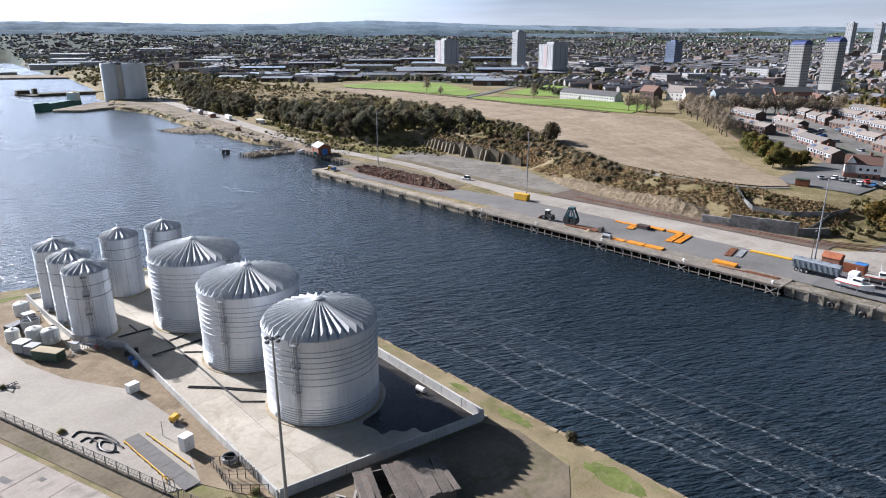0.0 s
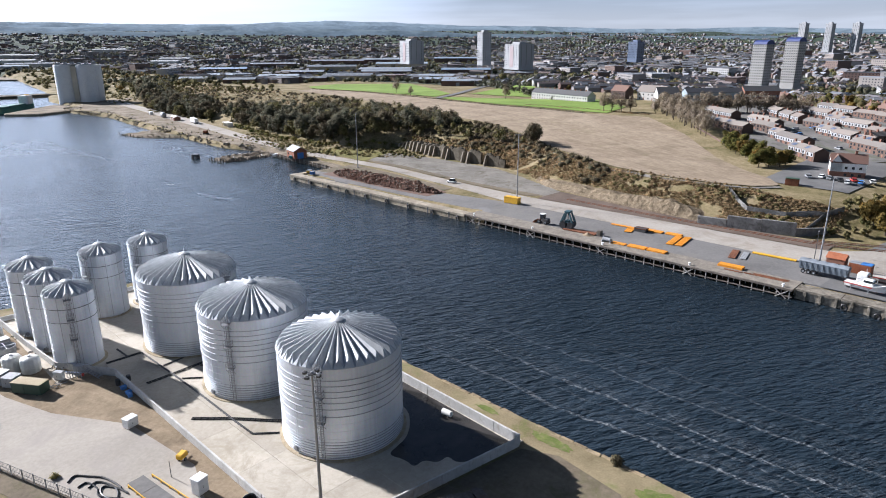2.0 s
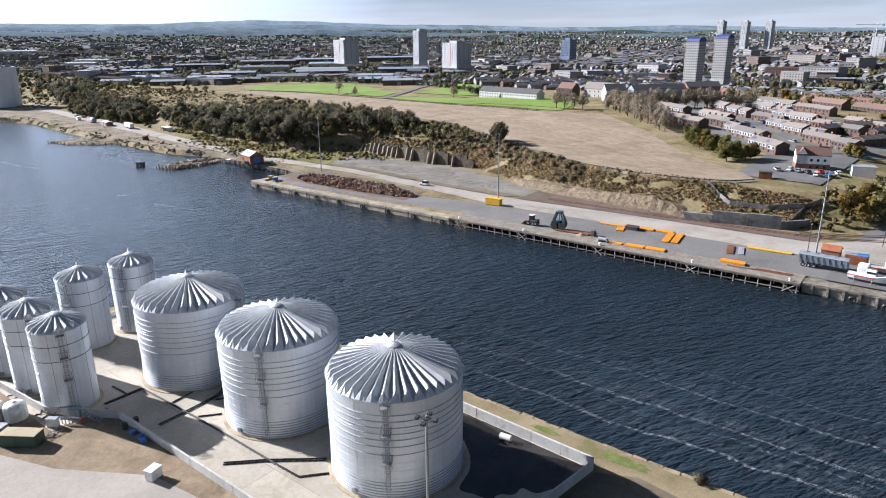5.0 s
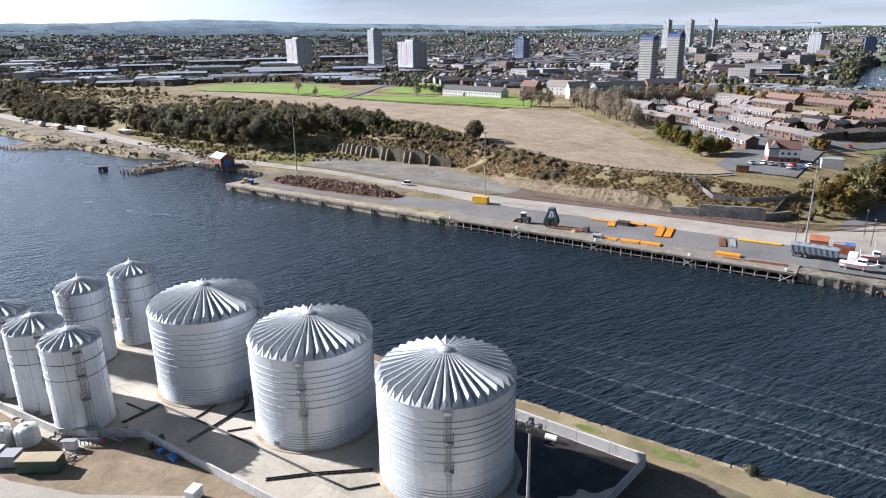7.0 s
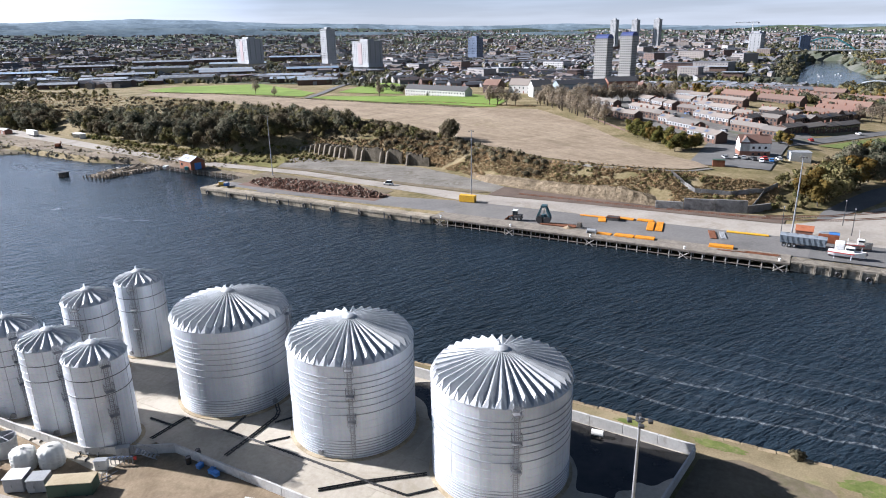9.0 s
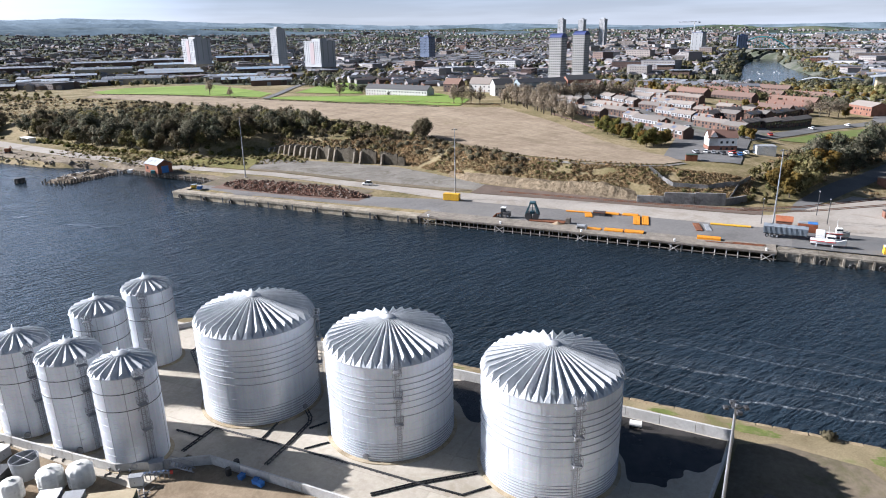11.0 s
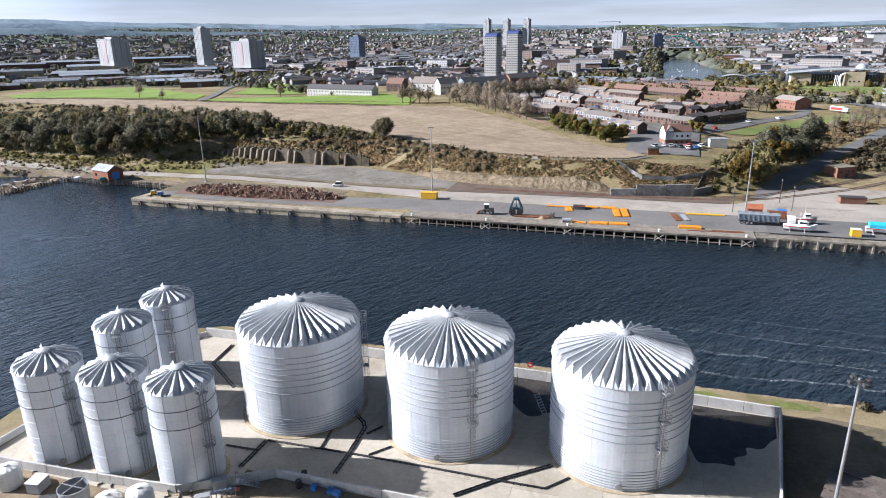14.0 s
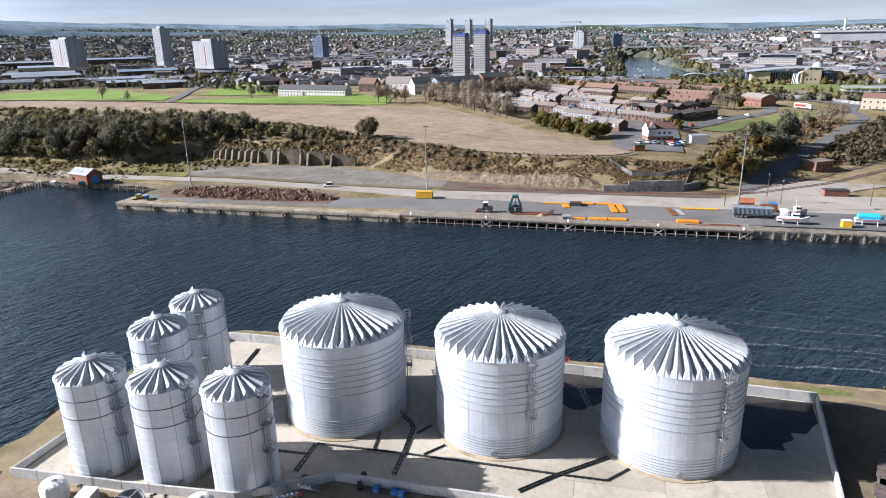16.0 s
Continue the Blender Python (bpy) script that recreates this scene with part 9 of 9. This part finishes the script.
comp = thing("compressor", "small yellow towable compressor on the soil", "compressor", 29.9, 97.4, 3.68, 30)
part("canopy", Geo().chamfer(-0.8, 0.8, -0.55, 0.55, 0.45, 1.25, 0.14), YELLOW, comp)
part("chassis", Geo().box(-0.9, 1.5, -0.12, 0.12, 0.35, 0.46), DARKMETAL, comp)
for s in (-0.6, 0.6):
    wheel(0.3, 0.18, comp, pose(-0.1, s, 0.3, 90))

# weighbridge between yellow guard rails
weigh = thing("weighbridge", "dark steel weighbridge plate set in the yard", "weighbridge", 24.35, 88.6, Y0, -83)
for k in range(5):
    part("plate", Geo().chamfer(-9.2 + k * 3.7 + 0.02, -9.2 + (k + 1) * 3.7 - 0.02, -1.2, 1.2, 0.0, 0.09, 0.02), QUAYTOP, weigh)


def guard_rail(x0, y0, x1, y1, label):
    d = math.dist((x0, y0), (x1, y1))
    t = thing("guard_rail", label, "guard rail", x0, y0, Y0, math.degrees(math.atan2(y1 - y0, x1 - x0)), "weighbridge rails")
    part("beam", Geo().chamfer(0, d, -0.07, 0.07, 0.34, 0.5, 0.03), YELLOW, t)
    n = 7
    for i in range(n):
        part("post", Geo().chamfer(d * i / (n - 1) - 0.08, d * i / (n - 1) + 0.08, -0.09, 0.09, 0, 0.5, 0.02), YELLOW, t)
    return t


guard_rail(21.9, 96.6, 23.3, 83.4, "yellow steel guard rail beside the weighbridge")
guard_rail(25.2, 96.6, 27.0, 84.0, "yellow steel guard rail beside the weighbridge")
rm = thing("ramp_machine", "yellow steel frame at the end of the guard rail", "frame", 23.5, 83.0, Y0, -80)
part("frame", Geo().tube((-0.6, -0.5, 0), (-0.6, -0.5, 0.9), 0.06, 5).tube((0.6, -0.5, 0), (0.6, -0.5, 0.9), 0.06, 5).tube((-0.6, -0.5, 0.9), (0.6, -0.5, 0.9), 0.06, 5).tube((-0.6, 0.5, 0), (-0.6, -0.5, 0.9), 0.06, 5).tube((0.6, 0.5, 0), (0.6, -0.5, 0.9), 0.06, 5), YELLOW, rm)

# fence and the old apron behind it
fence = thing("yard_fence", "grey mesh fence along the edge of the yard", "fence", kind="structure")
FP = [(-12.0, 180.0), (9.0, 118.6), (22.2, 80.6), (26.5, 68.5)]
MESH = surface("fence_mesh", (0.10, 0.10, 0.10), (0.16, 0.16, 0.16), 1, 8, 0.6, 0.4)
for (ax, ay), (bx, by) in zip(FP, FP[1:]):
    d = math.dist((ax, ay), (bx, by))
    m = pose(ax, ay, 3.6, 0, 0, math.degrees(math.atan2(by - ay, bx - ax)))
    n = round(d / 2.5)
    for i in range(n):
        s = d / n
        part("post", Geo().box(i * s - 0.05, i * s + 0.05, -0.05, 0.05, 0, 1.9), GALV, fence, at=m)
        g = Geo()
        for k in range(8):
            g.box(i * s + (k + 0.5) * s / 8 - 0.014, i * s + (k + 0.5) * s / 8 + 0.014, -0.014, 0.014, 0.1, 1.8)
        for z in (0.15, 0.95, 1.75):
            g.box(i * s, (i + 1) * s, -0.02, 0.02, z - 0.02, z + 0.02)
        part("mesh_panel", g, MESH, fence, at=m)
kerb = thing("kerb", "dirt-covered kerb under the fence", "kerb", kind="structure")
for (ax, ay), (bx, by) in zip(FP, FP[1:]):
    d = math.dist((ax, ay), (bx, by))
    part("kerb_length", Geo().chamfer(0, d, -3.2, 0.25, 0, 0.1, 0.05), DARKSOIL, kerb, at=pose(ax, ay, 3.58, 0, 0, math.degrees(math.atan2(by - ay, bx - ax))))
apron = thing("pavement_apron", "old concrete slabs with dark patches behind the fence", "pavement", kind="structure")
am = pose(21.6, 79.5, 0, 0, 0, math.degrees(math.atan2(38, -13.2)))
sl = Geo().chamfer(0.03, 6.97, 0.03, 6.97, 3.45, 3.69, 0.03).mesh("slab", SLAB)
for i in range(-2, 16):
    for j in range(5):
        part("slab", sl, None, apron, at=am @ pose(i * 7.0, 3.1 + j * 7.0, 0))
for i, j, w, h in ((6.6, 0.5, 2.4, 1.0), (4.4, 0.8, 2.4, 1.0), (5.2, 1.2, 1.6, 0.9), (2.6, 1.8, 2.6, 1.1), (3.6, 0.3, 1.2, 0.8), (8.3, 1.3, 2.2, 1.0), (1.4, 0.6, 2.0, 1.0)):
    part("patch", Geo().prism([(0, 0), (w, 0.05), (w - 0.1, h), (0.05, h - 0.05)], 3.69, 3.697), PATCH, apron, at=am @ pose(i * 5.0, 3.4 + j * 5.0, 0))

# hoses
def hose(pts, r, label):
    t = thing("hose", label, "hose", group="hoses")
    out = []
    for k in range(len(pts) - 1):
        p0, p1, p2, p3 = [Vector((*pts[max(0, min(len(pts) - 1, k + o))], 0)) for o in (-1, 0, 1, 2)]
        for s in range(6):
            u = s / 6
            q = 0.5 * ((2 * p1) + (p2 - p0) * u + (2 * p0 - 5 * p1 + 4 * p2 - p3) * u * u + (3 * p1 - p0 - 3 * p2 + p3) * u ** 3)
            out.append((q.x, q.y, Y0 + r))
    part("tube", Geo().chain(out, r, 6), BLACK, t, "", True)
    return t


hose([(16.4, 103.8), (17.6, 104.6), (19.0, 103.0), (20.2, 101.4), (20.9, 99.0), (21.2, 97.0)], 0.13, "thick black rubber hose lying beside the fence")
hose([(18.0, 100.4), (19.2, 101.0), (20.2, 99.4), (20.6, 97.2), (19.9, 95.4), (19.0, 96.4), (18.8, 98.2), (19.6, 99.2), (20.8, 97.4), (21.4, 95.2)], 0.13, "coil of thick black rubber hose beside the fence")
hose([(17.0, 101.6), (18.2, 101.8), (18.8, 99.6), (18.4, 97.8), (19.4, 96.0), (20.6, 94.6)], 0.12, "black rubber hose snaking over the yard")
coil = thing("hose_coil", "coil of dark hose on a round stand", "hose", 32.0, 81.6, 3.68)
g = Geo()
for k in range(40):
    a, b = 0.5 * k, 0.5 * (k + 1)
    g.tube((0.95 * math.cos(a), 0.95 * math.sin(a), 0.15 + 0.012 * k), (0.95 * math.cos(b), 0.95 * math.sin(b), 0.15 + 0.012 * (k + 1)), 0.11, 5)
part("coil", g, BLACK, coil)
part("stand_ring", Geo().lathe([(1.15, 0), (1.2, 0.05), (1.2, 0.7), (1.12, 0.75)], 20), GREYPAINT, coil, "", True)
weeds = Geo()
for cx, cy, r in ((15.5, 106.4, 0.7), (29.6, 71.0, 1.0), (31.2, 72.4, 0.8), (27.6, 73.0, 0.9), (11.5, 129, 0.8)):
    clump(weeds, (cx, cy, 3.9), r, 90, 0.22)
solid("yard_weeds", weeds, LEAF_OLIVE, "dusty weeds growing through the yard's edge", "weeds", "stuff")
jk = thing("scrap_pile", "tangle of grey scrap pipes on the yard", "scrap", 12.2, 128.6, Y0)
for k in range(12):
    a, l = rng.uniform(0, 6.28), rng.uniform(0.8, 1.8)
    part("pipe", Geo().tube((rng.uniform(-1, 1), rng.uniform(-1, 1), 0.15), (rng.uniform(-1, 1) + l * math.cos(a), rng.uniform(-1, 1) + l * math.sin(a), rng.uniform(0.2, 0.8)), 0.08, 5), GREYPAINT if k % 2 else BLACK, jk)

# small gated compound by the mast
gate = thing("fence_compound", "low mesh compound beside the bund corner", "fence", kind="structure")
for (ax, ay), (bx, by) in (((29.4, 82.4), (32.4, 79.6)), ((29.4, 82.4), (29.0, 74.4)), ((29.0, 74.4), (32.6, 71.0)), ((29.2, 78.4), (32.6, 75.4))):
    d = math.dist((ax, ay), (bx, by))
    m = pose(ax, ay, 3.66, 0, 0, math.degrees(math.atan2(by - ay, bx - ax)))
    n = max(1, round(d / 1.2))
    for i in range(n + 1):
        part("post", Geo().box(i * d / n - 0.05, i * d / n + 0.05, -0.04, 0.04, 0, 1.5), DARKMETAL, gate, at=m)
    part("rail", Geo().box(0, d, -0.03, 0.03, 1.42, 1.47).box(0, d, -0.02, 0.02, 0.7, 0.74), DARKMETAL, gate, at=m)
for i in range(8):
    part("stake", Geo().box(-0.06, 0.06, -0.05, 0.05, 0, 1.9), PALETIMBER, gate, at=pose(32.7, 80.0 - i * 0.8, 3.66))
pp = thing("signpost", "thin grey post standing on the yard", "post", 27.0, 94.6, Y0)
part("pole", Geo().lathe([(0.05, 0), (0.05, 2.6)], 8), DARKMETAL, pp)

# derelict shed beyond the end wall
ds = thing("derelict_shed", "derelict timber shed with a collapsed corrugated roof", "shed", 45.0, 58.6, 3.64, -22)
part("wall", Geo().box(-5.0, 7.0, -4.0, -3.8, 0, 2.2).box(-5.0, 7.0, 3.8, 4.0, 0, 2.0).box(-5.0, -4.8, -3.8, 3.8, 0, 2.0).box(6.8, 7.0, -3.8, 3.8, 0, 2.2), TIMBER, ds)
SHEDROOF = surface("rusty_corrugated_roof", (0.10, 0.085, 0.075), (0.21, 0.18, 0.155), 0.5, 3, 0.9, 0, 0.25, 0.5, 0.06, (0.13, 0.07, 0.045), 0.5, vary=0.3)
for k in range(15):
    x = -5.2 + k * 0.84
    if k in (3, 4):
        continue
    part("roof_sheet", Geo().chamfer(0, 0.9, -4.3, 4.3, 0, 0.07, 0.02), SHEDROOF, ds, at=pose(x, 0, 2.25 + 0.05 * (k % 2) + rng.uniform(0, 0.08), rng.uniform(-3, 3), rng.uniform(-2, 2), rng.uniform(-2, 2)))
deb = thing("timber_debris", "heap of broken planks beside the derelict shed", "debris", 39.6, 61.6, 3.64)
for k in range(34):
    part("plank", Geo().box(-rng.uniform(0.5, 1.6), rng.uniform(0.5, 1.6), -0.12, 0.12, 0, 0.06), PALETIMBER if k % 3 else TIMBER, deb, at=pose(rng.uniform(-3.5, 3.5), rng.uniform(-2.5, 2.5), 0.1 + rng.uniform(0, 0.7), rng.uniform(-15, 15), rng.uniform(-15, 15), rng.uniform(0, 180)))
for x, y, m, lab in ((33.8, 127.4, BLACK, "black plastic drum beside the bund wall"), (31.9, 127.2, BLACK, "black plastic drum beside the bund wall")):
    dr = thing("drum", lab, "drum", x, y, 3.68)
    part("body", Geo().lathe([(0.38, 0), (0.42, 0.3), (0.42, 0.8), (0.38, 1.1), (0, 1.1)], 16), m, dr, "", True)
for x, y in ((32.0, 122.6), (31.8, 121.6), (32.0, 125.0)):
    dr = thing("crate", "small blue plastic crate against the bund wall", "crate", x, y, 3.68, rng.uniform(0, 90), "blue crates")
    part("body", Geo().chamfer(-0.45, 0.45, -0.35, 0.35, 0, 0.6, 0.05), BLUEPAINT, dr)
    part("rim", Geo().chamfer(-0.5, 0.5, -0.4, 0.4, 0.56, 0.64, 0.02), BLUEPAINT, dr)
tk = thing("pallet_tank", "small grey tank lying at the foot of the river wall", "tank", 65.4, 77.5, 3.72, 95)
part("body", Geo().tube((-0.9, 0, 0.55), (0.9, 0, 0.55), 0.5, 14), WHITEPLASTIC, tk)
part("cradle", Geo().box(-0.6, -0.4, -0.5, 0.5, 0, 0.2).box(0.4, 0.6, -0.5, 0.5, 0, 0.2), TIMBER, tk)
lb = thing("lifebuoy", "round red lifebuoy on the river wall", "lifebuoy", 69.2, 103.0, 5.55, 0)
part("ring", Geo().lathe([(0.28, -0.08), (0.5, -0.1), (0.5, 0.1), (0.28, 0.08)], 18), REDPAINT, lb, at=pose(0, 0, 0.5, 0, 90, 0))
part("post", Geo().box(-0.04, 0.04, -0.04, 0.04, -0.1, 0.5), GALV, lb)
for x, y, rz in ((58.6, 99.4, 40), (59.6, 123.8, 40)):
    sta = thing("tank_stair", "grey steel stair at the side of a large tank", "stair", x, y, 3.72, rz, "tank stairs")
    for s in (-0.4, 0.4):
        part("stringer", Geo().tube((-1.8, s, 0.05), (1.4, s, 2.6), 0.07, 5), GALV, sta)
    for k in range(9):
        part("tread", Geo().box(-1.75 + k * 0.36, -1.5 + k * 0.36, -0.4, 0.4, 0.2 + k * 0.28, 0.24 + k * 0.28), GALV, sta)


# steps over the bund wall, control panel and valves at its corner
stair = thing("access_stair", "galvanised steel steps up to the bund wall", "steps", 30.0, 133.6, 3.66, -57)
for k in range(6):
    part("tread", Geo().chamfer(-1.5 + k * 0.45, -1.1 + k * 0.45, -0.45, 0.45, 1.35 - k * 0.24, 1.4 - k * 0.24, 0.01), GALV, stair)
for y in (-0.47, 0.47):
    part("stringer", Geo().tube((-1.6, y, 1.45), (1.5, y, 0.0), 0.07, 5), GALV, stair)
    part("handrail", Geo().chain([(-1.5, y, 1.4), (-1.5, y, 2.4), (1.3, y, 1.1), (1.3, y, 0.1)], 0.035, 5), GALV, stair)
cabinet("control_panel", 25.3, 137.2, 1.7, 0.9, 1.5, -56, WHITEPAINT, GREYPAINT, "pale control cabinet in front of the bund wall", 3.66)
mani = thing("valve_manifold", "row of dark blue valves on grey pipes along the bund wall", "valves", 27.3, 135.6, 3.66, -57)
part("header_pipe", Geo().tube((-1.7, 0, 0.9), (1.7, 0, 0.9), 0.11, 8), GALV, mani)
for k in range(6):
    x = -1.5 + k * 0.6
    v = part("riser", Geo().tube((x, 0, 0.0), (x, 0, 1.2), 0.07, 6), GALV, mani)
    part("hand_wheel", Geo().lathe([(0.0, 1.2), (0.2, 1.2), (0.2, 1.27), (0.0, 1.27)], 12), BLUEGREY, v, "dark blue valve wheel", at=pose(x, 0, 0))
part("alarm_box", Geo().chamfer(1.75, 2.1, -0.2, 0.15, 0.7, 1.2, 0.04), REDPAINT, mani, "red alarm box")
frm = thing("scrap_heap", "small heap of bent pipes and fittings on the soil", "scrap", 23.8, 134.6, 3.66, 20)
for k in range(9):
    a = rng.uniform(0, 6.28)
    cx, cy, l = rng.uniform(-0.8, 0.8), rng.uniform(-0.6, 0.6), rng.uniform(0.5, 1.1)
    part("pipe", Geo().tube((cx - l * math.cos(a), cy - l * math.sin(a), 0.1 + rng.uniform(0, 0.5)), (cx + l * math.cos(a), cy + l * math.sin(a), 0.1 + rng.uniform(0, 0.4)), 0.06, 5), GALV if k % 2 else DARKMETAL, frm)


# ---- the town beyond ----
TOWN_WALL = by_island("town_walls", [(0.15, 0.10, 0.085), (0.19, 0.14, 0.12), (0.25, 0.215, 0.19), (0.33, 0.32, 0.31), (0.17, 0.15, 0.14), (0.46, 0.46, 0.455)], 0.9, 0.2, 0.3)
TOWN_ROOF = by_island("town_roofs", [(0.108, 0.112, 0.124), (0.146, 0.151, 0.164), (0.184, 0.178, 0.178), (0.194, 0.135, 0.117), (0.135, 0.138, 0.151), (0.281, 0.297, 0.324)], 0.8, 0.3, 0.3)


def town_free(x, y):
    if x < 640 and not (y > 800 and x > 480):
        return False
    if 640 <= x < 900 and (-180 < y < 60):
        return False
    if 540 < x < 900 and 540 < y < 1000 or 560 < x < 1150 and 900 < y < 1250:
        return rng.random() < 0.25
    return river_gap(x, y) > 40 and height(x, y) > 3


def town():
    hs, big = Geo(), Geo()
    made = 0
    while made < 11000:
        d = 640 * (4000 / 640) ** (rng.random() ** 0.85)
        az = radians(rng.uniform(2, 116))
        x, y = d * math.sin(az), d * math.cos(az)
        if not town_free(x, y):
            continue
        made += 1
        patch = noise.noise(Vector((x / 260, y / 260, 1)))
        rz = 90 * round(patch * 3) + 38 + patch * 60
        l, w = rng.uniform(6, 10) if rng.random() < 0.6 else rng.uniform(12, 26), rng.uniform(6, 8)
        e = rng.choice([4.6, 4.8, 5.2, 5.6, 7.0])
        m = pose(x, y, height(x, y) - 0.6, 0, 0, rz)
        k = len(hs.v)
        hs.house(-l / 2, l / 2, -w / 2, w / 2, -2, e, w * 0.28, 0)
        k2 = len(hs.v)
        hs.gable(-l / 2, l / 2, -w / 2, w / 2, e, w * 0.28, 0.25, 0.25, 1)
        for i in range(k, len(hs.v)):
            hs.v[i] = tuple(m @ Vector(hs.v[i]))
    for _ in range(420):
        d = 900 * (3400 / 900) ** rng.random()
        az = radians(rng.uniform(4, 114))
        x, y = d * math.sin(az), d * math.cos(az)
        if not town_free(x, y):
            continue
        l, w, h = rng.uniform(16, 60), rng.uniform(12, 26), rng.choice([6, 7, 8, 9, 11, 14])
        if az > radians(72):
            h *= 1.2
        m = pose(x, y, height(x, y) - 1, 0, 0, rng.uniform(0, 90))
        big.box(-l / 2, l / 2, -w / 2, w / 2, -3, h, 0, at=m)
        big.box(-l / 2 - 0.4, l / 2 + 0.4, -w / 2 - 0.4, w / 2 + 0.4, h, h + 0.9, 1, at=m)
        for s in range(int(h / 3.2)):
            for k in range(int(l / 4)):
                big.box(-l / 2 + 1.2 + k * 4, -l / 2 + 2.8 + k * 4, -w / 2 - 0.06, w / 2 + 0.06, s * 3.2 + 1.0, s * 3.2 + 2.3, 2, at=m)
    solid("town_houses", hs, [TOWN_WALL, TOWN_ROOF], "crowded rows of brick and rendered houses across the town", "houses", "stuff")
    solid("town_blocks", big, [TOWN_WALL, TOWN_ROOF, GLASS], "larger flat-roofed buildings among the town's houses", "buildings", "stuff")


town()


def far_trees(name, count, d0, d1, leaf, label, seedshift):
    g = Geo()
    made = 0
    while made < count:
        d = d0 * (d1 / d0) ** rng.random()
        az = radians(rng.uniform(0, 116))
        x, y = d * math.sin(az), d * math.cos(az)
        if x < 520 and y < 900 or river_gap(x, y) < 6 or (x < 640 and 200 < y < 720) or (x < 0.3 * y and y < 1500):
            continue
        if noise.noise(Vector((x / 150, y / 150, seedshift))) < (-0.05 if d < 2600 else -0.1):
            continue
        z = height(x, y)
        if z < 2.5:
            continue
        made += 1
        r = rng.uniform(2.0, 4.4) * (1 + min(d, 3000) / 6000)
        n = 34 if d < 1000 else 14 if d < 1700 else 5
        flat = 0.9 if d < 2200 else 0.55
        clump(g, (x, y, z + r * flat * 0.7), r, n, r * (0.34 if d < 1000 else 0.45 if d < 1700 else 0.6), flat)
    return solid(name, g, leaf, label, "trees", "stuff")


far_trees("town_trees", 9500, 560, 3000, LEAF_DARK, "dark green trees scattered among the town's houses", 3.0)
far_trees("town_trees_olive", 2800, 560, 2800, LEAF_OLIVE, "olive and yellowing trees among the town's houses", 8.0)
far_trees("town_trees_autumn", 420, 560, 1300, LEAF_AUTUMN, "orange and russet autumn trees among the town's houses", 12.0)
far_trees("hill_woods", 5200, 2000, 4100, LEAF_DARK, "far dark woods on the hills behind the town", 5.0)
g = Geo()
for _ in range(800):
    x, y = rng.uniform(600, 760), rng.uniform(170, 330)
    if 660 < x + (y - 250) * 0.3 < 730 or rng.random() < 0.3:
        r = rng.uniform(2.4, 4.6)
        clump(g, (x, y, height(x, y) + r), r, 18, r * 0.5, 0.9)
solid("park_trees", g, LEAF_BARE, "belt of half-bare grey trees before the tower blocks", "trees", "stuff")
g = Geo()
for _ in range(520):
    t = rng.random()
    x, y = 900 + 950 * t, 40 + 20 * t + rng.choice([-1, 1]) * (75 + rng.uniform(0, 55))
    r = rng.uniform(3, 5.5)
    clump(g, (x, y, height(x, y) + r * 0.8), r, 18, r * 0.55, 0.9)
solid("river_trees", g, LEAF_OLIVE, "olive trees along the banks of the upper river", "trees", "stuff")
g = Geo()
for _ in range(13):
    x, y = rng.uniform(880, 1300), 40 + rng.uniform(-35, 30)
    g.prism([(x - 3, y - 0.9), (x + 2, y - 0.9), (x + 3.6, y), (x + 2, y + 0.9), (x - 3, y + 0.9)], 1.1, 2.2)
solid("moored_boats", g, WHITEPAINT, "small white boats moored on the upper river", "boats", "stuff")

g = Geo()
for _ in range(420):
    x, y = rng.uniform(800, 1260), rng.uniform(80, 240)
    if river_gap(x, y) < 8:
        continue
    r = rng.uniform(2.6, 5.0)
    clump(g, (x, y, height(x, y) + r * 0.8), r, 30, r * 0.4, 0.9)
solid("riverside_trees", g, LEAF_DARK, "dark trees on the bank of the upper river", "trees", "stuff")
for x, y, w, d, h in ((905, 168, 30, 14, 9), (960, 150, 26, 12, 11), (850, 130, 34, 14, 8), (1010, 175, 24, 14, 12)):
    campus_block(x, y, w, d, h, -100, BRICK_BROWN, "brown brick warehouse on the bank of the upper river", 0.4)
g = Geo()
for _ in range(260):
    x, y = rng.uniform(1620, 2050), rng.uniform(-160, 240)
    if river_gap(x, y) < 3:
        continue
    r = rng.uniform(4, 8)
    clump(g, (x, y, height(x, y) + r * 0.7), r, 20, r * 0.45, 0.85)
solid("bend_trees", g, LEAF_DARK, "dark woods where the upper river bends away", "trees", "stuff")
